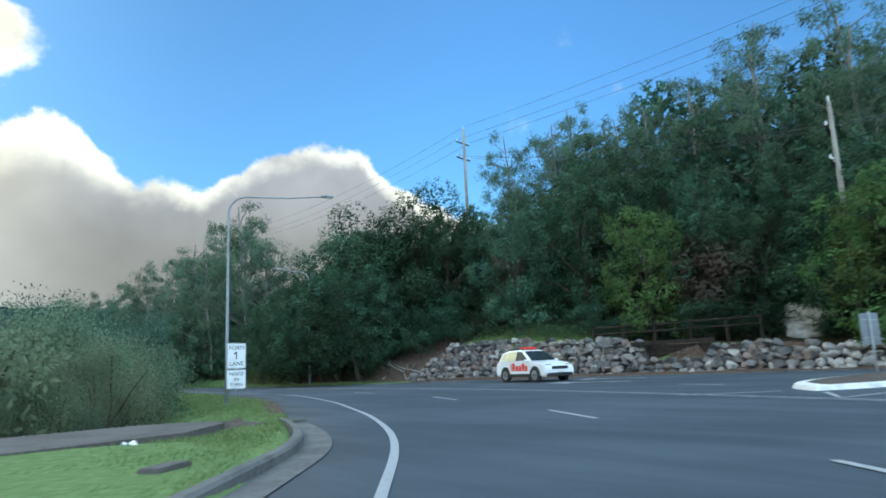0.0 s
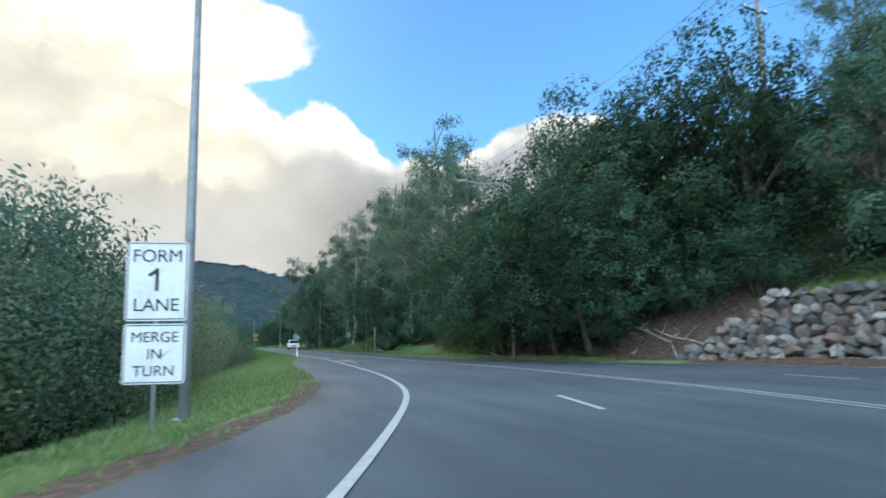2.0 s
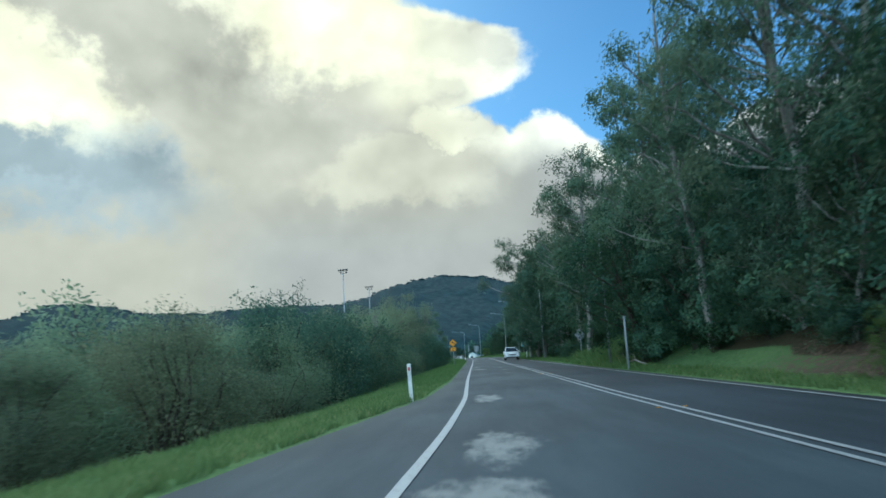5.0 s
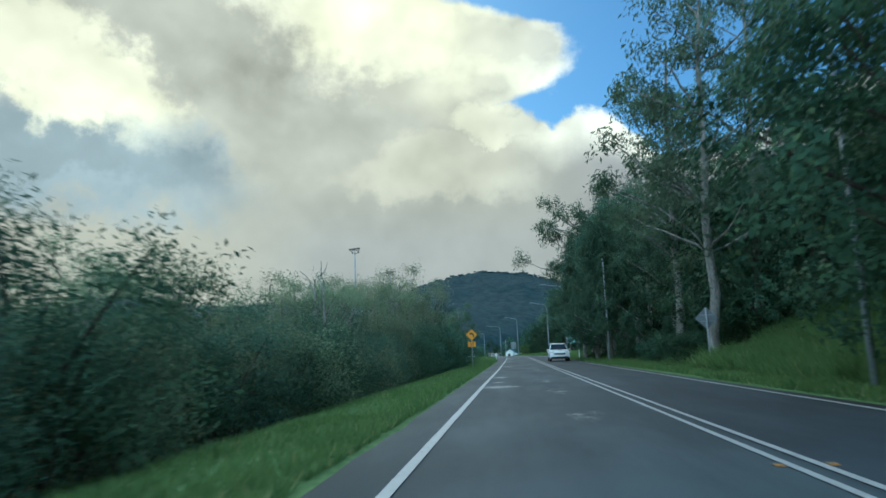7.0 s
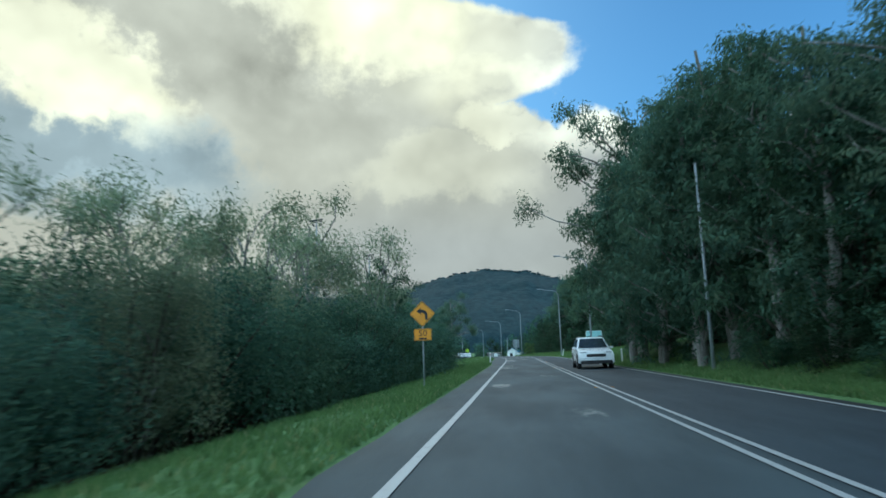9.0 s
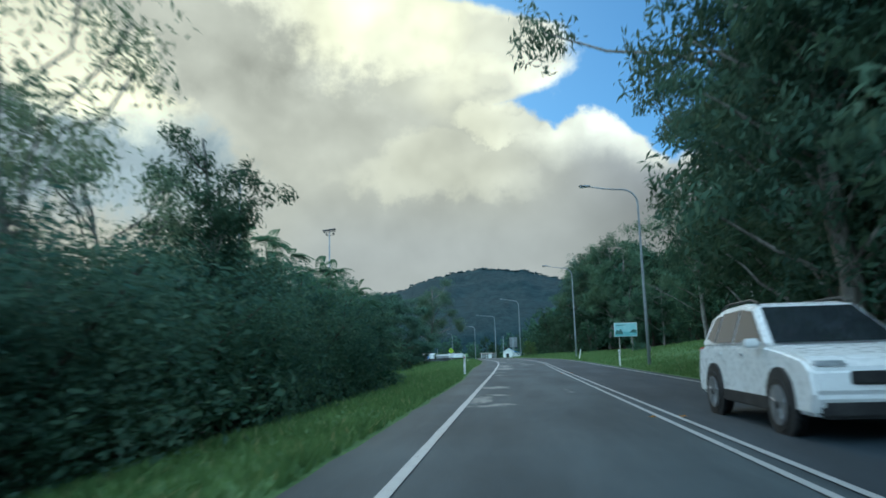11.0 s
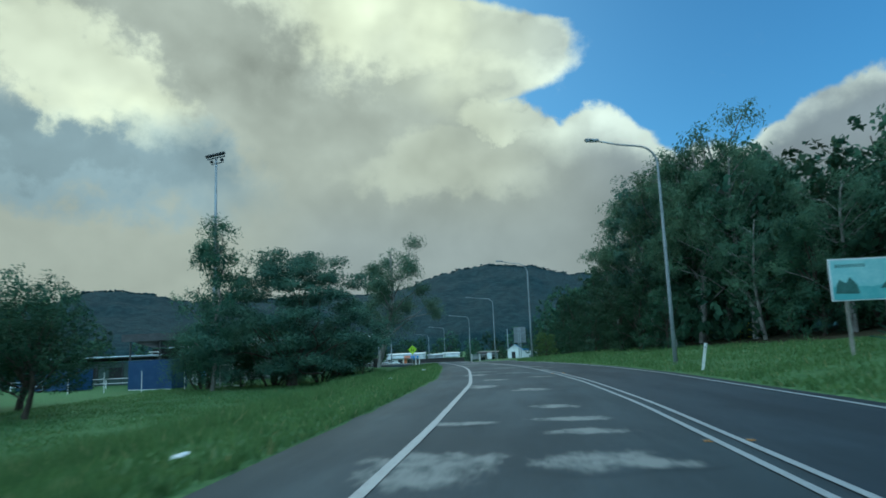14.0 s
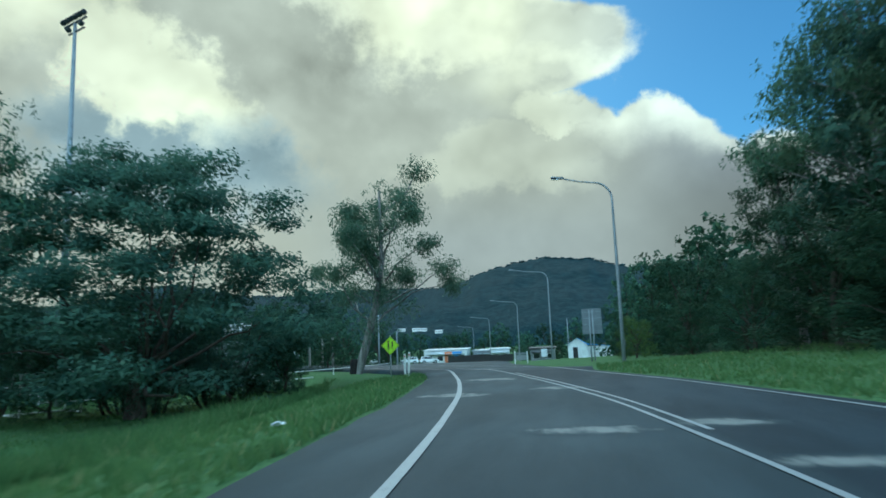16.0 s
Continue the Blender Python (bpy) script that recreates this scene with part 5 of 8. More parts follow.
# woods on the hillside above
forest_high = [forest_tree(s, lobes=10, per_lobe=13, per=6, size=0.8) for s in (23, 24)]
hill, HIGH = random.Random(77), []
y = -36.0
while y < 150:
    x = 60.0
    while x < 112:
        if x > float(lay(RIGHT, np.clip(y, -8, 237))) + 30:
            HIGH.append((forest_high[len(HIGH) % 2], x + hill.uniform(-2.5, 2.5), y + hill.uniform(-2.5, 2.5), hill.uniform(0, 360), hill.uniform(0.36, 0.52), 1.0))
        x += 7.5
    y += 7.5
woods("hillside_woods", "dark green woods covering the hillside above the road", HIGH, LEAF_FOREST)

# past the lawn
gums_lawn = [gum_tree(s, H=19.5, spread=5.6, bare=0.34, tips=21, per_tip=27, per=15, size=0.26, inner=0.45, clump=1.3, r0=0.26, leaf=LEAF_LAWN, label="gum tree with rounded green clumps above the lawn") for s in (47, 48)]
for x, y, s, tl in ((39.5, 180.0, 1.0, 1.15), (43.0, 172.0, 1.1, 1.1), (38.5, 188.0, 0.9, 1.0), (41.0, 196.0, 0.85, 1.0), (38.5, 203.0, 0.85, 0.95), (36.0, 213.0, 0.7, 1.0), (44.0, 205.0, 0.85, 1.0), (48.0, 186.0, 1.2, 1.0), (40.0, 216.0, 1.0, 1.0),
                    (33.5, 233.0, 1.1, 1.1), (37.0, 228.0, 1.3, 1.2), (33.0, 229.0, 0.9, 1.0), (39.5, 225.0, 1.0, 1.1), (30.5, 240.0, 0.7, 0.8), (34.5, 244.0, 0.9, 0.9), (28.5, 247.0, 0.55, 0.8), (31.5, 254.0, 0.75, 0.8), (27.5, 262.0, 0.7, 0.7), (33.0, 266.0, 0.9, 0.9), (38.0, 256.0, 1.1, 1.0),
                    (44.0, 240.0, 1.2, 1.0), (27.0, 280.0, 0.8, 0.7), (32.0, 290.0, 1.0, 0.8), (47.0, 222.0, 1.2, 1.0)):
    put(rnd.choice(forest), x, y, spin(), s, tl)
for x, y, s in ((32.6, 224.8, 1.05), (34.8, 226.5, 1.1), (31.4, 228.8, 1.0), (32.0, 232.6, 1.0), (35.2, 221.5, 0.85), (36.8, 193.6, 0.9), (37.4, 189.0, 0.9), (40.0, 191.5, 0.98), (38.2, 184.0, 0.85), (35.6, 221.0, 0.92), (37.0, 212.0, 0.6), (39.5, 199.5, 0.7), (34.5, 217.5, 0.55)):
    put(rnd.choice(gums_lawn), x, y, spin(), s)
for x, y, s in ((27.9, 230.6, 0.7), (28.6, 226.4, 0.62), (29.8, 222.2, 0.55), (26.9, 256.0, 0.95), (24.8, 243.0, 0.42), (26.4, 236.5, 0.5)):
    put(rnd.choice(forest), x, y, spin(), s, 0.8)
bank_row(186, 216, 4.6, 15.0, forest_far, 0.72, 0.9)
bank_row(216, 238, 4.6, 15.0, forest_far, 1.05, 1.35)
bank_row(184, 216, 6.0, 22.0, forest_far, 0.8, 1.0)
bank_row(216, 242, 6.0, 22.0, forest_far, 1.15, 1.5)
for x, y, s in ((33.8, 227.8, 1.0), (30.8, 231.0, 0.95), (38.5, 227.0, 1.05), (29.0, 238.0, 0.7)):
    put(rnd.choice(she_oaks), x, y, spin(), s)
put(yellow[0], 22.6, 252.5, 10, 0.35, 0.9, label="yellow-flowering bush beside the lamp post")

# broad tree that hides the foot of the pole above the wall
put(yellow[0], 35.9, 10.6, 40, 0.88, 1.0, label="broad mid-green tree above the stone wall")
put(forest[1], 38.6, 13.4, 200, 0.95)

# scrub on the low side
def scrub_row(y0, y1, step, gap, protos, s0, s1, tall=1.0):
    y = y0
    while y < y1:
        x = float(lay(LEFT, y)) - gap + rnd.uniform(-0.7, 0.7)
        put(rnd.choice(protos), x, y + rnd.uniform(-0.6, 0.6), spin(), rnd.uniform(s0, s1), tall * rnd.uniform(0.85, 1.15), -0.1)
        y += step * rnd.uniform(0.8, 1.2)


scrub_row(20, 50, 2.3, 6.3, shrubs_near, 0.6, 1.2)
scrub_row(14, 54, 3.2, 10.0, shrubs_back, 1.2, 1.65)
scrub_row(12, 60, 4.2, 15.0, shrubs_back, 1.4, 1.95)
scrub_row(52, 76, 2.4, 6.3, shrubs_near, 0.8, 1.45)
scrub_row(76, 98, 2.4, 6.3, shrubs_near + shrubs_deep, 0.95, 1.5)
scrub_row(52, 98, 3.6, 10.5, shrubs_back, 1.25, 1.6)
scrub_row(52, 100, 4.8, 16.0, shrubs_back, 1.4, 1.75)
scrub_row(98, 122, 2.7, 6.3, shrubs_near + shrubs_deep * 2, 1.05, 1.42)
scrub_row(122, 140, 2.7, 6.3, shrubs_deep, 1.15, 1.5)
scrub_row(140, 166, 2.7, 6.3, shrubs_deep, 1.45, 1.85)
scrub_row(98, 126, 3.6, 10.5, shrubs_back + shrubs_deep * 2, 1.45, 1.8)
scrub_row(126, 168, 3.6, 10.5, shrubs_deep, 1.3, 1.6)
scrub_row(98, 172, 5.0, 15.0, shrubs_back, 1.35, 1.7)
scrub_row(60, 175, 9.0, 24.0, shrubs_back, 1.3, 1.8)
for x, y, s in ((8.2, 33.8, 1.35), (8.4, 37.6, 1.15), (7.0, 31.0, 1.25), (8.8, 41.5, 1.4), (5.0, 29.0, 1.5)):
    put(rnd.choice(shrubs_near), x, y, spin(), s * 1.05, 1.05)
for x, y, s in ((7.7, 35.4, 1.58), (6.0, 36.6, 1.78), (6.7, 33.4, 1.58), (4.4, 32.5, 1.65), (3.0, 36.0, 1.8), (8.0, 39.4, 1.2)):
    put(rnd.choice(shrubs_deep), x, y, spin(), s, 1.1, label="tall deep green roadside thicket")
for x, y, s, tl in ((11.0, 103.5, 0.8, 1.0), (9.6, 100.0, 0.75, 1.0), (10.4, 112.8, 0.85, 1.0), (8.0, 108.0, 0.9, 1.0), (9.5, 118.0, 0.95, 1.0), (11.2, 124.0, 0.8, 1.0), (7.0, 122.0, 1.1, 1.0), (8.6, 130.0, 1.1, 1.0), (5.0, 116.0, 1.1, 1.0),
                    (10.8, 136.5, 1.0, 0.95), (12.4, 141.5, 0.95, 0.95), (6.0, 140.0, 1.2, 1.0), (9.0, 146.0, 1.2, 1.0), (11.0, 84.0, 0.6, 0.9), (6.0, 92.0, 0.8, 1.0)):
    put(rnd.choice(thin), x, y, spin(), s, tl)
for x, y, s in ((9.8, 120.5, 0.98), (10.6, 125.0, 1.05), (8.5, 123.0, 1.05), (9.5, 130.0, 1.15), (10.0, 135.5, 1.38), (8.0, 139.0, 1.4), (10.8, 142.0, 1.25), (9.4, 148.0, 1.1), (6.0, 146.0, 1.3), (6.0, 130.0, 1.2), (10.0, 91.8, 0.66), (9.6, 95.6, 0.80), (9.0, 97.4, 0.78), (7.6, 94.0, 0.82), (10.2, 103.2, 0.78), (8.4, 105.6, 0.78), (9.8, 109.0, 0.86), (10.0, 111.0, 0.82), (9.6, 114.4, 0.86), (8.2, 112.6, 0.92), (12.0, 116.5, 0.5)):
    put(rnd.choice(mids), x, y, spin(), s)
for x, y, s in ((10.9, 105.0, 0.95), (10.3, 107.5, 1.0), (9.0, 127.0, 1.0)):
    put(dead[0], x, y, spin(), s)
for x, y, s in ((10.8, 150.8, 0.64), (9.3, 155.0, 0.50)):
    put(rnd.choice(she_oaks), x, y, spin(), s, label="dark verge tree with long hanging leaves")
for x, y, s in ((9.4, 129.0, 0.55), (11.4, 146.0, 0.5), (8.0, 152.0, 0.6), (10.2, 157.0, 0.55), (6.0, 162.0, 0.65), (4.0, 152.0, 0.7), (5.5, 143.0, 0.6)):
    put(rnd.choice(forest), x, y, spin(), s)
feather = [feather_tree(s) for s in (91, 92)]
for x, y, s in ((9.4, 168.0, 1.05), (7.2, 173.2, 1.25), (9.7, 176.6, 0.78), (5.0, 178.6, 1.1), (10.8, 162.5, 1.0), (5.6, 181.5, 0.5), (4.2, 170.5, 1.45), (2.0, 178.0, 1.3), (7.0, 165.0, 1.4)):
    put(rnd.choice(feather), x, y, spin(), s)
for x, y, s in ((3.0, 186.0, 0.6), (0.5, 190.0, 0.8)):
    put(rnd.choice(shrubs), x, y, spin(), s)

# trees by the playing field
shade = layered_tree(101)
put(shade, 1.2, 228.6, 20, 1.22, 0.83)
thin_field = [gum_tree(111, H=17.0, spread=2.6, bare=0.30, tips=18, per_tip=20, per=16, size=0.24, r0=0.16, leaf=LEAF_FOREST, label="thin tree beside the playing field", name="sapling", clump=1.15)]
put(thin_field[0], -4.4, 226.0, 60, 1.12)
put(forest[1], -3.4, 229.5, 100, 0.42, 0.8)
put(forest[2], 6.4, 231.0, 30, 0.36, 0.8)
round_trees = [forest_tree(s, H=9.0, R=3.9, lobes=26, per_lobe=26, per=20, size=0.18, low=0.40) for s in (17, 18)]
for x, y, s in ((-8.8, 211.0, 1.0), (-11.5, 208.0, 0.95), (-3.4, 197.4, 0.66), (-7.5, 203.5, 0.8), (-3.2, 204.6, 0.7)):
    put(rnd.choice(round_trees), x, y, spin(), s, 0.95, label="rounded leafy tree in the rough grass by the field")
for x, y, s in ((1.0, 193.5, 0.7), (-1.5, 195.5, 0.9), (3.6, 191.0, 0.5), (-4.0, 193.0, 0.9)):
    put(rnd.choice(shrubs), x, y, spin(), s, 0.8)
put(forest[0], 4.6, 230.0, 80, 0.28, 0.7)
for x, y, s in ((-1.4, 231.2, 0.66), (2.6, 232.0, 0.56), (-6.6, 229.4, 0.62), (0.6, 230.4, 0.44)):
    put(rnd.choice(shrubs_deep), x, y, spin(), s * 2.7, 1.1, label="dense dark shrub beside the broad field tree")
verge_gum = gum_tree(121, H=17.2, spread=5.2, bare=0.42, tips=22, per_tip=46, per=17, size=0.22, clump=1.12, r0=0.32, label="forked pale gum tree with a charred trunk base", inner=0.5, tilt=(1.7, 0.3))
vg = put(verge_gum, 4.2, 247.0, 0, 1.08)
part("charred_base", tubes_bm([([(0, 0, -0.3), (0.0, 0.0, 0.6), (0.01, 0, 1.2), (0.02, 0.0, 1.5)], [0.36, 0.33, 0.31, 0.285])], 9), CHAR, vg, "charred black bark", True)
for x, y, s in ((-9.0, 252.0, 0.62), (-5.5, 256.0, 0.5), (-2.0, 258.5, 0.42), (-12.5, 248.0, 0.7), (0.4, 268.0, 0.35), (-8.0, 262.0, 0.6)):
    put(rnd.choice(forest), x, y, spin(), s, 0.95)
for x, y, s in ((-34, 296, 1.0), (-29, 290, 0.95), (-24, 294, 1.05), (-19, 288, 0.9), (-14, 292, 0.85), (-9, 296, 0.7), (-40, 300, 0.8), (-47, 296, 0.7), (-55, 302, 0.7)):
    put(rnd.choice(forest_far), x, y, spin(), s)
for x, y, s in ((-26, 262, 0.6), (-34, 256, 0.6), (-44, 270, 0.8), (-20, 275, 0.7), (-52, 250, 0.7), (-10, 285, 0.7), (-62, 280, 0.9), (-30, 300, 0.9)):
    put(rnd.choice(forest_far), x, y, spin(), s)
for k in range(30):
    put(rnd.choice(forest_far), -84 + k * 3.6 + rnd.uniform(-1.5, 1.5), 398 + rnd.uniform(-8, 8), spin(), rnd.uniform(0.75, 1.1))
for x, y, s in ((7.6, 334, 0.34), (9.6, 332, 0.36), (11.4, 336, 0.34), (-30, 352, 0.5), (-38, 345, 0.6), (-46, 340, 0.6), (-24, 362, 0.42), (-8.0, 380, 0.45), (4.0, 384, 0.6), (14, 372, 0.5), (21, 350, 0.42), (25, 338, 0.45),
                (23.6, 268, 0.72), (26.2, 274, 0.95), (29.5, 270, 1.1), (24.2, 287, 0.75), (30.5, 288, 1.25), (34, 276, 1.3), (38, 300, 1.4), (22.2, 262, 0.3), (24.0, 259, 0.4)):
    put(rnd.choice(forest_far), x, y, spin(), s)
retire(gums_lawn + shrubs_deep + gums_low + undergrowth + forest + overhang + forest_far + forest_high + yellow + dry + gums + she_oaks + shrubs + shrubs_near + shrubs_back + mids + thin + dead + feather + round_trees + [shade, verge_gum, lawn_gum, broad_gum] + thin_field)


# grass blades on the verges
def grass_strip(name, spots, h, label):
    rng = np.random.default_rng(7)
    p = np.array(spots)
    n = len(p)
    z = land(p[:, 0], p[:, 1]) - 0.02
    hh = h * rng.uniform(0.45, 1.25, n)
    tall_patch = np.array([noise.noise(Vector((a * 0.6, b * 0.6, 1.0))) for a, b in p])
    hh *= 1 + 0.8 * np.clip(tall_patch, -0.5, 0.8)
    hh *= np.interp(p[:, 1], [8, 22, 42], [0.5, 0.55, 1.0])
    a = rng.uniform(0, 2 * math.pi, n)
    w = 0.018 + 0.02 * rng.random(n)
    lean = rng.normal(size=(n, 2)) * hh[:, None] * 0.45
    base = np.stack([p[:, 0], p[:, 1], z], 1)
    s = np.stack([np.cos(a) * w, np.sin(a) * w, 0 * a], 1)
    tip = base + np.stack([lean[:, 0], lean[:, 1], hh], 1)
    v = np.stack([base - s, base + s, tip], 1).reshape(-1, 3)
    ob = raw(name, v, np.arange(n * 3).reshape(-1, 3), GRASS)
    return tagged(ob, label, "grass", kind="stuff")


rng = np.random.default_rng(3)


def verge_spots(n, y0, y1, near, wide, side):
    y = rng.uniform(y0, y1, n)
    d = near + wide * rng.random(n) ** 1.25
    x = lay(LEFT, y) - d if side < 0 else lay(RIGHT, y) + d
    return np.stack([x, y], 1)


keep = lambda p: p[(np.hypot(p[:, 0] - 5.6, p[:, 1] - 14.2) > 0.8) & ~((p[:, 1] > 18) & (p[:, 1] < 62) & (p[:, 0] > lay(LEFT, p[:, 1]) - 0.6) & (p[:, 1] < 38) & (rng.random(len(p)) < 0.96))]
grass_strip("verge_grass", np.concatenate([keep(verge_spots(70000, 11, 90, 0.15, 5.0, -1)), verge_spots(70000, 90, 232, 0.1, 5.0, -1)]), 0.15, "long uneven green grass on the low verge")
kg = verge_spots(30000, 0, 18, 0.2, 8.0, -1)
kg = kg[~((kg[:, 1] > 9.6) & (kg[:, 1] < 14.3) & (kg[:, 0] < 5.0) & (kg[:, 1] > 10.9 + 0.9 * np.clip(kg[:, 0] - 2.6, 0, 3)))]
kg = kg[(np.hypot(kg[:, 0] - 5.6, kg[:, 1] - 14.2) > 0.85) & (kg[:, 0] < lay(LEFT, kg[:, 1]) - 0.3)]
grass_strip("kerb_grass", kg, 0.09, "short mown grass behind the kerb")
grass_strip("bank_grass", np.concatenate([verge_spots(14000, 44, 100, 0.2, 1.6, 1), verge_spots(44000, 91, 126, 0.3, 6.0, 1), verge_spots(16000, 120, 165, 0.2, 2.5, 1), verge_spots(36000, 160, 236, 0.2, 9.0, 1)]), 0.16, "green grass on the bank and far verge")
fern = verge_spots(30000, 88, 106, 1.3, 6.5, 1)
grass_strip("tall_bank_grass", fern, 0.62, "rank bright green grass and fern on the bank")
grass_strip("swale_grass", verge_spots(26000, 180, 236, 4.4, 3.6, -1), 0.42, "tall rank grass in the shallow drain")
grass_strip("field_grass", verge_spots(60000, 182, 244, 6.5, 18.0, -1), 0.13, "uneven green grass of the playing field")
terr = np.stack([rng.uniform(31.0, 36.5, 16000), rng.uniform(26.5, 40, 16000)], 1)
terr = terr[terr[:, 0] > lay(WALL, terr[:, 1]) + 1.2]
grass_strip("terrace_grass", terr, 0.3, "bright grass above the stone wall")


# far hills
def far_hills():
    ridge = [(-75, 4.2), (-60, 4.6), (-48, 3.9), (-40.4, 3.8), (-37, 4.2), (-33, 5.4), (-31, 5.25), (-27, 4.6), (-22.7, 4.6), (-17, 4.7), (-12, 4.8), (-9, 5.4), (-6, 6.3), (-2.6, 6.8), (1.4, 6.6), (3.5, 6.0), (6, 5.6), (8.5, 5.7), (10.5, 5.6), (14, 5.5), (25, 5.5), (50, 5.0)]
    az = np.arange(-75, 50.01, 0.3)
    top = np.interp(az, [r[0] for r in ridge], [r[1] for r in ridge])
    top = top + np.array([noise.fractal(Vector((a * 0.6, 0, 2)), 0.7, 2.0, 4) for a in az]) * 0.16
    rows = np.linspace(0, 1, 22)
    vs = []
    for k in rows:
        dist = 1500 + 1000 * k
        for a, e in zip(az, top):
            r = dist * (1 + 0.05 * noise.noise(Vector((a * 0.15, k * 3, 0))))
            h = math.tan(radians(e)) * 2500 * (0.06 + 0.94 * k ** 0.85) + 18 * noise.noise(Vector((a * 0.5, k * 7, 4))) * math.sin(k * math.pi)
            vs.append((15 + math.sin(radians(a)) * r, 100 + math.cos(radians(a)) * r, h - 6 * (1 - k) if k else -40.0))
    n = len(az)
    idx = np.arange(n * len(rows)).reshape(len(rows), n)
    f = np.stack([idx[:-1, :-1], idx[:-1, 1:], idx[1:, 1:], idx[1:, :-1]], -1).reshape(-1, 4)
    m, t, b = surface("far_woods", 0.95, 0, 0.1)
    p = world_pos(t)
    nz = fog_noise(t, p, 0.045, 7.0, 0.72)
    # blue-green base colour includes the distance haze
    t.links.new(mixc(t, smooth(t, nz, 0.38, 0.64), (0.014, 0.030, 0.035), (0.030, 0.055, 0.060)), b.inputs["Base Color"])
    bumped(t, b, fog_noise(t, p, 0.09, 5.0, 0.7), 0.8, 10.0)
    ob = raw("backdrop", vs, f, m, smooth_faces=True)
    tagged(ob, "distant wooded hills with haze put into their blue-green colour", "hill", kind="structure")
    # crowns that break the hillsides and the ridge
    r2 = np.random.default_rng(17)
    V = np.array(vs).reshape(len(rows), n, 3)
    phi = (1 + 5 ** 0.5) / 2
    ico = unit(np.array([(-1, phi, 0), (1, phi, 0), (-1, -phi, 0), (1, -phi, 0), (0, -1, phi), (0, 1, phi), (0, -1, -phi), (0, 1, -phi), (phi, 0, -1), (phi, 0, 1), (-phi, 0, -1), (-phi, 0, 1)], float))
    tri = np.array([(0, 11, 5), (0, 5, 1), (0, 1, 7), (0, 7, 10), (0, 10, 11), (1, 5, 9), (5, 11, 4), (11, 10, 2), (10, 7, 6), (7, 1, 8), (3, 9, 4), (3, 4, 2), (3, 2, 6), (3, 6, 8), (3, 8, 9), (4, 9, 5), (2, 4, 11), (6, 2, 10), (8, 6, 7), (9, 8, 1)])
    cv, cf, k = [], [], 0
    for i in range(2600):
        row = len(rows) - 1
        col = r2.integers(0, n)
        q = V[row, col]
        s = r2.uniform(2.6, 6.2)
        blob = ico * (s * r2.uniform(0.7, 1.25, (12, 1))) * (1, 1, r2.uniform(0.45, 0.8)) + q + (r2.normal() * 8, r2.normal() * 8, s * 0.1)
        cv.append(blob)
        cf.append(tri + k)
        k += 12
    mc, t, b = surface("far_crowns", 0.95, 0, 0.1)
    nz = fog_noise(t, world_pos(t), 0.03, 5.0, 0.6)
    # same haze tint, lighter than the slope to offset the crowns' shaded faces
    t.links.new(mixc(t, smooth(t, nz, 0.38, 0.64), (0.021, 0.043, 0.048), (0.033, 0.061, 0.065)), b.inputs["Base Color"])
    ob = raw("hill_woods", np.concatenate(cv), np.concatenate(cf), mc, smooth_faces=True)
    tagged(ob, "woodland crowns covering the distant hills", "woods", kind="stuff")
    return V, az


HILL, HILL_AZ = far_hills()


def hill_point(a, k):
    """A point of the hillside: direction in degrees, share of the way up."""
    row, col = k * (len(HILL) - 1), int(np.argmin(np.abs(HILL_AZ - a)))
    i = int(row)
    return HILL[i, col] + (HILL[i + 1, col] - HILL[i, col]) * (row - i)


# ---- street lamps ----
def street_lamp(at, reach, turn, label="galvanised street lamp with a long curved outreach arm", H=9.9):
    """Pole and curved arm in one sweep; the arm points along local -x."""
    ob = thing("street_lamp", (at[0], at[1], at[2]), label, "street lamp", "street lamps", turn)
    c = 0.85
    pts = [(0, 0, -0.3), (0, 0, 3), (0, 0, 6), (0, 0, H - c - 0.35)]
    for k in range(1, 9):
        a = math.pi / 2 * k / 8 * 0.97
        pts.append((-c * (1 - math.cos(a)), 0, H - c - 0.35 + c * math.sin(a)))
    pts.append((-reach * 0.55, 0, H - 0.27))
    pts.append((-reach + 0.55, 0, H - 0.10))
    rad = [0.095, 0.08, 0.066, 0.052] + list(np.linspace(0.048, 0.04, 8)) + [0.036, 0.032]
    part("pole", tubes_bm([(pts, rad)], 10), GALV, ob, smooth_faces=True)
    head = box_bm((0.62, 0.24, 0.10), (0, 0, 0), 0.03, Matrix.Rotation(radians(3), 4, "Y"))
    bmesh.ops.translate(head, vec=(-reach + 0.30, 0, H - 0.06), verts=head.verts)
    lamp = part("lamp_head", head, GALV, ob, "grey lamp head")
    part("lens", box_bm((0.38, 0.18, 0.02), (-reach + 0.22, 0, H - 0.125), 0.006), HEADLAMP, lamp, "clear lamp lens")
    part("base_plate", box_bm((0.36, 0.36, 0.03), (0, 0, 0.02), 0.008), GALV, ob)
    part("door_cover", box_bm((0.02, 0.1, 0.3), (0.112, 0, 0.9), 0.004), GALV, ob)
    return ob


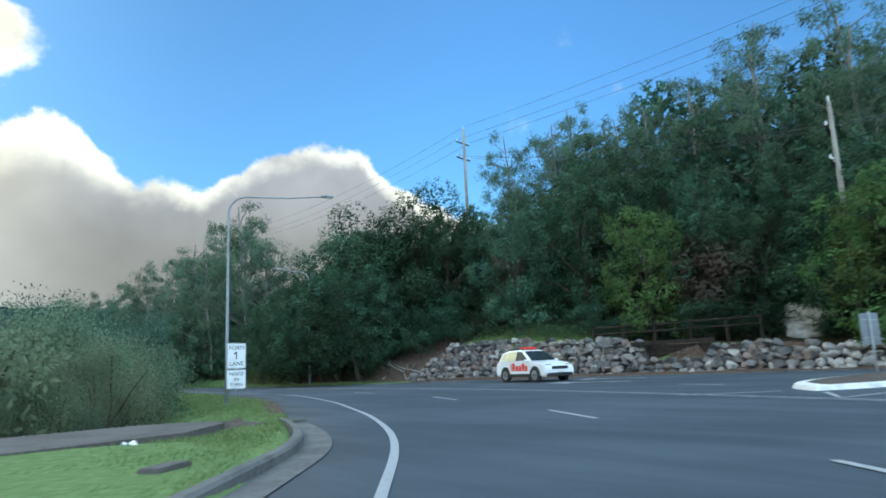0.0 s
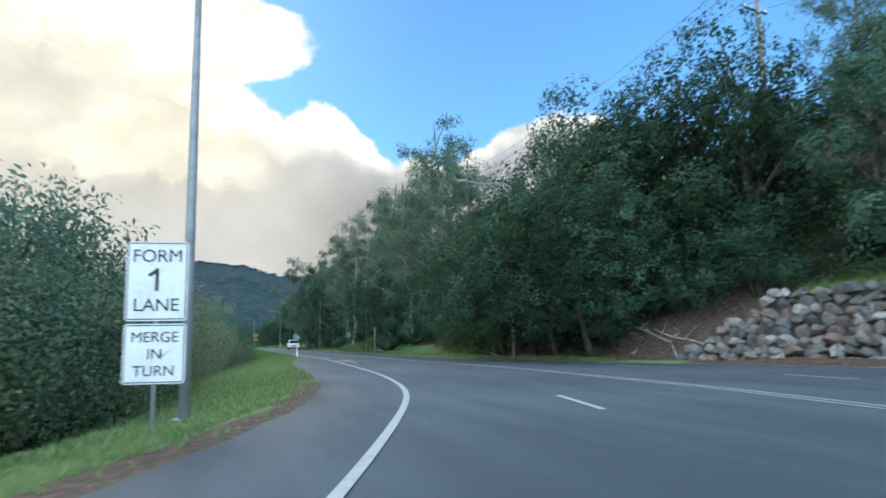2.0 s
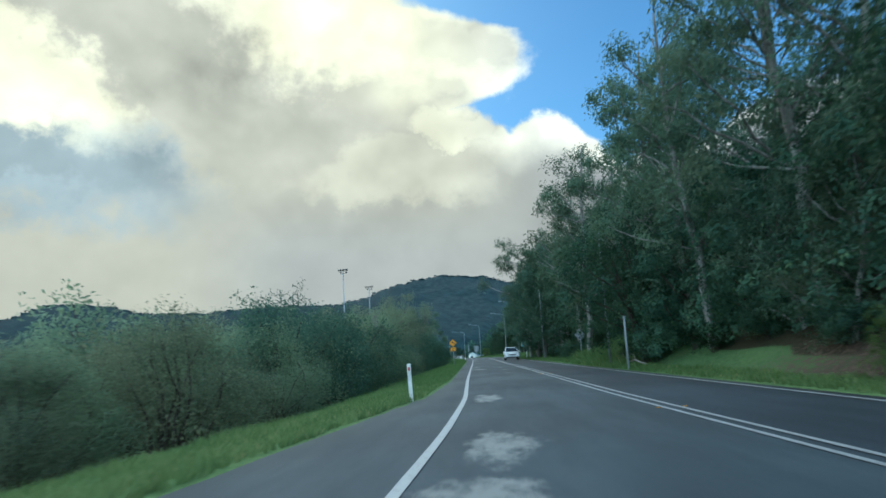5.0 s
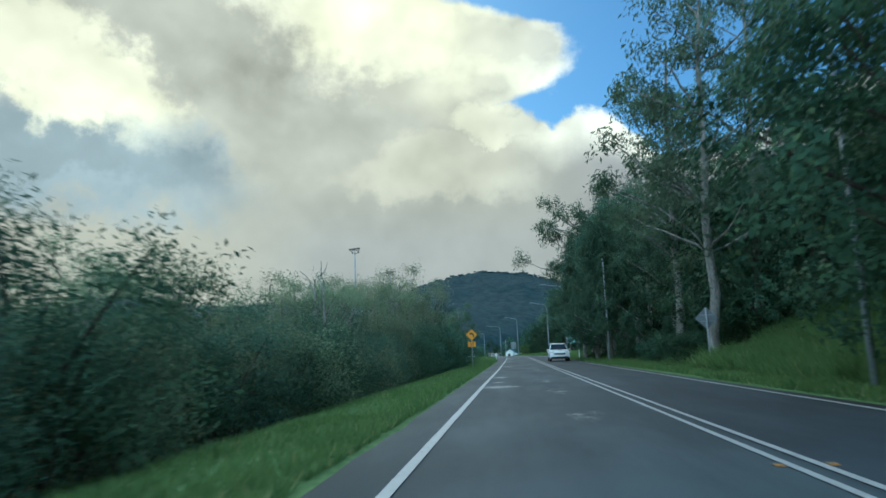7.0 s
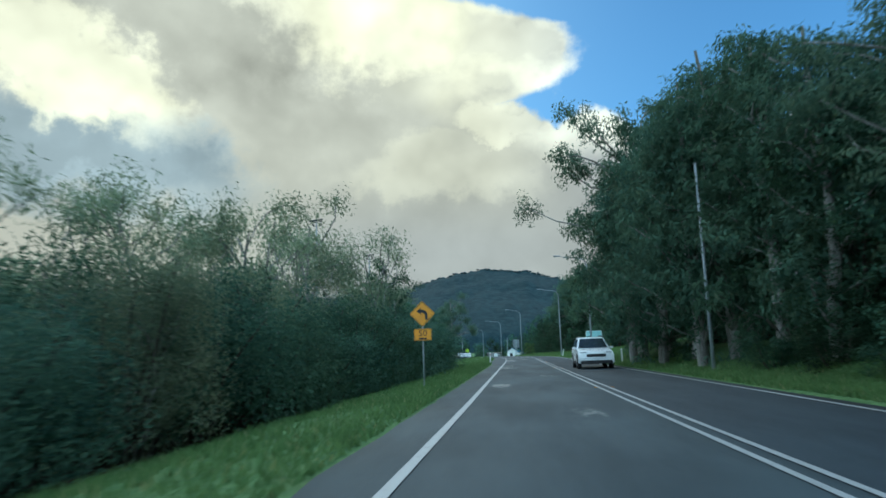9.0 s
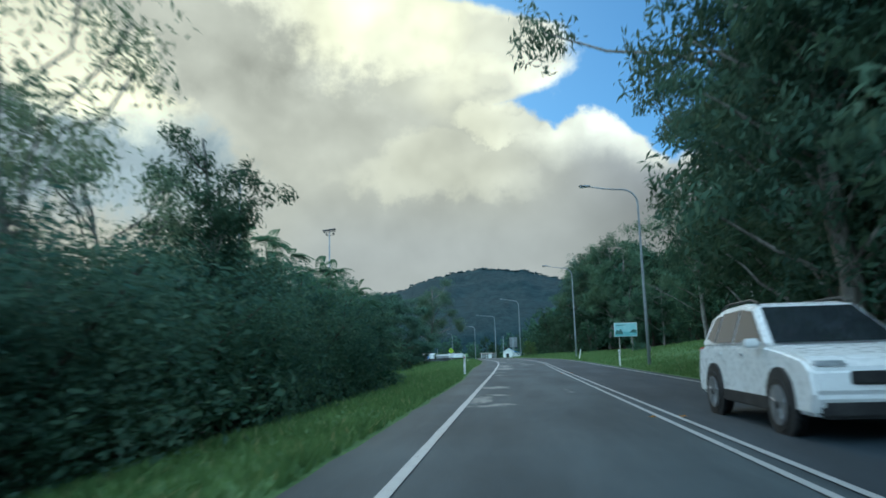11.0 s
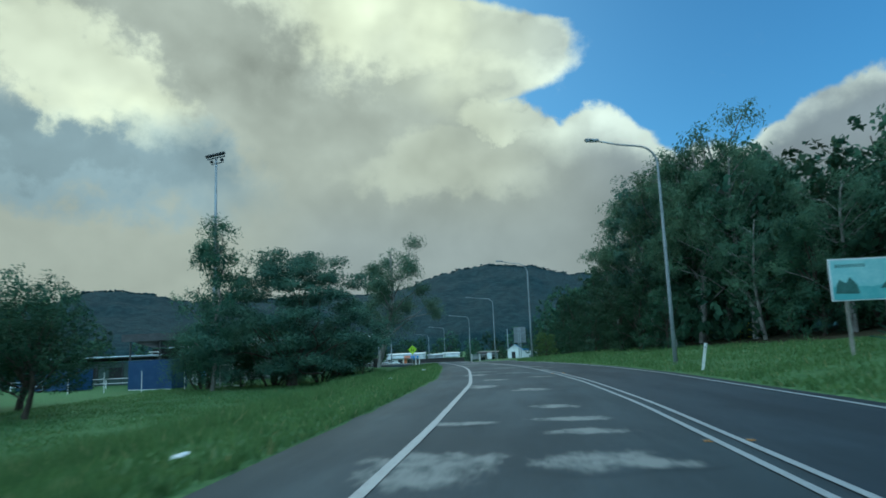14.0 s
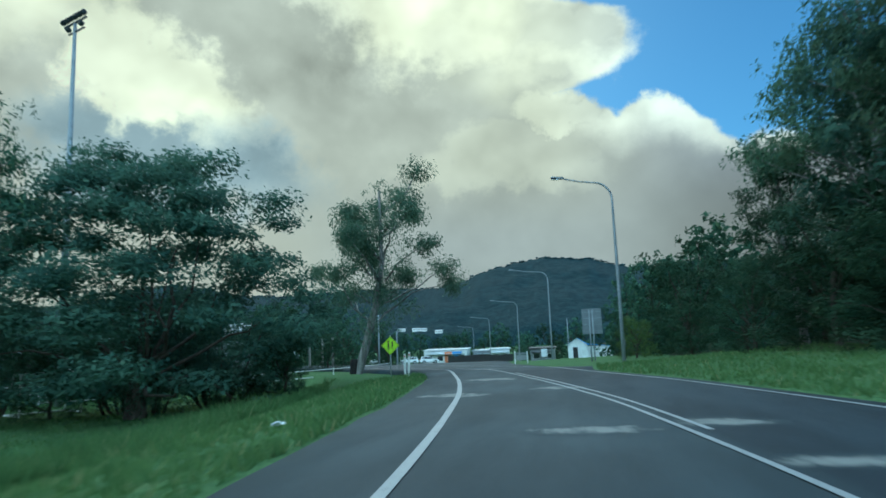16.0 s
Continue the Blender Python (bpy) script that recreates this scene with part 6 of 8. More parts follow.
for x, y, reach, turn in ((11.48, 29.9, 5.0, 166), (26.7, 51.2, 2.9, -28), (26.8, 168.6, 3.1, 0), (26.3, 204.6, 3.2, 12)):
    street_lamp((x, y, float(land(x, y))), reach, turn)
street_lamp((20.8, 237.0, float(land(20.8, 237.0))), 2.9, 12, H=9.0)
for x, y, h in ((26.8, 91.0, 7.8), (27.0, 130.0, 8.0), (25.9, 82.4, 2.4)):
    ob = thing("plain_pole", (x, y, float(land(x, y))), "slim grey steel pole standing against the trees", "pole", "plain poles")
    part("pole", tubes_bm([([(0, 0, -0.3), (0, 0, h * 0.5), (0, 0, h)], [0.075, 0.06, 0.045] if h > 4 else [0.05, 0.05, 0.045])], 10), GALV, ob, smooth_faces=True)
    part("cap", tubes_bm([([(0, 0, h), (0, 0, h + 0.03)], [0.075, 0.05])], 10), GALV, ob)
for x, y in ((16.1, 272.0), (10.1, 304.0), (0.9, 342.0), (-7.6, 375.0)):
    street_lamp((x, y, float(land(x, y))), 3.9, 12, "distant street lamp past the bend", H=9.1)


# ---- signs ----
def plate(w, h, r, thick=0.012):
    """A board with rounded corners, upright, facing local -y."""
    bm = bmesh.new()
    vs = []
    for cx, cz, a0 in ((w / 2 - r, h / 2 - r, 0), (-w / 2 + r, h / 2 - r, 90), (-w / 2 + r, -h / 2 + r, 180), (w / 2 - r, -h / 2 + r, 270)):
        for k in range(5):
            a = radians(a0 + 22.5 * k)
            vs.append(bm.verts.new((cx + r * math.cos(a), 0, cz + r * math.sin(a))))
    f = bm.faces.new(vs)
    ex = bmesh.ops.extrude_face_region(bm, geom=[f])
    bmesh.ops.translate(bm, vec=(0, thick, 0), verts=[g for g in ex["geom"] if isinstance(g, bmesh.types.BMVert)])
    bmesh.ops.recalc_face_normals(bm, faces=bm.faces[:])
    return bm


def ring(w, h, r, band, inset):
    """A flat border band just inside a board's edge."""
    bm = bmesh.new()
    loops = []
    for d in (inset, inset + band):
        lp = []
        for cx, cz, a0 in ((w / 2 - r, h / 2 - r, 0), (-w / 2 + r, h / 2 - r, 90), (-w / 2 + r, -h / 2 + r, 180), (w / 2 - r, -h / 2 + r, 270)):
            for k in range(5):
                a = radians(a0 + 22.5 * k)
                lp.append(bm.verts.new((cx + (r - d) * math.cos(a), -0.003, cz + (r - d) * math.sin(a))))
        loops.append(lp)
    n = len(loops[0])
    for i in range(n):
        bm.faces.new((loops[0][i], loops[0][(i + 1) % n], loops[1][(i + 1) % n], loops[1][i]))
    bmesh.ops.recalc_face_normals(bm, faces=bm.faces[:])
    return bm


def letters(text, size, at, mat, parent, wide=1.0, name="lettering"):
    """Words in the built-in font, flat against a board that faces local -y."""
    cu = bpy.data.curves.new("words", "FONT")
    cu.body, cu.size, cu.align_x, cu.align_y = text, size, "CENTER", "CENTER"
    cu.offset, cu.extrude = 0.0, 0.002
    tmp = bpy.data.objects.new("words", cu)
    scene.collection.objects.link(tmp)
    dg = bpy.context.evaluated_depsgraph_get()
    me = bpy.data.meshes.new_from_object(tmp.evaluated_get(dg))
    bpy.data.objects.remove(tmp)
    bpy.data.curves.remove(cu)
    me.transform(Matrix.Translation(at) @ Matrix.Rotation(radians(90), 4, "X") @ Matrix.Diagonal((wide, 1, 1, 1)))
    me.materials.clear()
    return link(name, me, mat, parent)


def posted(at, height, r, parent, mat=None):
    return part("post", tubes_bm([([(at[0], at[1], at[2] - 0.4), (at[0], at[1], height)], [r, r])], 10), mat or GALV, parent, smooth_faces=True)


sx, sy = 11.17, 28.02
sg = thing("merge_sign", (sx, sy, 0.0), "white two-plate merge sign on a steel post in grass", "road sign", turn=-8)
posted((0.0, 0.045, float(land(sx, sy))), 2.45, 0.032, sg)
b1 = part("upper_plate", plate(0.80, 1.08, 0.05), SIGN_WHITE, sg, "white plate with a black border")
b1.location = (0, 0, 1.95)
part("border", ring(0.80, 1.08, 0.05, 0.014, 0.016), SIGN_BLACK, b1)
letters("FORM", 0.245, (0, -0.004, 0.335), SIGN_BLACK, b1, 1.0)
letters("1", 0.46, (0, -0.004, 0.0), SIGN_BLACK, b1, 1.0)
part("numeral_flag", box_bm((0.11, 0.004, 0.045), (-0.06, -0.005, 0.105), 0, Matrix.Rotation(radians(-38), 4, "Y")), SIGN_BLACK, b1)
letters("LANE", 0.245, (0, -0.004, -0.335), SIGN_BLACK, b1, 1.0)
b2 = part("lower_plate", plate(0.80, 0.80, 0.05), SIGN_WHITE, sg, "white plate with a black border and scuff")
b2.location = (0, 0, 0.97)
part("border", ring(0.80, 0.80, 0.05, 0.014, 0.016), SIGN_BLACK, b2)
letters("MERGE", 0.20, (0, -0.004, 0.215), SIGN_BLACK, b2, 0.98)
letters("IN", 0.20, (0, -0.004, -0.01), SIGN_BLACK, b2)
letters("TURN", 0.20, (0, -0.004, -0.235), SIGN_BLACK, b2)
sc = bmesh.new()
qs = [(0.06, 0.03), (0.10, -0.045), (0.23, 0.075), (0.105, -0.02)]
sc.faces.new([sc.verts.new((x, -0.0045, z)) for x, z in qs])
part("scuff", sc, SIGN_BACK, b2)

wx, wy = 16.6, 126.2
ws = thing("bend_sign", (wx, wy, 0.0), "amber diamond left-bend sign over a small advisory plate", "road sign")
posted((0, 0.045, float(land(wx, wy))), 2.75, 0.03, ws)
dm = plate(0.62, 0.62, 0.05)
bmesh.ops.rotate(dm, matrix=Matrix.Rotation(radians(45), 3, "Y"), verts=dm.verts)
dm = part("diamond_plate", dm, SIGN_AMBER, ws, "amber diamond plate")
dm.location = (0, 0, 2.42)
bd = ring(0.62, 0.62, 0.05, 0.014, 0.02)
bmesh.ops.rotate(bd, matrix=Matrix.Rotation(radians(45), 3, "Y"), verts=bd.verts)
part("border", bd, SIGN_BLACK, dm)
ar = bmesh.new()
shape = [(0.10, -0.20), (0.18, -0.20), (0.18, -0.02), (0.14, 0.08), (0.05, 0.13), (-0.04, 0.14), (-0.04, 0.21), (-0.20, 0.09), (-0.04, -0.02), (-0.04, 0.05), (0.04, 0.03), (0.09, -0.04)]
ar.faces.new([ar.verts.new((x, -0.005, z)) for x, z in shape])
bmesh.ops.triangulate(ar, faces=ar.faces[:])
part("arrow", ar, SIGN_BLACK, dm, "black left-bend arrow")
sp = part("speed_plate", plate(0.60, 0.40, 0.03), SIGN_AMBER, ws, "amber advisory plate")
sp.location = (0, 0, 1.72)
part("border", ring(0.60, 0.40, 0.03, 0.012, 0.014), SIGN_BLACK, sp)
letters("50", 0.27, (0, -0.004, 0.04), SIGN_BLACK, sp, 1.15)
part("small_writing", box_bm((0.26, 0.004, 0.05), (0, -0.004, -0.13)), SIGN_BLACK, sp, "line of tiny black writing")

kx, ky = 10.3, 234.1
ks = thing("school_sign", (kx, ky, 0.0), "lime diamond children-crossing sign on a post", "road sign", turn=6)
posted((0, 0.045, float(land(kx, ky))), 1.75, 0.03, ks)
dm = plate(0.60, 0.60, 0.05)
bmesh.ops.rotate(dm, matrix=Matrix.Rotation(radians(45), 3, "Y"), verts=dm.verts)
dm = part("diamond_plate", dm, SIGN_LIME, ks, "lime diamond plate")
dm.location = (0, 0, 1.28)
bd = ring(0.60, 0.60, 0.05, 0.014, 0.02)
bmesh.ops.rotate(bd, matrix=Matrix.Rotation(radians(45), 3, "Y"), verts=bd.verts)
part("border", bd, SIGN_BLACK, dm)
for dx, s in ((-0.085, 1.0), (0.095, 0.82)):
    fg = box_bm((0.075 * s, 0.004, 0.17 * s), (dx, -0.005, 0.04 * s), 0)
    for lx in (-0.028, 0.028):
        lg = box_bm((0.03 * s, 0.004, 0.16 * s), (dx + lx * s, -0.005, -0.11 * s), 0)
        me = bpy.data.meshes.new("tmp")
        lg.to_mesh(me)
        lg.free()
        fg.from_mesh(me)
        bpy.data.meshes.remove(me)
    bmesh.ops.create_circle(fg, cap_ends=True, segments=10, radius=0.045 * s, matrix=Matrix.Translation((dx, -0.006, 0.185 * s)) @ Matrix.Rotation(radians(90), 4, "X"))
    part("symbol", fg, SIGN_BLACK, dm, "plain black symbol")

rx_, ry_ = 27.15, 103.6
rs = thing("sign_from_behind", (rx_, ry_, 0.0), "bare metal back of a diamond sign on its post", "road sign", turn=180)
posted((0, 0.045, float(land(rx_, ry_))), 2.5, 0.03, rs)
dm = plate(0.62, 0.62, 0.05)
bmesh.ops.rotate(dm, matrix=Matrix.Rotation(radians(45), 3, "Y"), verts=dm.verts)
bk = part("diamond_plate", dm, SIGN_BACK, rs, "grey metal back of the plate")
bk.location = (0, 0, 2.1)
for z in (0.12, -0.12):
    part("bracket", box_bm((0.5, 0.02, 0.04), (0, 0.025, z), 0.004), GALV, bk)

gx, gy = 19.75, 252.3
gs = thing("large_sign_from_behind", (gx, gy, 0.0), "large grey sign board seen from behind on two posts", "road sign", turn=172)
for dx in (-0.06, 0.16):
    posted((dx, 0.05, float(land(gx, gy))), 3.3, 0.05, gs)
bk = part("board", plate(1.36, 1.76, 0.04, 0.02), SIGN_BACK, gs, "grey ribbed metal board back")
bk.location = (0, 0, 2.5)
for z in (-0.66, -0.22, 0.22, 0.66):
    part("rib", box_bm((1.3, 0.03, 0.04), (0, 0.035, z), 0.004), GALV, bk)

ix, iy = 25.4, 8.7
isg = thing("island_sign", (ix, iy, 0.12), "grey back of a rectangular sign on the traffic island", "road sign", turn=140)
posted((0, 0.045, 0), 2.2, 0.035, isg)
bk = part("board", plate(0.62, 1.05, 0.04), SIGN_BACK, isg, "grey metal sign back")
bk.location = (0, 0, 1.62)
for z in (-0.3, 0.3):
    part("bracket", box_bm((0.5, 0.02, 0.04), (0, 0.025, z), 0.004), GALV, bk)

# billboard on the lawn
bx, by = 30.2, 196.2
bb = thing("billboard", (bx, by, 0.0), "billboard with a pale seascape picture on dark posts", "billboard", turn=3)
gz = float(land(bx, by))
for dx in (-0.62, 0.55):
    part("post", tubes_bm([([(dx, 0.08, gz - 0.4), (dx, 0.08, 3.3)], [0.06, 0.06])], 8), POLE_WOOD, bb)
part("board", box_bm((2.12, 0.05, 1.27), (0, 0.03, 2.71), 0.01), SIGN_WHITE, bb, "pale board")


def picture(name, w, z0, z1, mat, wave=0.0):
    bm = bmesh.new()
    n = 14
    lo = [bm.verts.new((-w / 2 + w * k / n, -0.002, z0)) for k in range(n + 1)]
    hi = [bm.verts.new((-w / 2 + w * k / n, -0.002, z1 + wave * noise.noise(Vector((k * 0.6, z1, 7))))) for k in range(n + 1)]
    for k in range(n):
        bm.faces.new((lo[k], lo[k + 1], hi[k + 1], hi[k]))
    return part(name, bm, mat, bb)


PIC_SKY = weathered("print_sky", (0.30, 0.56, 0.58), (0.42, 0.66, 0.66), 0.5, scale=1.2, bump=0)
PIC_SEA = weathered("print_sea", (0.16, 0.42, 0.44), (0.26, 0.52, 0.52), 0.5, scale=2.5, bump=0)
PIC_DARK = weathered("print_dark", (0.05, 0.12, 0.11), (0.10, 0.20, 0.18), 0.5, scale=2.5, bump=0)
picture("printed_sky", 2.04, 2.12, 3.30, PIC_SKY)
sea = picture("printed_sea", 2.04, 2.11, 2.50, PIC_SEA, 0.05)
sea.location.y = -0.004
isle = bmesh.new()
isle.faces.new([isle.verts.new((x, -0.010, z)) for x, z in ((-0.95, 2.30), (-0.25, 2.28), (-0.30, 2.55), (-0.5, 2.78), (-0.62, 2.60), (-0.8, 2.72), (-0.9, 2.55))])
part("printed_island", isle, PIC_DARK, bb, "dark printed island shape")
isle = bmesh.new()
isle.faces.new([isle.verts.new((x, -0.010, z)) for x, z in ((0.35, 2.42), (1.0, 2.40), (1.0, 2.62), (0.7, 2.72), (0.5, 2.58))])
part("printed_island", isle, PIC_DARK, bb, "dark printed island shape")
tx = bmesh.new()
for k in range(9):
    bmesh.ops.create_cube(tx, size=1, matrix=Matrix.Translation((-0.85 + k * 0.1, -0.006, 3.12)) @ Matrix.Diagonal((0.05, 0.006, 0.1, 1)))
part("writing", tx, PIC_DARK, bb, "line of dark writing")

# spiky agave beside the billboard
def agave(x, y, r):
    ob = thing("agave", (x, y, float(land(x, y))), "spiky grey-green agave beside the billboard", "plant", "agaves")
    for k in range(22):
        a, lift = k * 2.4, radians(20 + 62 * (k / 22))
        d = Vector((math.cos(a) * math.cos(lift), math.sin(a) * math.cos(lift), math.sin(lift)))
        side = d.cross(Vector((0, 0, 1))).normalized()
        bm = bmesh.new()
        rows = []
        for u, w in ((0.0, 0.05), (0.3, 0.075), (0.7, 0.05), (1.0, 0.004)):
            c = d * (r * u) + Vector((0, 0, 0.05 - 0.12 * r * u * u))
            rows.append([bm.verts.new(c - side * w * r), bm.verts.new(c + Vector((0, 0, -0.03 * r))), bm.verts.new(c + side * w * r)])
        for p, q in zip(rows[:-1], rows[1:]):
            for i in (0, 1):
                bm.faces.new((p[i], p[i + 1], q[i + 1], q[i]))
        part("leaf", bm, LEAF_DEEP, ob, smooth_faces=True)


agave(30.9, 195.6, 1.15)
agave(31.7, 196.6, 0.9)

# yellow notice among the trunks
nx, ny = 35.9, 225.5
nb = thing("yellow_notice_board", (nx, ny, 0.0), "weathered yellow notice board with dark marks under trees", "sign", turn=10)
gz = float(land(nx, ny))
for dx in (-0.4, 0.4):
    posted((dx, 0.05, gz), 2.2, 0.03, nb)
YEL = weathered("notice_yellow", (0.62, 0.56, 0.05), (0.40, 0.38, 0.06), 0.6, scale=3.0)
bd = part("board", box_bm((1.05, 0.03, 1.45), (0, 0, 1.5), 0.01), YEL, nb, "yellow board")
for z, w in ((1.85, 0.7), (1.55, 0.5), (1.3, 0.75), (1.1, 0.45)):
    part("marking", box_bm((w, 0.006, 0.12), (0.05 * (w - 0.6), -0.019, z), 0), SIGN_BLACK, bd, "dark mark")


# ---- guide posts ----
def guide_post(at, lean=0.0, red=True, h=1.0, turn=0.0):
    ob = thing("guide_post", at, "white plastic guide post with a reflector in grass", "guide post", "guide posts", turn)
    ob.rotation_euler.y = radians(lean)
    bm = box_bm((0.10, 0.035, h + 0.3), (0, 0, (h - 0.3) / 2), 0.008)
    part("post", bm, POST_WHITE, ob)
    part("reflector", box_bm((0.045, 0.006, 0.09), (0, -0.020, h - 0.14), 0.002), RED if red else HEADLAMP, ob, "small reflector")
    return ob


for x, y, lean, red in ((17.15, 68.5, -2, True), (17.38, 163.85, 1, True), (25.85, 172.3, 0, False), (26.1, 199.6, 11, False), (10.0, 237.8, 0, True), (10.5, 236.6, 3, True), (26.4, 148, 0, False)):
    guide_post((x, y, float(land(x, y)) - 0.05), lean, red)


# ---- flood-light masts ----
def flood_mast(x, y, top):
    gz = float(land(x, y))
    ob = thing("floodlight_mast", (x, y, gz), "tall steel floodlight mast with a crossarm of lamps", "floodlight", "floodlight masts", -22)
    h = top - gz
    part("mast", tubes_bm([([(0, 0, -0.3), (0, 0, h * 0.5), (0, 0, h)], [0.23, 0.17, 0.10])], 12), GALV, ob, smooth_faces=True)
    arm = part("crossarm", box_bm((2.4, 0.12, 0.10), (0, 0, h + 0.05), 0.01), STEEL_DARK, ob)
    part("crossarm", box_bm((1.7, 0.10, 0.08), (0.2, 0, h - 0.55), 0.01), STEEL_DARK, ob)
    for k in range(6):
        lx = -1.1 + 0.44 * k
        f = box_bm((0.34, 0.30, 0.26), (0, 0, 0), 0.05, Matrix.Rotation(radians(-28), 4, "X"))
        bmesh.ops.translate(f, vec=(lx, -0.12, h + 0.32), verts=f.verts)
        part("floodlight", f, STEEL_DARK, arm)
    for lx in (-0.5, 0.9):
        f = box_bm((0.32, 0.28, 0.24), (0, 0, 0), 0.05, Matrix.Rotation(radians(-28), 4, "X"))
        bmesh.ops.translate(f, vec=(lx, -0.12, h - 0.32), verts=f.verts)
        part("floodlight", f, STEEL_DARK, arm)
    return ob


flood_mast(-9.8, 201.9, 21.4)
flood_mast(-9.2, 236.6, 20.9)


# ---- power poles and wires ----
def power_pole(x, y, top, turn, slim=1.0):
    gz = float(land(x, y))
    ob = thing("power_pole", (x, y, 0), "tall grey timber power pole with crossarms and insulators", "power pole", "power poles", turn)
    part("pole", tubes_bm([([(0, 0, gz - 0.8), (0, 0, (gz + top) / 2), (0, 0, top)], [0.21 * slim, 0.17 * slim, 0.13 * slim])], 10), POLE_WOOD, ob, smooth_faces=True)
    for z, w in ((top - 1.55, 2.1), (top - 3.3, 2.3)):
        a = part("crossarm", box_bm((w, 0.12, 0.12), (0, 0.16, z), 0.012), TIMBER, ob)
        for k in (-0.46, -0.18, 0.18, 0.46) if z < top - 2 else (-0.46, 0.46):
            part("insulator", tubes_bm([([(k * w, 0.16, z + 0.05), (k * w, 0.16, z + 0.16), (k * w, 0.16, z + 0.30)], [0.03, 0.06, 0.035])], 8), SIGN_WHITE, a, "pale ceramic insulator")
    part("insulator", tubes_bm([([(0, 0, top - 0.02), (0, 0, top + 0.16), (0, 0, top + 0.34)], [0.03, 0.06, 0.035])], 8), SIGN_WHITE, ob, "pale ceramic insulator")
    return ob


def span(a, b, sag):
    pts = []
    for k in range(25):
        u = k / 24
        pts.append((a[0] + (b[0] - a[0]) * u, a[1] + (b[1] - a[1]) * u, a[2] + (b[2] - a[2]) * u - sag * 4 * u * (1 - u)))
    ob = part("power_line", tubes_bm([(pts, [0.016] * 25)], 5), WIRE)
    return tagged(ob, "thin dark power line sagging between poles", "power line", "power lines")


P1, P2, P3, P4 = (46.4, 52.7, 26.6), (36.2, 12.7, 13.6), (62.0, -30.0, 34.0), (47.0, 122.0, 27.5)
power_pole(*P1, 10)
power_pole(*P2, 14, 0.8)
power_pole(*P4, 0)
for dx, dz in ((0.0, 0.3), (-0.95, -1.3), (0.95, -1.3)):
    span((P1[0] + dx, P1[1] + 0.1, P1[2] + dz), (P3[0] + dx, P3[1], P3[2] + dz), 1.6)
    span((P1[0] + dx, P1[1] + 0.2, P1[2] + dz), (P4[0] + dx, P4[1], P4[2] + dz), 1.8)
for dx in (-0.9, 0.9):
    span((P1[0] + dx, P1[1], P1[2] - 3.05), (P2[0], P2[1] + dx, P2[2] - 1.3), 0.9)
    span((P2[0], P2[1] + dx, P2[2] - 1.3), (75.0, -20.0 + dx, 24.0), 1.0)


# ---- stone retaining wall ----
wall = thing("stone_retaining_wall", (0, 0, 0), "retaining wall of stacked grey boulders below the bank", "wall", kind="structure")


def boulder(seed):
    bm = bmesh.new()
    bmesh.ops.create_icosphere(bm, subdivisions=2, radius=0.5)
    s = seed * 7.3
    for v in bm.verts:
        d = v.co.normalized()
        k = 0.80 + 0.42 * noise.noise(d * 1.1 + Vector((s, 0, 0))) + 0.12 * noise.noise(d * 3.1 + Vector((0, s, 0)))
        box = max(abs(d.x), abs(d.y), abs(d.z))
        v.co = d * 0.5 * k / (box ** 0.75)
    # chisel flat faces
    rr = random.Random(seed)
    for _ in range(11):
        nrm = Vector((rr.gauss(0, 1), rr.gauss(0, 1), rr.gauss(0, 1))).normalized()
        lim = rr.uniform(0.22, 0.36)
        for v in bm.verts:
            o = v.co.dot(nrm) - lim
            if o > 0:
                v.co -= nrm * o
    me = bpy.data.meshes.new("stone")
    bm.to_mesh(me)
    bm.free()
    me.materials.append(ROCK)
    return me


stones = [boulder(i) for i in range(9)]
rnd = random.Random(21)
count, spare = 0, []
wall_pts = dense([p for p in WALL if p[1] > -7][::-1], 0.125)
for course in range(8):
    i = 2 * (course % 2)
    while i < len(wall_pts) - 1:
        x, y = wall_pts[int(i)]
        top = float(np.interp(y, [-20, 8, 14, 20, 27, 33, 38, 39.5, 41], [0.9, 1.0, 1.4, 1.8, 2.25, 2.6, 2.6, 1.3, 0.3]))
        w = rnd.uniform(0.36, 0.72) if rnd.random() < 0.8 else rnd.uniform(0.7, 0.95)
        z = 0.20 + course * 0.335 + rnd.uniform(-0.08, 0.08)
        gap = 19.1 < y < 23.0
        if z < top + 0.10 and not (gap and course > 2):
            m = pose(x + 0.115 * course + rnd.uniform(-0.05, 0.05), y, z, rnd.uniform(-14, 14), rnd.uniform(-16, 16), rnd.uniform(75, 105)) @ Matrix.Diagonal((w * 1.46, rnd.uniform(0.7, 1.0), rnd.uniform(0.50, 0.70), 1))
            me = rnd.choice(stones)
            if count < 300 and y > 14:
                ob = new("stone", me)
                ob.parent = wall
                ob.matrix_basis = m
                count += 1
            else:
                spare.append((me, m))
        i += w / 0.125 * 0.92
vs, fs = [], []
for me, m in spare:
    k = len(vs)
    vs += [tuple(m @ v.co) for v in me.vertices]
    fs += [[k + i for i in p.vertices] for p in me.polygons]
tagged(raw("stone_rubble", vs, fs, ROCK, wall), "further stacked stones of the wall", kind="stuff")
bm = bmesh.new()
prev = None
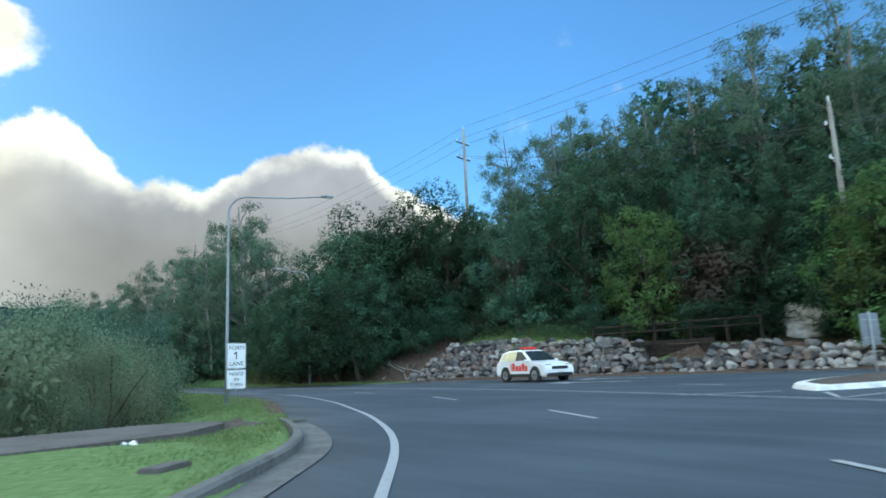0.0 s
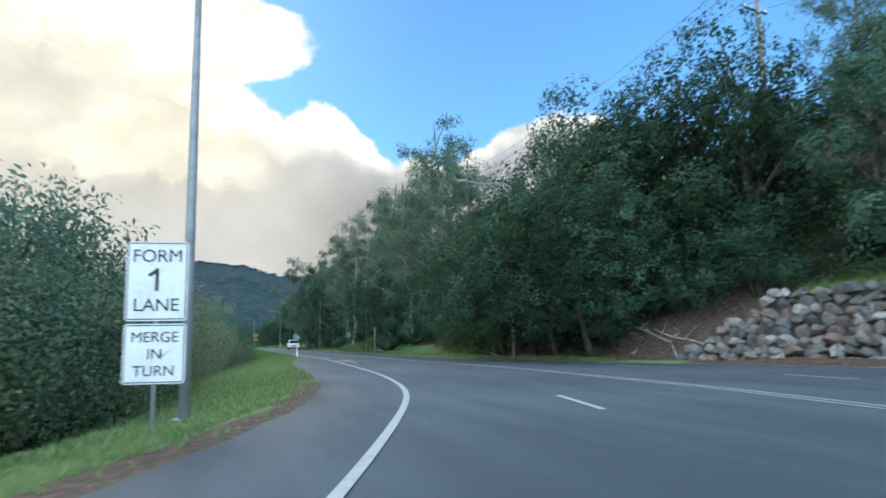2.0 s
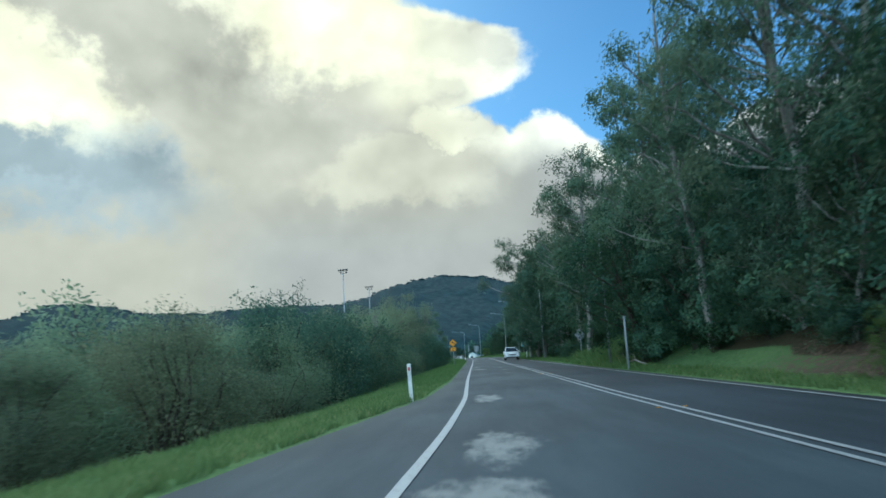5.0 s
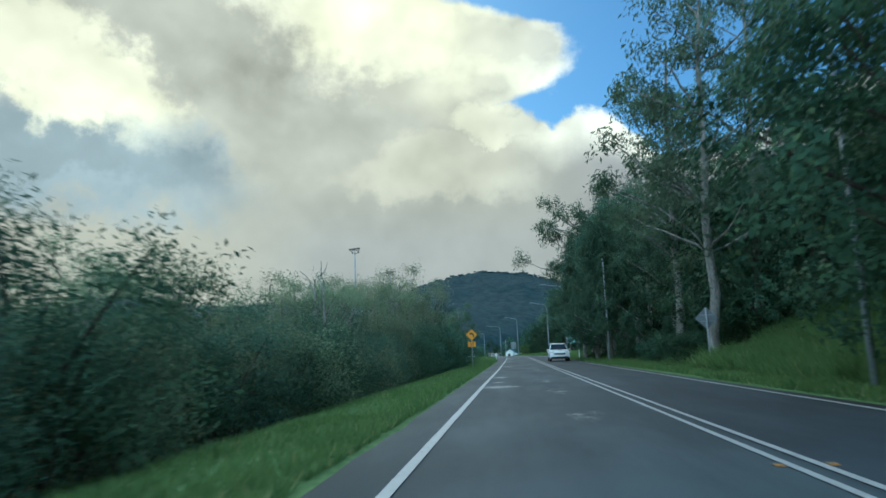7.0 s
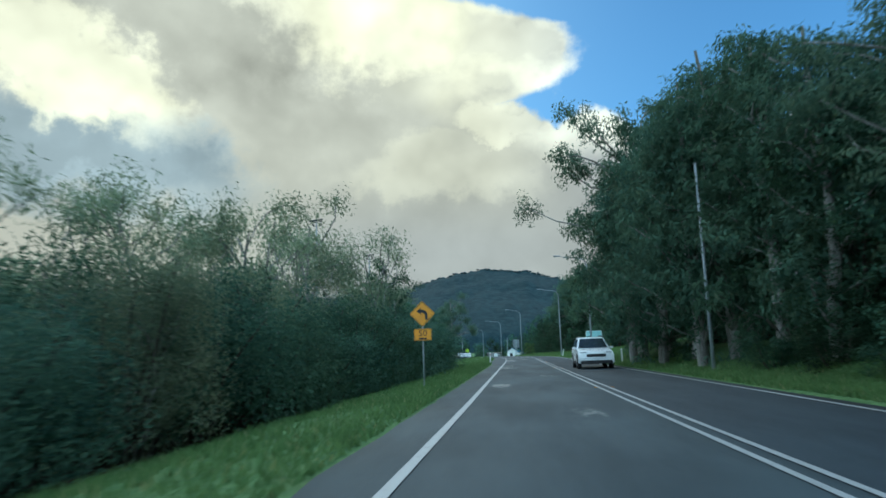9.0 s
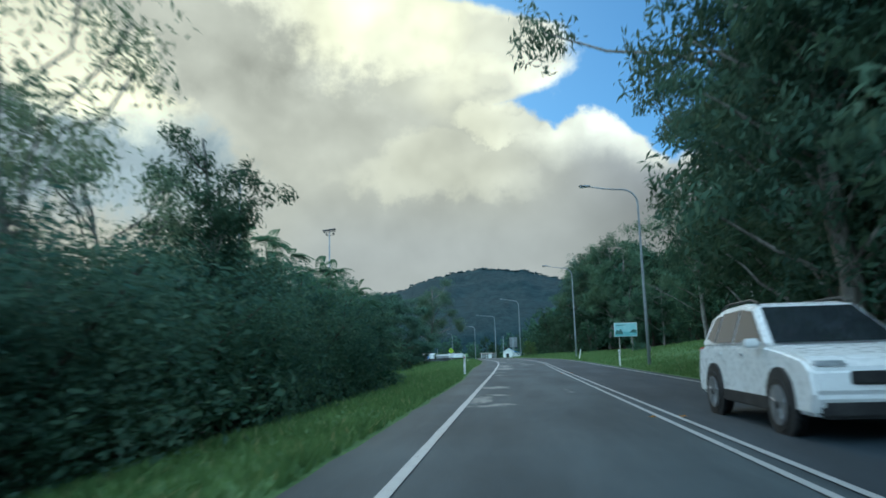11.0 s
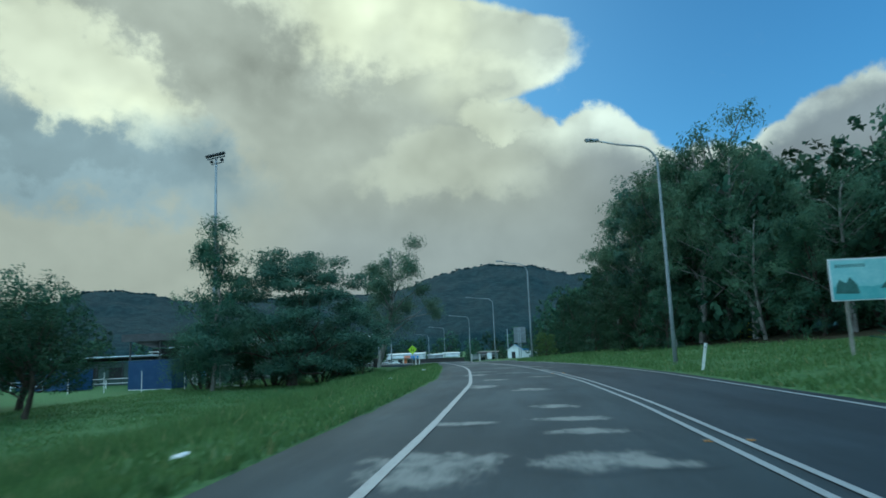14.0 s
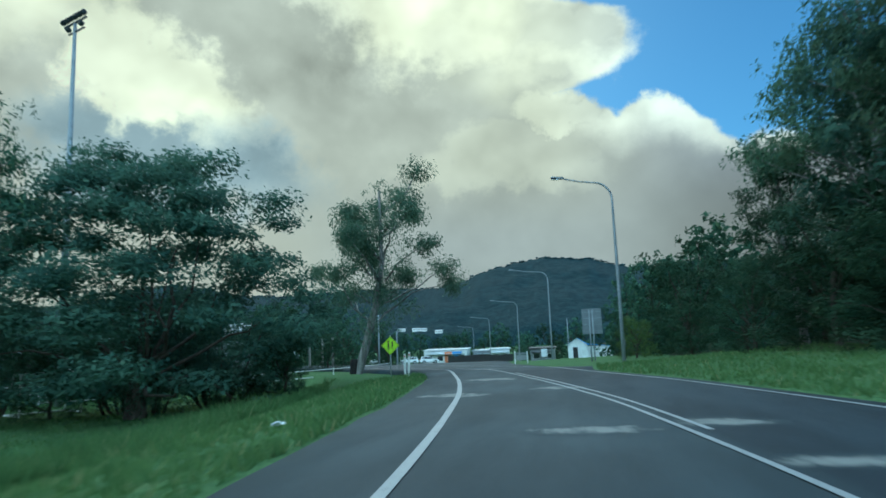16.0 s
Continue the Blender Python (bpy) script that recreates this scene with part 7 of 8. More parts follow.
for x, y in wall_pts[::3]:
    top = float(np.interp(y, [-20, 8, 14, 20, 27, 33, 38, 39.5, 41], [0.9, 1.0, 1.4, 1.8, 2.25, 2.6, 2.6, 1.3, 0.3])) - 0.12
    if 19.1 < y < 23.0:
        top = 0.85
    row = [bm.verts.new((x + 0.10, y, -0.1)), bm.verts.new((x + 0.10 + 0.28 * top, y, top)), bm.verts.new((x + 1.7, y, top + 0.02)), bm.verts.new((x + 1.7, y, -0.1))]
    if prev:
        for k in range(3):
            bm.faces.new((prev[k], prev[k + 1], row[k + 1], row[k]))
    prev = row
# earth colour kept dark, so the core also carries the gaps' shade
SOIL = weathered("packed_earth", (0.050, 0.041, 0.034), (0.105, 0.084, 0.068), 0.95, scale=3.0, bump=0.6)
part("earth_core", bm, SOIL, wall, "packed earth between the stones, toned dark for the gaps' shade")

# timber footbridge and rail on the wall
fb = thing("timber_rail", (0, 0, 0), "dark weathered timber rail and plank bridge above the wall", "railing")
zr = 2.5
a0, a1 = Vector((33.3, 26.6)), Vector((35.0, 17.0))


def along(k):
    return a0 + (a1 - a0) * k


for k in (0.0, 0.20, 0.40, 0.62, 0.82, 1.0):
    p = along(k)
    part("post", box_bm((0.16, 0.16, 1.5), (p.x, p.y, zr - 0.15), 0.015), TIMBER, fb)
for z in (zr + 0.50, zr + 0.12):
    p, q = along(0), along(1)
    part("rail", tubes_bm([([(p.x, p.y, z), ((p.x + q.x) / 2, (p.y + q.y) / 2, z - 0.02), (q.x, q.y, z)], [0.075, 0.07, 0.075])], 8), TIMBER, fb)
for k in np.linspace(0.36, 0.64, 12):
    p = along(k)
    part("plank", box_bm((1.8, 0.26, 0.06), (p.x + 0.2, p.y, 1.92), 0.008), TIMBER, fb)
part("fascia_board", box_bm((0.09, 4.9, 0.20), (float(lay(WALL, 21.0)) + 0.16, 21.0, 1.90), 0.012, Matrix.Rotation(radians(6), 4, "Z")), TIMBER, fb)
for k in range(4):
    z = 0.95 + k * 0.235
    part("retaining_board", box_bm((0.07, 4.0, 0.22), (float(lay(WALL, 21.0)) + 0.75, 21.0, z), 0.012, Matrix.Rotation(radians(6), 4, "Z")), TIMBER, fb)
for dx in (-0.6, 1.0):
    p, q = along(0.33), along(0.67)
    part("beam", tubes_bm([([(p.x + dx, p.y, 1.78), (q.x + dx, q.y, 1.78)], [0.13, 0.13])], 8), TIMBER, fb)

# pale rock face in the cutting
PALE = weathered("pale_rock", (0.46, 0.43, 0.37), (0.24, 0.20, 0.15), 0.9, scale=1.2, bump=0.6)


def rock_face(at, size, turn):
    bm = bmesh.new()
    bmesh.ops.create_icosphere(bm, subdivisions=4, radius=0.5)
    for v in bm.verts:
        d = v.co.normalized()
        ledge = abs(noise.noise(Vector((d.x * 1.3, d.y * 1.3, d.z * 3.4 + 5))))
        k = 0.72 + 0.45 * noise.noise(d * 1.4 + Vector((3, 1, 0))) + 0.34 * ledge + 0.10 * noise.noise(d * 6.0)
        v.co = d * 0.5 * k
    ob = part("rock_outcrop", bm, PALE)
    ob.matrix_world = pose(*at, 0, 0, turn) @ Matrix.Diagonal((*size, 1))
    return tagged(ob, "pale bare rock outcrop in the cutting", "rock")


rock_face((37.6, 15.7, 2.3), (3.4, 2.6, 2.8), 70)
for k, (x, y, s) in enumerate(((37.5, 14.0, 0.8), (36.8, 10.5, 0.6), (38.5, 8.0, 0.9), (36.4, 17.5, 0.6), (37.0, 5.5, 0.7))):
    ob = new("loose_rock", stones[k % 9])
    ob.matrix_world = pose(x, y, float(land(x, y)) + 0.2 * s, 10 * k, 8, 40 * k) @ Matrix.Diagonal((s, s * 0.8, s * 0.7, 1))
    tagged(ob, "loose grey boulder behind the stone wall", "rock", "loose rocks")

# fallen branches on the dirt bank
rg = np.random.default_rng(5)
for k, (x, y, ln, az) in enumerate(((29.6, 41.5, 2.6, 60), (30.2, 42.6, 2.2, 100), (29.2, 44.0, 1.8, 30), (30.6, 41.0, 1.9, 140), (27.6, 55.5, 2.4, 85), (27.3, 84.5, 2.6, 100), (27.7, 61.0, 1.6, 60))):
    z = float(land(x, y))
    d = Vector((math.cos(radians(az)), math.sin(radians(az)), 0.35 if k < 4 else 0.02))
    p = Vector((x, y, z + 0.05))
    main = crooked(rg, tuple(p), tuple(p + d * ln), 0.06, 6)
    items = [(main, list(np.linspace(0.05, 0.015, 6)))]
    for j in (2, 3, 4):
        q = Vector(main[j])
        e = q + Vector((rg.normal() * 0.5, rg.normal() * 0.5, 0.3 + 0.3 * rg.random()))
        items.append((crooked(rg, tuple(q), tuple(e), 0.04, 4), list(np.linspace(0.022, 0.006, 4))))
    tagged(part("fallen_branch", tubes_bm(items, 5), POLE_WOOD), "dry pale fallen branch on the dirt bank", "branch", "fallen branches")


# ---- kerb, channel and traffic island ----
def kerb_run(name, pts, w, h, mat, label, z0=-0.06):
    p = np.array(pts, float)
    inn = off(p, -w)
    bm = bmesh.new()
    prev = None
    for (x, y), (u, v) in zip(p, inn):
        row = [bm.verts.new((x, y, z0)), bm.verts.new((x, y, h * 0.75)), bm.verts.new((x + (u - x) * 0.25, y + (v - y) * 0.25, h)), bm.verts.new((u, v, h)), bm.verts.new((u, v, z0))]
        if prev:
            for k in range(4):
                bm.faces.new((prev[k], prev[k + 1], row[k + 1], row[k]))
        else:
            bm.faces.new(row[::-1])
        prev = row
    bm.faces.new(prev)
    bmesh.ops.recalc_face_normals(bm, faces=bm.faces[:])
    ob = part(name, bm, mat)
    return tagged(ob, label, "kerb", kind="structure")


kerb_path = eased([(-3.7, -0.6), (-0.2, 3.3), (2.2, 6.2), (4.3, 8.7), (5.05, 9.9), (5.7, 11.2), (6.35, 12.8), (6.82, 14.2)], 0.3, 6)
kerb_run("kerb", kerb_path, 0.16, 0.15, STAINED, "grey concrete kerb ending at the grass")
ch = off(kerb_path, 0.46)
bm = bmesh.new()
prev = None
for (x, y), (u, v) in zip(kerb_path, ch):
    row = [bm.verts.new((x, y, 0.012)), bm.verts.new((u, v, 0.012))]
    if prev:
        bm.faces.new((prev[0], prev[1], row[1], row[0]))
    prev = row
ke = tagged(part("kerb_end", box_bm((0.72, 0.20, 0.20), (0, 0, -0.03), 0.03), STAINED), "broken concrete end of the kerb and gutter", "kerb", kind="structure")
ke.matrix_world = pose(7.06, 14.42, 0.0, 0, 0, 12)
tagged(part("gutter", bm, STAINED), "stained concrete gutter channel beside the kerb", "gutter", kind="structure")

outline = eased([(19.0, 8.0), (19.9, 9.2), (21.6, 9.5), (25.0, 8.6), (29.0, 6.6), (28.0, 3.6), (23.0, 4.9), (19.9, 6.9), (19.0, 8.0)], 0.4, 4)[:-1]
cxm, cym = outline.mean(0)
ti = thing("traffic_island", (0, 0, 0), "brown traffic island with a white-painted kerb nose", "traffic island", kind="structure")
rim, top_ = bmesh.new(), bmesh.new()
rings = []
for k, (sx_, dz) in enumerate(((0.0, 0.0), (0.015, 0.13), (0.08, 0.15))):
    rings.append([rim.verts.new((x + (cxm - x) * sx_, y + (cym - y) * sx_ * 1.6, float(road_z(x, y)) + dz)) for x, y in outline])
n = len(outline)
for a, b in zip(rings[:-1], rings[1:]):
    for k in range(n):
        rim.faces.new((a[k], a[(k + 1) % n], b[(k + 1) % n], b[k]))
part("kerb_rim", rim, POST_WHITE, ti, "white-painted kerb")
top_.faces.new([top_.verts.new((x + (cxm - x) * 0.075, y + (cym - y) * 0.12, float(road_z(x, y)) + 0.149)) for x, y in outline])
bmesh.ops.triangulate(top_, faces=top_.faces[:])
part("infill", top_, SOIL, ti, "brown infill")
for pts in ([(19.0, 8.9), (17.6, 11.2)], [(18.6, 7.6), (16.9, 6.6), (19.6, 5.6)]):
    stripe("island_marking", dense(pts, 0.6), 0.14, "white painted outline round the traffic island", 0.008)

# slabs and litter in the grass by the kerb
PATHWAY = weathered("grey_brown_concrete", (0.105, 0.092, 0.086), (0.06, 0.052, 0.048), 0.92, scale=1.1, bump=0.4)
fp = bmesh.new()
ring_ = [(5.08, 13.75), (4.96, 13.0), (3.7, 11.5), (1.8, 10.95), (-4.0, 10.0), (-9.0, 9.2), (-9.2, 12.4), (-3.0, 13.8), (1.95, 14.15), (3.84, 14.4)]
f = fp.faces.new([fp.verts.new((x, y, 0.235)) for x, y in ring_])
ex = bmesh.ops.extrude_face_region(fp, geom=[f])
bmesh.ops.translate(fp, vec=(0, 0, -0.3), verts=[g for g in ex["geom"] if isinstance(g, bmesh.types.BMVert)])
bmesh.ops.recalc_face_normals(fp, faces=fp.faces[:])
bmesh.ops.triangulate(fp, faces=[g for g in fp.faces if len(g.verts) > 4])
tagged(part("footpath", fp, PATHWAY), "worn grey-brown concrete footpath ending in the grass", "footpath", kind="structure")
hm = bmesh.new()
bmesh.ops.create_grid(hm, x_segments=16, y_segments=10, size=1.0)
for v in hm.verts:
    r = min(1.0, math.hypot(v.co.x, v.co.y))
    v.co = Vector((v.co.x * 1.0, v.co.y * 0.5, 0.17 * (1 - r * r) * (1 + noise.noise(v.co * 4)) - 0.03))
hp = tagged(part("dirt_heap", hm, SOIL, smooth_faces=True), "low heap of reddish dirt and dead leaves", "dirt heap")
hp.matrix_world = pose(5.6, 14.2, float(land(5.6, 14.2)) + 0.02, 0, 0, -35)
ob = tagged(part("concrete_slab", box_bm((0.62, 0.26, 0.12), (0, 0, -0.03), 0.015), PATHWAY), "small weathered concrete slab set in the grass", "slab")
ob.matrix_world = pose(2.3, 7.7, float(land(2.3, 7.7)) + 0.04, 0, 0, 40)
for x, y in ((-0.7, 8.8), (2.5, 10.0), (16.0, 182.5), (13.8, 206.0), (14.2, 214.0)):
    sc = bmesh.new()
    bmesh.ops.create_grid(sc, x_segments=4, y_segments=3, size=0.5)
    for v in sc.verts:
        v.co = Vector((v.co.x * 0.2, v.co.y * 0.14, 0.05 + 0.07 * noise.noise(v.co * 3 + Vector((x, y, 0)))))
    ob = tagged(part("litter", sc, SIGN_WHITE), "crumpled white scrap of litter on the grass", "litter", "litter")
    sol = ob.modifiers.new("thick", "SOLIDIFY")
    sol.thickness = 0.006
    ob.matrix_world = pose(x, y, float(land(x, y)) + 0.06, 0, 0, x * 40)


# ---- vehicles ----
def slab_from_profile(profile, half, top_half=None, z_lo=0.0, z_hi=1.0, bevel=0.04):
    """A side outline (x, z) pulled across the width, narrowing towards the top."""
    bm = bmesh.new()
    rows = []
    for s in (-1, 1):
        row = []
        for x, z in profile:
            k = min(1, max(0, (z - z_lo) / max(1e-3, z_hi - z_lo)))
            h = half if top_half is None else half + (top_half - half) * k
            row.append(bm.verts.new((x, s * h, z)))
        rows.append(row)
    n = len(profile)
    bm.faces.new(rows[0])
    bm.faces.new(rows[1][::-1])
    for k in range(n):
        bm.faces.new((rows[0][(k + 1) % n], rows[0][k], rows[1][k], rows[1][(k + 1) % n]))
    bmesh.ops.recalc_face_normals(bm, faces=bm.faces[:])
    if bevel:
        bmesh.ops.bevel(bm, geom=bm.edges[:], offset=bevel, segments=2, affect="EDGES", clamp_overlap=True)
    return bm


def disc_y(r, w, at, seg=20):
    bm = bmesh.new()
    bmesh.ops.create_cone(bm, cap_ends=True, segments=seg, radius1=r, radius2=r, depth=w, matrix=Matrix.Translation(at) @ Matrix.Rotation(radians(90), 4, "X"))
    return bm


def side_pane(pts, y, mat, parent, name="window"):
    bm = bmesh.new()
    lo = [bm.verts.new((x, y(z), z)) for x, z in pts]
    bm.faces.new(lo)
    ex = bmesh.ops.extrude_face_region(bm, geom=bm.faces[:])
    sgn = 1 if y(1) > 0 else -1
    bmesh.ops.translate(bm, vec=(0, sgn * 0.012, 0), verts=[g for g in ex["geom"] if isinstance(g, bmesh.types.BMVert)])
    bmesh.ops.recalc_face_normals(bm, faces=bm.faces[:])
    return part(name, bm, mat, parent)


def wheels(ob, xs, half, r):
    for x in xs:
        for s in (-1, 1):
            arch = part("wheel_arch", disc_y(r + 0.09, 0.06, (x, s * (half - 0.012), r + 0.02)), DARK_TRIM, ob, "dark wheel arch")
            w = disc_y(r, 0.22, (x, s * (half - 0.075), r))
            bmesh.ops.bevel(w, geom=[e for e in w.edges if e.calc_length() < r], offset=0.03, segments=2, affect="EDGES")
            wh = part("wheel", w, RUBBER, ob, "black tyre")
            part("rim", disc_y(r * 0.70, 0.02, (x, s * (half + 0.038), r), 16), RIM, wh, "alloy rim")
            part("hub", disc_y(r * 0.16, 0.025, (x, s * (half + 0.045), r), 10), DARK_TRIM, wh)
            for k in range(5):
                sp_ = box_bm((r * 0.10, 0.012, r * 0.5), (0, 0, r * 0.36), 0, None)
                bmesh.ops.rotate(sp_, matrix=Matrix.Rotation(radians(72 * k), 3, "Y"), verts=sp_.verts)
                bmesh.ops.translate(sp_, vec=(x, s * (half + 0.050), r), verts=sp_.verts)
                part("spoke", sp_, RIM, wh)


CREAM = weathered("cream_window_film", (0.66, 0.58, 0.30), (0.52, 0.46, 0.26), 0.35, bump=0.0)


def suv(at, turn, label, taxi=False):
    ob = thing("car", at, label, "car", "vehicles", turn)
    half = 0.92
    low = [(-2.18, 0.30), (-2.29, 0.55), (-2.25, 0.98), (-2.15, 1.08), (0.80, 1.08), (1.30, 1.03), (1.98, 0.93), (2.22, 0.80), (2.29, 0.52), (2.20, 0.28)]
    part("body", slab_from_profile(low, half, 0.88, 0.5, 1.1, 0.05), WHITE_CAR, ob, smooth_faces=False)
    hi = [(-2.12, 1.06), (-1.86, 1.55), (-1.45, 1.66), (-0.4, 1.69), (0.10, 1.62), (0.95, 1.06)]
    part("cabin", slab_from_profile(hi, 0.87, 0.66, 1.06, 1.69, 0.04), WHITE_CAR, ob)

    def yy(s):
        return lambda z: s * (0.875 - (z - 1.06) / 0.63 * 0.21)
    for s in (-1, 1):
        side_pane([(0.72, 1.12), (0.02, 1.56), (-0.42, 1.60), (-0.42, 1.12)], yy(s), GLASS, ob)
        side_pane([(-0.50, 1.12), (-0.50, 1.60), (-1.25, 1.58), (-1.32, 1.12)], yy(s), CREAM if taxi else GLASS, ob)
        side_pane([(-1.40, 1.12), (-1.34, 1.55), (-1.62, 1.52), (-1.86, 1.20)], yy(s), CREAM if taxi else GLASS, ob)
        part("sill", box_bm((2.1, 0.05, 0.19), (0, s * 0.905, 0.35), 0.02), DARK_TRIM, ob, "dark sill")
        m = box_bm((0.16, 0.2, 0.13), (0.72, s * 1.0, 1.10), 0.03)
        part("mirror", m, WHITE_CAR, ob)
        part("headlight", box_bm((0.34, 0.36, 0.09), (2.02, s * 0.66, 0.845), 0.03), HEADLAMP, ob, "clear headlight")
        part("tail_light", box_bm((0.12, 0.26, 0.22), (-2.22, s * 0.74, 0.95), 0.02), RED, ob, "red tail light")
        for x in (0.15, -0.85):
            part("door_handle", box_bm((0.18, 0.03, 0.03), (x - 0.2, s * 0.905, 0.96), 0.008), WHITE_CAR, ob)
        if taxi:
            for k, (x, w, h) in enumerate(((-0.78, 0.09, 0.42), (-0.55, 0.24, 0.42), (-0.25, 0.22, 0.28), (0.04, 0.22, 0.28), (0.33, 0.22, 0.40), (0.60, 0.20, 0.28))):
                part("livery", box_bm((w, 0.012, h), (x, s * 0.918, 0.70 + (h - 0.26) / 2), 0.004), RED_VINYL, ob, "red livery shape")
    for pts, nm in (([(0.90, 1.10), (0.12, 1.60)], "windscreen"), ([(-2.11, 1.12), (-1.90, 1.52)], "rear_window")):
        (x0, z0), (x1, z1) = pts
        bm = bmesh.new()
        o = 0.022 if nm == "windscreen" else -0.03
        vs = [bm.verts.new(q) for q in ((x0 + o, -0.78, z0), (x0 + o, 0.78, z0), (x1 + o, 0.62, z1), (x1 + o, -0.62, z1))]
        bm.faces.new(vs)
        ex = bmesh.ops.extrude_face_region(bm, geom=bm.faces[:])
        bmesh.ops.translate(bm, vec=(o * 0.5, 0, 0.005), verts=[g for g in ex["geom"] if isinstance(g, bmesh.types.BMVert)])
        bmesh.ops.recalc_face_normals(bm, faces=bm.faces[:])
        part(nm, bm, GLASS, ob)
    part("grille", box_bm((0.05, 1.0, 0.15), (2.265, 0, 0.70), 0.015), DARK_TRIM, ob, "black grille")
    part("lower_grille", box_bm((0.16, 1.66, 0.22), (2.20, 0, 0.37), 0.04), DARK_TRIM, ob, "black lower bumper")
    part("rear_bumper", box_bm((0.14, 1.66, 0.26), (-2.18, 0, 0.42), 0.04), DARK_TRIM, ob, "black rear bumper")
    part("number_plate", box_bm((0.015, 0.36, 0.11), (2.318, 0, 0.52), 0.003), SIGN_WHITE, ob, "blank pale number plate")
    for s in (-1, 1):
        part("roof_rail", tubes_bm([([(-1.6, s * 0.62, 1.66), (-1.3, s * 0.62, 1.73), (-0.2, s * 0.62, 1.73), (0.05, s * 0.62, 1.66)], [0.018] * 4)], 6), DARK_TRIM, ob)
    wheels(ob, (-1.34, 1.35), half, 0.35)
    if taxi:
        part("roof_sign", box_bm((0.22, 0.95, 0.12), (-0.35, 0, 1.77), 0.03), RED_VINYL, ob, "red roof light")
        part("panel_tint", box_bm((0.5, 0.012, 0.2), (-1.55, 0.80, 1.13), 0.003), SIGN_AMBER, ob, "yellow rear panel")
    return ob


suv((26.7, 25.6, float(road_z(26.7, 25.6))), -100, "white taxi wagon with red livery and roof light", True)
suv((23.85, 142.0, 0.0), -90, "white oncoming station wagon with headlights")


def pickup(at, turn, label):
    ob = thing("pickup_truck", at, label, "truck", "vehicles", turn)
    half = 0.9
    low = [(-0.35, 0.42), (-0.35, 1.05), (0.95, 1.05), (1.9, 0.98), (2.25, 0.85), (2.30, 0.5), (2.2, 0.38)]
    part("body", slab_from_profile(low, half, 0.87, 0.5, 1.05, 0.05), WHITE_CAR, ob)
    cab = [(-0.35, 1.03), (-0.30, 1.72), (0.15, 1.76), (0.45, 1.70), (1.0, 1.03)]
    part("cabin", slab_from_profile(cab, 0.86, 0.7, 1.03, 1.76, 0.04), WHITE_CAR, ob)
    part("rear_window", box_bm((0.02, 1.2, 0.42), (-0.352, 0, 1.42), 0.005), GLASS, ob)
    for s in (-1, 1):
        side_pane([(0.85, 1.10), (0.42, 1.64), (-0.2, 1.66), (-0.22, 1.10)], lambda z, s=s: s * (0.865 - (z - 1.03) / 0.73 * 0.16), GLASS, ob)
        part("tray_side", box_bm((2.1, 0.04, 0.42), (-1.45, s * 0.93, 1.03), 0.008), GALV, ob, "silver tray side")
        part("tail_light", box_bm((0.03, 0.28, 0.12), (-2.5, s * 0.7, 0.62), 0.006), RED, ob, "red tail light")
    part("tray_floor", box_bm((2.1, 1.86, 0.06), (-1.45, 0, 0.82), 0.008), GALV, ob)
    part("tailgate", box_bm((0.04, 1.82, 0.42), (-2.5, 0, 1.03), 0.008), GALV, ob, "silver tailgate")
    part("chassis", box_bm((4.2, 0.7, 0.22), (-0.2, 0, 0.58), 0.02), DARK_TRIM, ob)
    part("number_plate", box_bm((0.015, 0.36, 0.11), (-2.515, 0, 0.66), 0.003), SIGN_WHITE, ob, "blank pale number plate")
    wheels(ob, (-1.45, 1.45), half - 0.02, 0.36)
    return ob


pickup((-9.6, 266.8, float(road_z(-9.6, 266.8))), 120, "silver-tray pickup truck driving away round the bend")


# ---- playing field ----
BLUE = weathered("blue_steel", (0.020, 0.055, 0.140), (0.035, 0.075, 0.16), 0.6, 0.1, scale=1.5)
ROOF_DARK = weathered("dark_roof_sheet", (0.040, 0.042, 0.046), (0.075, 0.075, 0.078), 0.6, 0.2, scale=1.0)
ROOF_PALE = weathered("pale_roof_sheet", (0.46, 0.52, 0.57), (0.34, 0.37, 0.40), 0.45, 0.2, scale=0.8)
WALL_GREY = weathered("grey_cladding", (0.30, 0.31, 0.31), (0.20, 0.205, 0.20), 0.8, scale=0.7)
WALL_GREEN = weathered("green_cladding", (0.055, 0.085, 0.075), (0.09, 0.12, 0.105), 0.8, scale=0.7)
WALL_WHITE = weathered("white_cladding", (0.74, 0.75, 0.74), (0.56, 0.56, 0.54), 0.7, scale=0.5)
WALL_DARK = weathered("near_black_panel", (0.020, 0.021, 0.022), (0.035, 0.035, 0.035), 0.8, scale=0.7)
ORANGE = weathered("orange_paint", (0.66, 0.20, 0.075), (0.52, 0.17, 0.07), 0.7, scale=0.5)
SKYBLUE = weathered("blue_paint", (0.08, 0.26, 0.62), (0.10, 0.24, 0.50), 0.7, scale=0.5)

fz = float(land(-13, 232))
ct = thing("shipping_container", (-12.9, 233.2, fz), "dark blue corrugated steel container on the field", "container", turn=-3)
part("body", box_bm((4.3, 2.4, 2.5), (0, 0, 1.30), 0.02), BLUE, ct)
for k in range(22):
    part("rib", box_bm((0.09, 0.04, 2.25), (-2.05 + k * 0.195, -1.215, 1.30), 0.01), BLUE, ct)
part("roof_edge", box_bm((4.4, 2.5, 0.10), (0, 0, 2.58), 0.015), BLUE, ct)
part("skid", box_bm((4.2, 0.2, 0.12), (0, -1.1, 0.02), 0.01), POST_WHITE, ct, "pale timber skid")
part("skid", box_bm((4.2, 0.2, 0.12), (0, 1.1, 0.02), 0.01), POST_WHITE, ct, "pale timber skid")
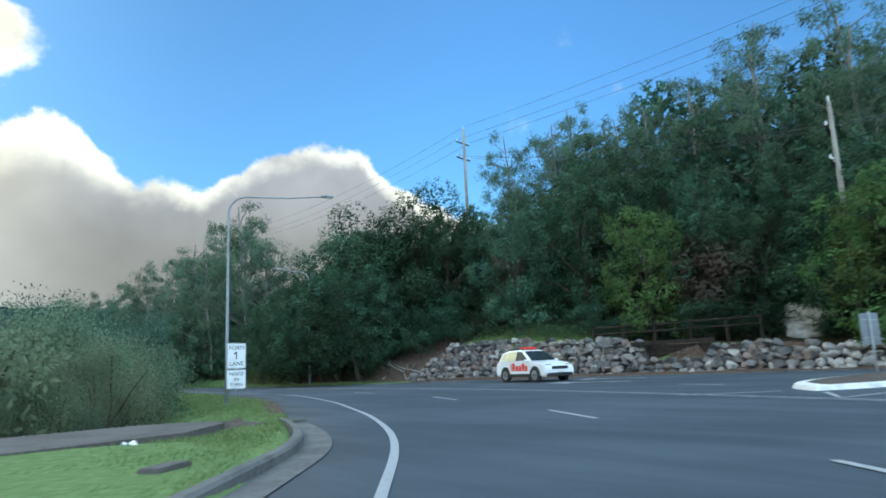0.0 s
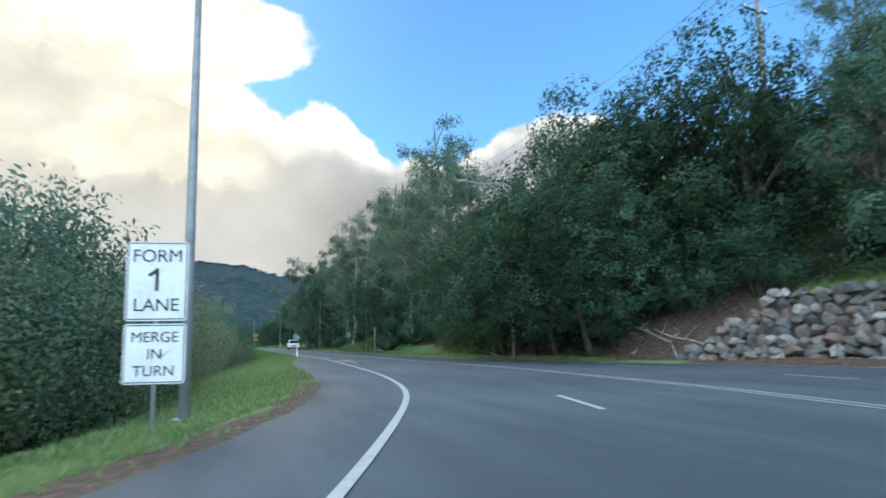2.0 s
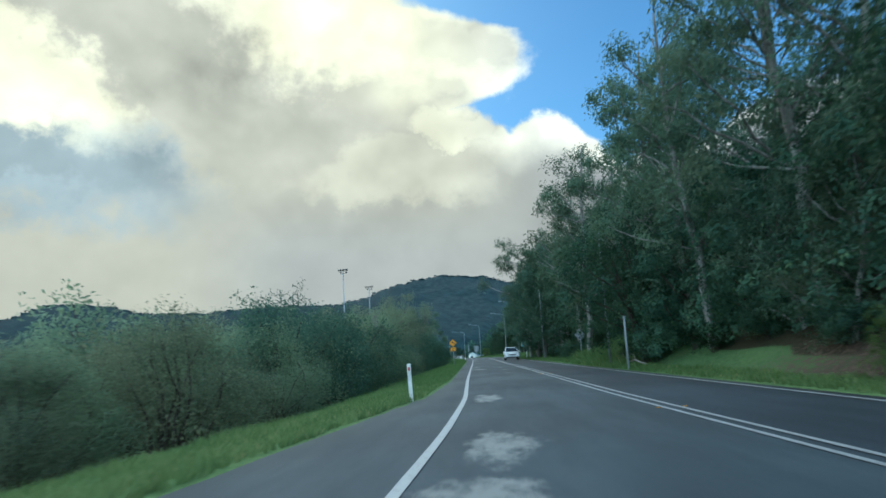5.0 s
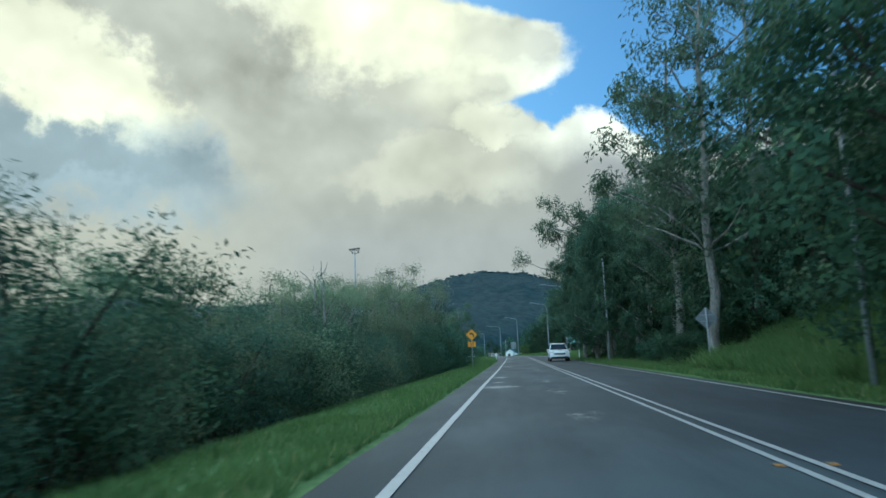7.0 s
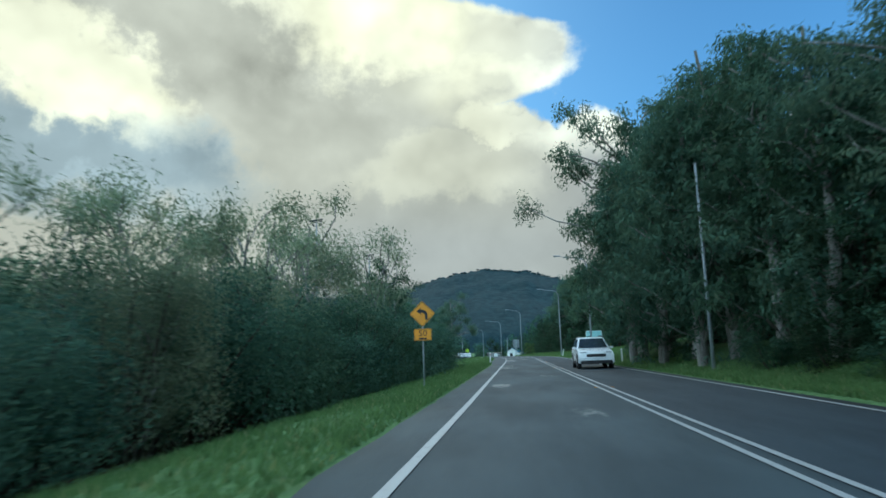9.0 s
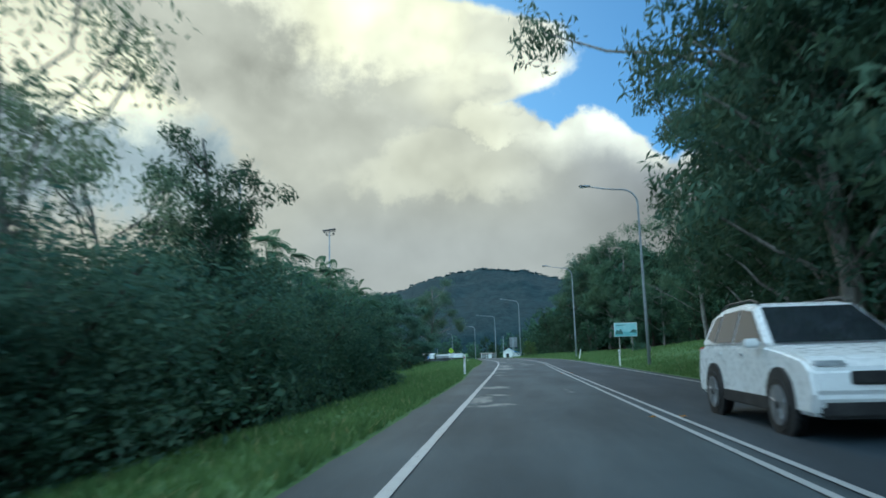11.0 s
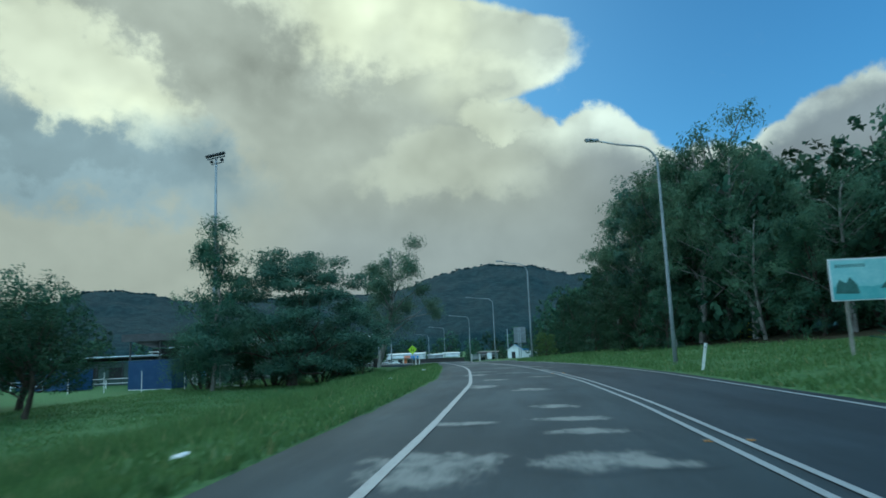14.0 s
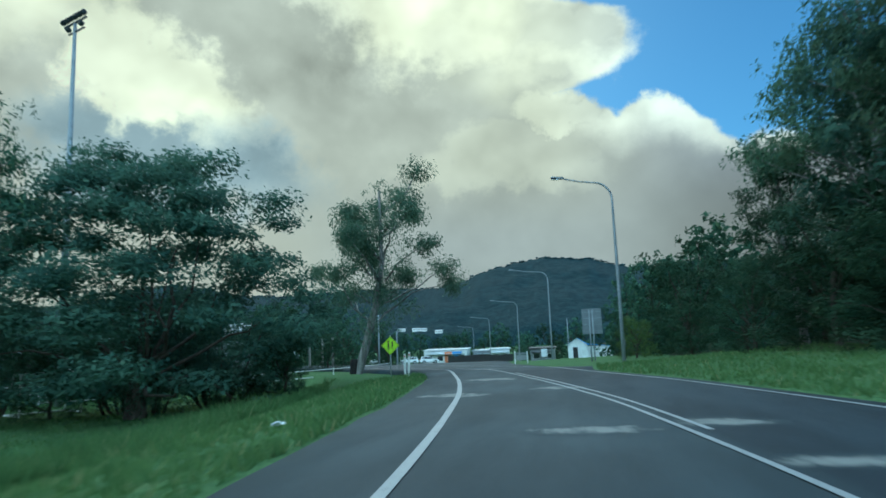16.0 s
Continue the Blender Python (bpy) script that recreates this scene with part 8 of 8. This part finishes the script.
for x, y in ((-15.2, 228.8), (-11.6, 228.4), (-8.4, 229.5), (-18.6, 229.0)):
    ob = thing("field_post", (x, y, float(land(x, y))), "thin white field marker post", "post", "field posts")
    part("post", tubes_bm([([(0, 0, -0.2), (0, 0, 1.7)], [0.035, 0.03])], 8), POST_WHITE, ob)

sh = thing("field_shelter", (-15.0, 243.0, fz), "open sports shelter with a dark skillion roof", "shelter")
part("roof", box_bm((11.5, 6.0, 0.16), (0, 0, 4.55), 0.02, Matrix.Rotation(radians(-9), 4, "X")), ROOF_DARK, sh)
part("fascia", box_bm((11.5, 0.10, 0.75), (0, -2.98, 4.95), 0.01), ROOF_DARK, sh, "dark roof fascia")
part("back_wall", box_bm((11.2, 0.12, 3.9), (0, 2.75, 1.9), 0.01), WALL_DARK, sh, "dark back wall")
for x in (-5.0, -1.8, 1.6, 4.8):
    for y in (-2.6, 2.6):
        part("column", box_bm((0.14, 0.14, 4.6 if y < 0 else 3.9), (x, y, (4.6 if y < 0 else 3.9) / 2 - 0.1), 0.01), STEEL_DARK, sh)
part("store_room", box_bm((5.0, 3.6, 2.9), (2.6, 1.0, 1.3), 0.03), WALL_GREEN, sh, "dark green store room")
part("door", box_bm((0.9, 0.05, 2.05), (1.2, -0.83, 0.9), 0.01), WALL_GREY, sh)
part("sign_panel", box_bm((0.7, 0.03, 0.45), (2.6, -0.83, 1.9), 0.01), SIGN_WHITE, sh, "small pale notice")
part("sign_panel", box_bm((0.9, 0.03, 0.6), (2.0, -0.83, 1.0), 0.01), SKYBLUE, sh, "small blue notice")
for x in (-2.6, 3.9):
    part("strip_light", box_bm((1.1, 0.12, 0.08), (x, -2.2, 3.2 - 0.1 * x), 0.01), POST_WHITE, sh, "white strip light")

lb = thing("long_clubhouse", (-31.0, 249.0, fz), "long low clubhouse with a pale metal roof", "building")
part("wall", box_bm((22, 6, 2.6), (0, 0, 1.2), 0.03), WALL_GREEN, lb)
part("roof", box_bm((23.5, 8.5, 0.14), (0.6, -0.4, 2.95), 0.02, Matrix.Rotation(radians(-3), 4, "X")), ROOF_PALE, lb)
# flat near-black panels stand in for the shade inside the openings
for k in range(7):
    part("opening", box_bm((1.7, 0.06, 1.3), (-9.0 + k * 3.0, -3.02, 1.35), 0.01), WALL_DARK, lb, "near-black panel standing in for a shaded opening")
for k in range(8):
    part("veranda_post", box_bm((0.1, 0.1, 2.9), (-10.5 + k * 3.0, -4.3, 1.3), 0.008), STEEL_DARK, lb)
ct3 = thing("shipping_container", (-27.0, 238.5, fz), "long dark blue steel container beside the clubhouse", "container", turn=-24)
part("body", box_bm((9.5, 2.4, 1.9), (0, 0, 1.0), 0.02), BLUE, ct3)
for k in range(40):
    part("rib", box_bm((0.09, 0.04, 1.7), (-4.6 + k * 0.236, -1.215, 1.0), 0.01), BLUE, ct3)
part("roof_edge", box_bm((9.6, 2.5, 0.10), (0, 0, 1.98), 0.015), BLUE, ct3)
rf = thing("gable_hall", (-24.0, 262.0, fz), "hall with a pale sloping gable roof", "building")
part("wall", box_bm((10, 8, 3.4), (0, 0, 1.5), 0.03), WALL_WHITE, rf)
for s in (-1, 1):
    part("roof", box_bm((5.7, 9, 0.12), (s * 2.55, 0, 3.75), 0.02, Matrix.Rotation(radians(s * 16), 4, "Y")), ROOF_PALE, rf)
hb = thing("pale_roofed_hall", (-10.0, 246.5, fz), "hall with a pale blue metal roof behind trees", "building")
part("wall", box_bm((9, 6, 3.6), (0, 4, 1.6), 0.03), WALL_GREY, hb)
part("roof", box_bm((9.6, 6.8, 0.14), (0, 4, 4.3), 0.02, Matrix.Rotation(radians(9), 4, "X")), ROOF_PALE, hb)


def goal(x, y, turn, w=5.0, h=2.1):
    ob = thing("soccer_goal", (x, y, float(land(x, y)) + 0.03), "white tubular soccer goal frame on the grass", "goal", "soccer goals", turn)
    r = 0.05
    for s in (-1, 1):
        part("upright", tubes_bm([([(s * w / 2, 0, 0), (s * w / 2, 0, h)], [r, r])], 8), POST_WHITE, ob)
        part("brace", tubes_bm([([(s * w / 2, 0, h), (s * w / 2, 0.8, h), (s * w / 2, 1.9, 0.05)], [r * 0.8] * 3)], 8), POST_WHITE, ob)
        part("side_bar", tubes_bm([([(s * w / 2, 0, 0.05), (s * w / 2, 1.9, 0.05)], [r * 0.8] * 2)], 8), POST_WHITE, ob)
    part("crossbar", tubes_bm([([(-w / 2, 0, h), (w / 2, 0, h)], [r, r])], 8), POST_WHITE, ob)
    part("ground_bar", tubes_bm([([(-w / 2, 1.9, 0.05), (w / 2, 1.9, 0.05)], [r * 0.8] * 2)], 8), POST_WHITE, ob)


goal(-5.0, 231.3, 62, 2.6, 1.9)
goal(-9.6, 238.0, 40, 3.2, 1.9)

# low mesh fence rails along the field
fn = thing("field_fence", (0, 0, 0), "low white rail fence along the playing field", "fence")
px = [(-30, 236.5), (-24, 237.5), (-18, 238.5), (-8, 241.5), (-2, 243.5), (2.5, 247.5), (5, 252)]
for (x0, y0), (x1, y1) in zip(px[:-1], px[1:]):
    z0, z1 = float(land(x0, y0)), float(land(x1, y1))
    for h in (0.95, 0.5):
        part("rail", tubes_bm([([(x0, y0, z0 + h), (x1, y1, z1 + h)], [0.03, 0.03])], 6), POST_WHITE, fn)
    for k in (0.0, 0.5):
        x, y = x0 + (x1 - x0) * k, y0 + (y1 - y0) * k
        z = float(land(x, y))
        part("post", tubes_bm([([(x, y, z - 0.2), (x, y, z + 1.0)], [0.04, 0.04])], 6), POST_WHITE, fn)


# ---- the township past the bend ----
def shop(name, x, y, w, d, h, wall_mat, roof_mat, label, turn=0.0, panels=()):
    gz = float(land(x, y))
    ob = thing(name, (x, y, gz), label, "building", "township buildings", turn)
    part("wall", box_bm((w, d, h), (0, 0, h / 2 - 0.2), 0.03), wall_mat, ob)
    part("roof", box_bm((w + 0.6, d + 0.8, 0.2), (0, 0, h - 0.02), 0.03, Matrix.Rotation(radians(2), 4, "X")), roof_mat, ob)
    part("awning", box_bm((w * 0.9, 1.6, 0.1), (0, -d / 2 - 0.8, h * 0.66), 0.02), roof_mat, ob)
    for k, (px_, pw, mat) in enumerate(panels):
        part("painted_panel", box_bm((pw, 0.06, h * 0.8), (px_, -d / 2 - 0.04, h * 0.42), 0.01), mat, ob, "brightly painted wall panel")
    n = max(2, int(w / 2.6))
    for k in range(n):
        px_ = -w / 2 + (k + 0.5) * w / n
        wd = part("window", box_bm((w / n * 0.5, 0.05, h * 0.34), (px_, -d / 2 - 0.09, h * 0.36), 0.01), GLASS, ob, "dark shop window")
        part("window_frame", box_bm((w / n * 0.56, 0.03, h * 0.40), (px_, -d / 2 - 0.07, h * 0.36), 0.01), POST_WHITE, wd)
    return ob


shop("shop", -14.3, 374.0, 10.8, 8.0, 3.4, WALL_WHITE, ROOF_PALE, "low white shop with orange and blue wall panels", 3, ((0.7, 1.8, ORANGE), (2.9, 2.4, SKYBLUE)))
shop("shed", -0.7, 372.0, 4.6, 6.0, 3.0, WALL_WHITE, ROOF_PALE, "white shed with a pale roof", 8)
shop("shop", -6.0, 380.0, 5.0, 6.0, 3.0, WALL_GREY, ROOF_PALE, "grey shop with a pale awning", 4)
shop("shed", 12.6, 322.0, 4.0, 5.0, 2.2, WALL_GREY, ROOF_DARK, "grey shed beside the road", 0)
ct2 = thing("cottage", (18.5, 322.0, float(land(18.5, 322.0))), "small white gabled cottage with a blue roof", "house")
part("wall", box_bm((3.2, 7.0, 2.3), (0, 0, 1.1), 0.03), WALL_WHITE, ct2)
gb = bmesh.new()
g3 = [gb.verts.new(q) for q in ((-1.6, -3.5, 2.25), (1.6, -3.5, 2.25), (0, -3.5, 3.3))]
gb.faces.new(g3)
ex = bmesh.ops.extrude_face_region(gb, geom=gb.faces[:])
bmesh.ops.translate(gb, vec=(0, 0.15, 0), verts=[g for g in ex["geom"] if isinstance(g, bmesh.types.BMVert)])
bmesh.ops.recalc_face_normals(gb, faces=gb.faces[:])
part("gable", gb, WALL_WHITE, ct2)
for s in (-1, 1):
    part("roof", box_bm((2.15, 7.4, 0.1), (s * 0.9, 0, 2.78), 0.01, Matrix.Rotation(radians(s * 33), 4, "Y")), SKYBLUE if s > 0 else ROOF_PALE, ct2)
part("door", box_bm((0.8, 0.05, 1.9), (-0.4, -3.53, 0.9), 0.01), WALL_DARK, ct2)
part("wing", box_bm((4.0, 5.0, 2.0), (3.6, 1.0, 0.95), 0.02), WALL_WHITE, ct2)
part("wing_roof", box_bm((4.3, 5.6, 0.1), (3.7, 1.0, 2.1), 0.01, Matrix.Rotation(radians(6), 4, "Y")), SKYBLUE, ct2, "blue metal roof")
fn2 = thing("paling_fence", (0, 0, 0), "dark paling fence along the far roadside", "fence")
for k in range(31):
    x, y = -8.4 + k * 0.51, 345.0 - k * 0.667
    part("panel", box_bm((0.80, 0.05, 1.35), (x, y, float(land(x, y)) + 0.6), 0.008, Matrix.Rotation(radians(-52.6), 4, "Z")), WALL_DARK, fn2)
for x, y, turn in ((-16.5, 362.0, 20), (-21.0, 360.0, 200), (-27.0, 356.0, 30)):
    suv((x, y, float(land(x, y))), turn, "white station wagon parked in the township")
for x, y, h in ((17.0, 320.0, 6.8), (1.35, 262.0, 5.2), (3.0, 262.0, 3.6)):
    ob = thing("plain_pole", (x, y, float(land(x, y))), "plain grey pole beside the far road", "pole", "plain poles")
    part("pole", tubes_bm([([(0, 0, -0.3), (0, 0, h)], [0.09, 0.06])], 8), GALV, ob, smooth_faces=True)
for x, y, h in ((-5.2, 262.0, 3.8), (-4.1, 262.4, 3.4), (-3.0, 262.0, 3.4), (-6.6, 260.0, 2.2)):
    ob = thing("tree_stake", (x, y, float(land(x, y))), "slim grey timber pole near the field", "pole", "field poles")
    part("pole", tubes_bm([([(0, 0, -0.3), (0, 0, h)], [0.13, 0.10])], 8), POLE_WOOD, ob, smooth_faces=True)
# low barrier of two white posts and a grey panel
br = thing("roadside_barrier", (14.3, 257.0, float(land(14.3, 257.0))), "low barrier with white end posts and a grey rail", "barrier")
for sx in (-1, 1):
    part("post", box_bm((0.10, 0.06, 1.05), (sx * 0.48, 0, 0.40), 0.012), POST_WHITE, br, "white post")
part("rail", box_bm((0.86, 0.04, 0.10), (0, 0.02, 0.78), 0.01), GALV, br)
part("panel", box_bm((0.80, 0.03, 0.42), (0, 0.025, 0.46), 0.008), WALL_GREY, br)
wc = thing("notice_panel", (13.9, 300.0, float(land(13.9, 300.0))), "pale notice panel on two short posts", "sign")
part("panel", box_bm((0.86, 0.05, 1.1), (0, 0, 1.05), 0.01), SIGN_WHITE, wc)
for sx in (-1, 1):
    part("post", box_bm((0.07, 0.07, 1.0), (sx * 0.33, 0.06, 0.3), 0.008), GALV, wc)
# white houses on the lower slope of the hill
for a, k, w in ((-13.8, 0.125, 17.0), (-12.7, 0.118, 19.0), (-12.1, 0.110, 13.0), (-10.8, 0.078, 16.0)):
    at = hill_point(a, k)
    ob = thing("hill_house", tuple(at), "white house among trees on the hillside", "house", "hill houses", rnd.uniform(-20, 20))
    part("wall", box_bm((w, 10.0, 6.0), (0, 0, 1.6), 0.05), WALL_WHITE, ob)
    for sy in (-1, 1):
        part("roof", box_bm((w + 1.6, 6.2, 0.3), (0, sy * 2.8, 5.4), 0.03, Matrix.Rotation(radians(-sy * 16), 4, "X")), ROOF_PALE, ob)
    for j in range(3):
        part("window", box_bm((w * 0.18, 0.1, 1.8), (w * (j - 1) * 0.3, -5.03, 3.0), 0.02), GLASS, ob, "dark window")
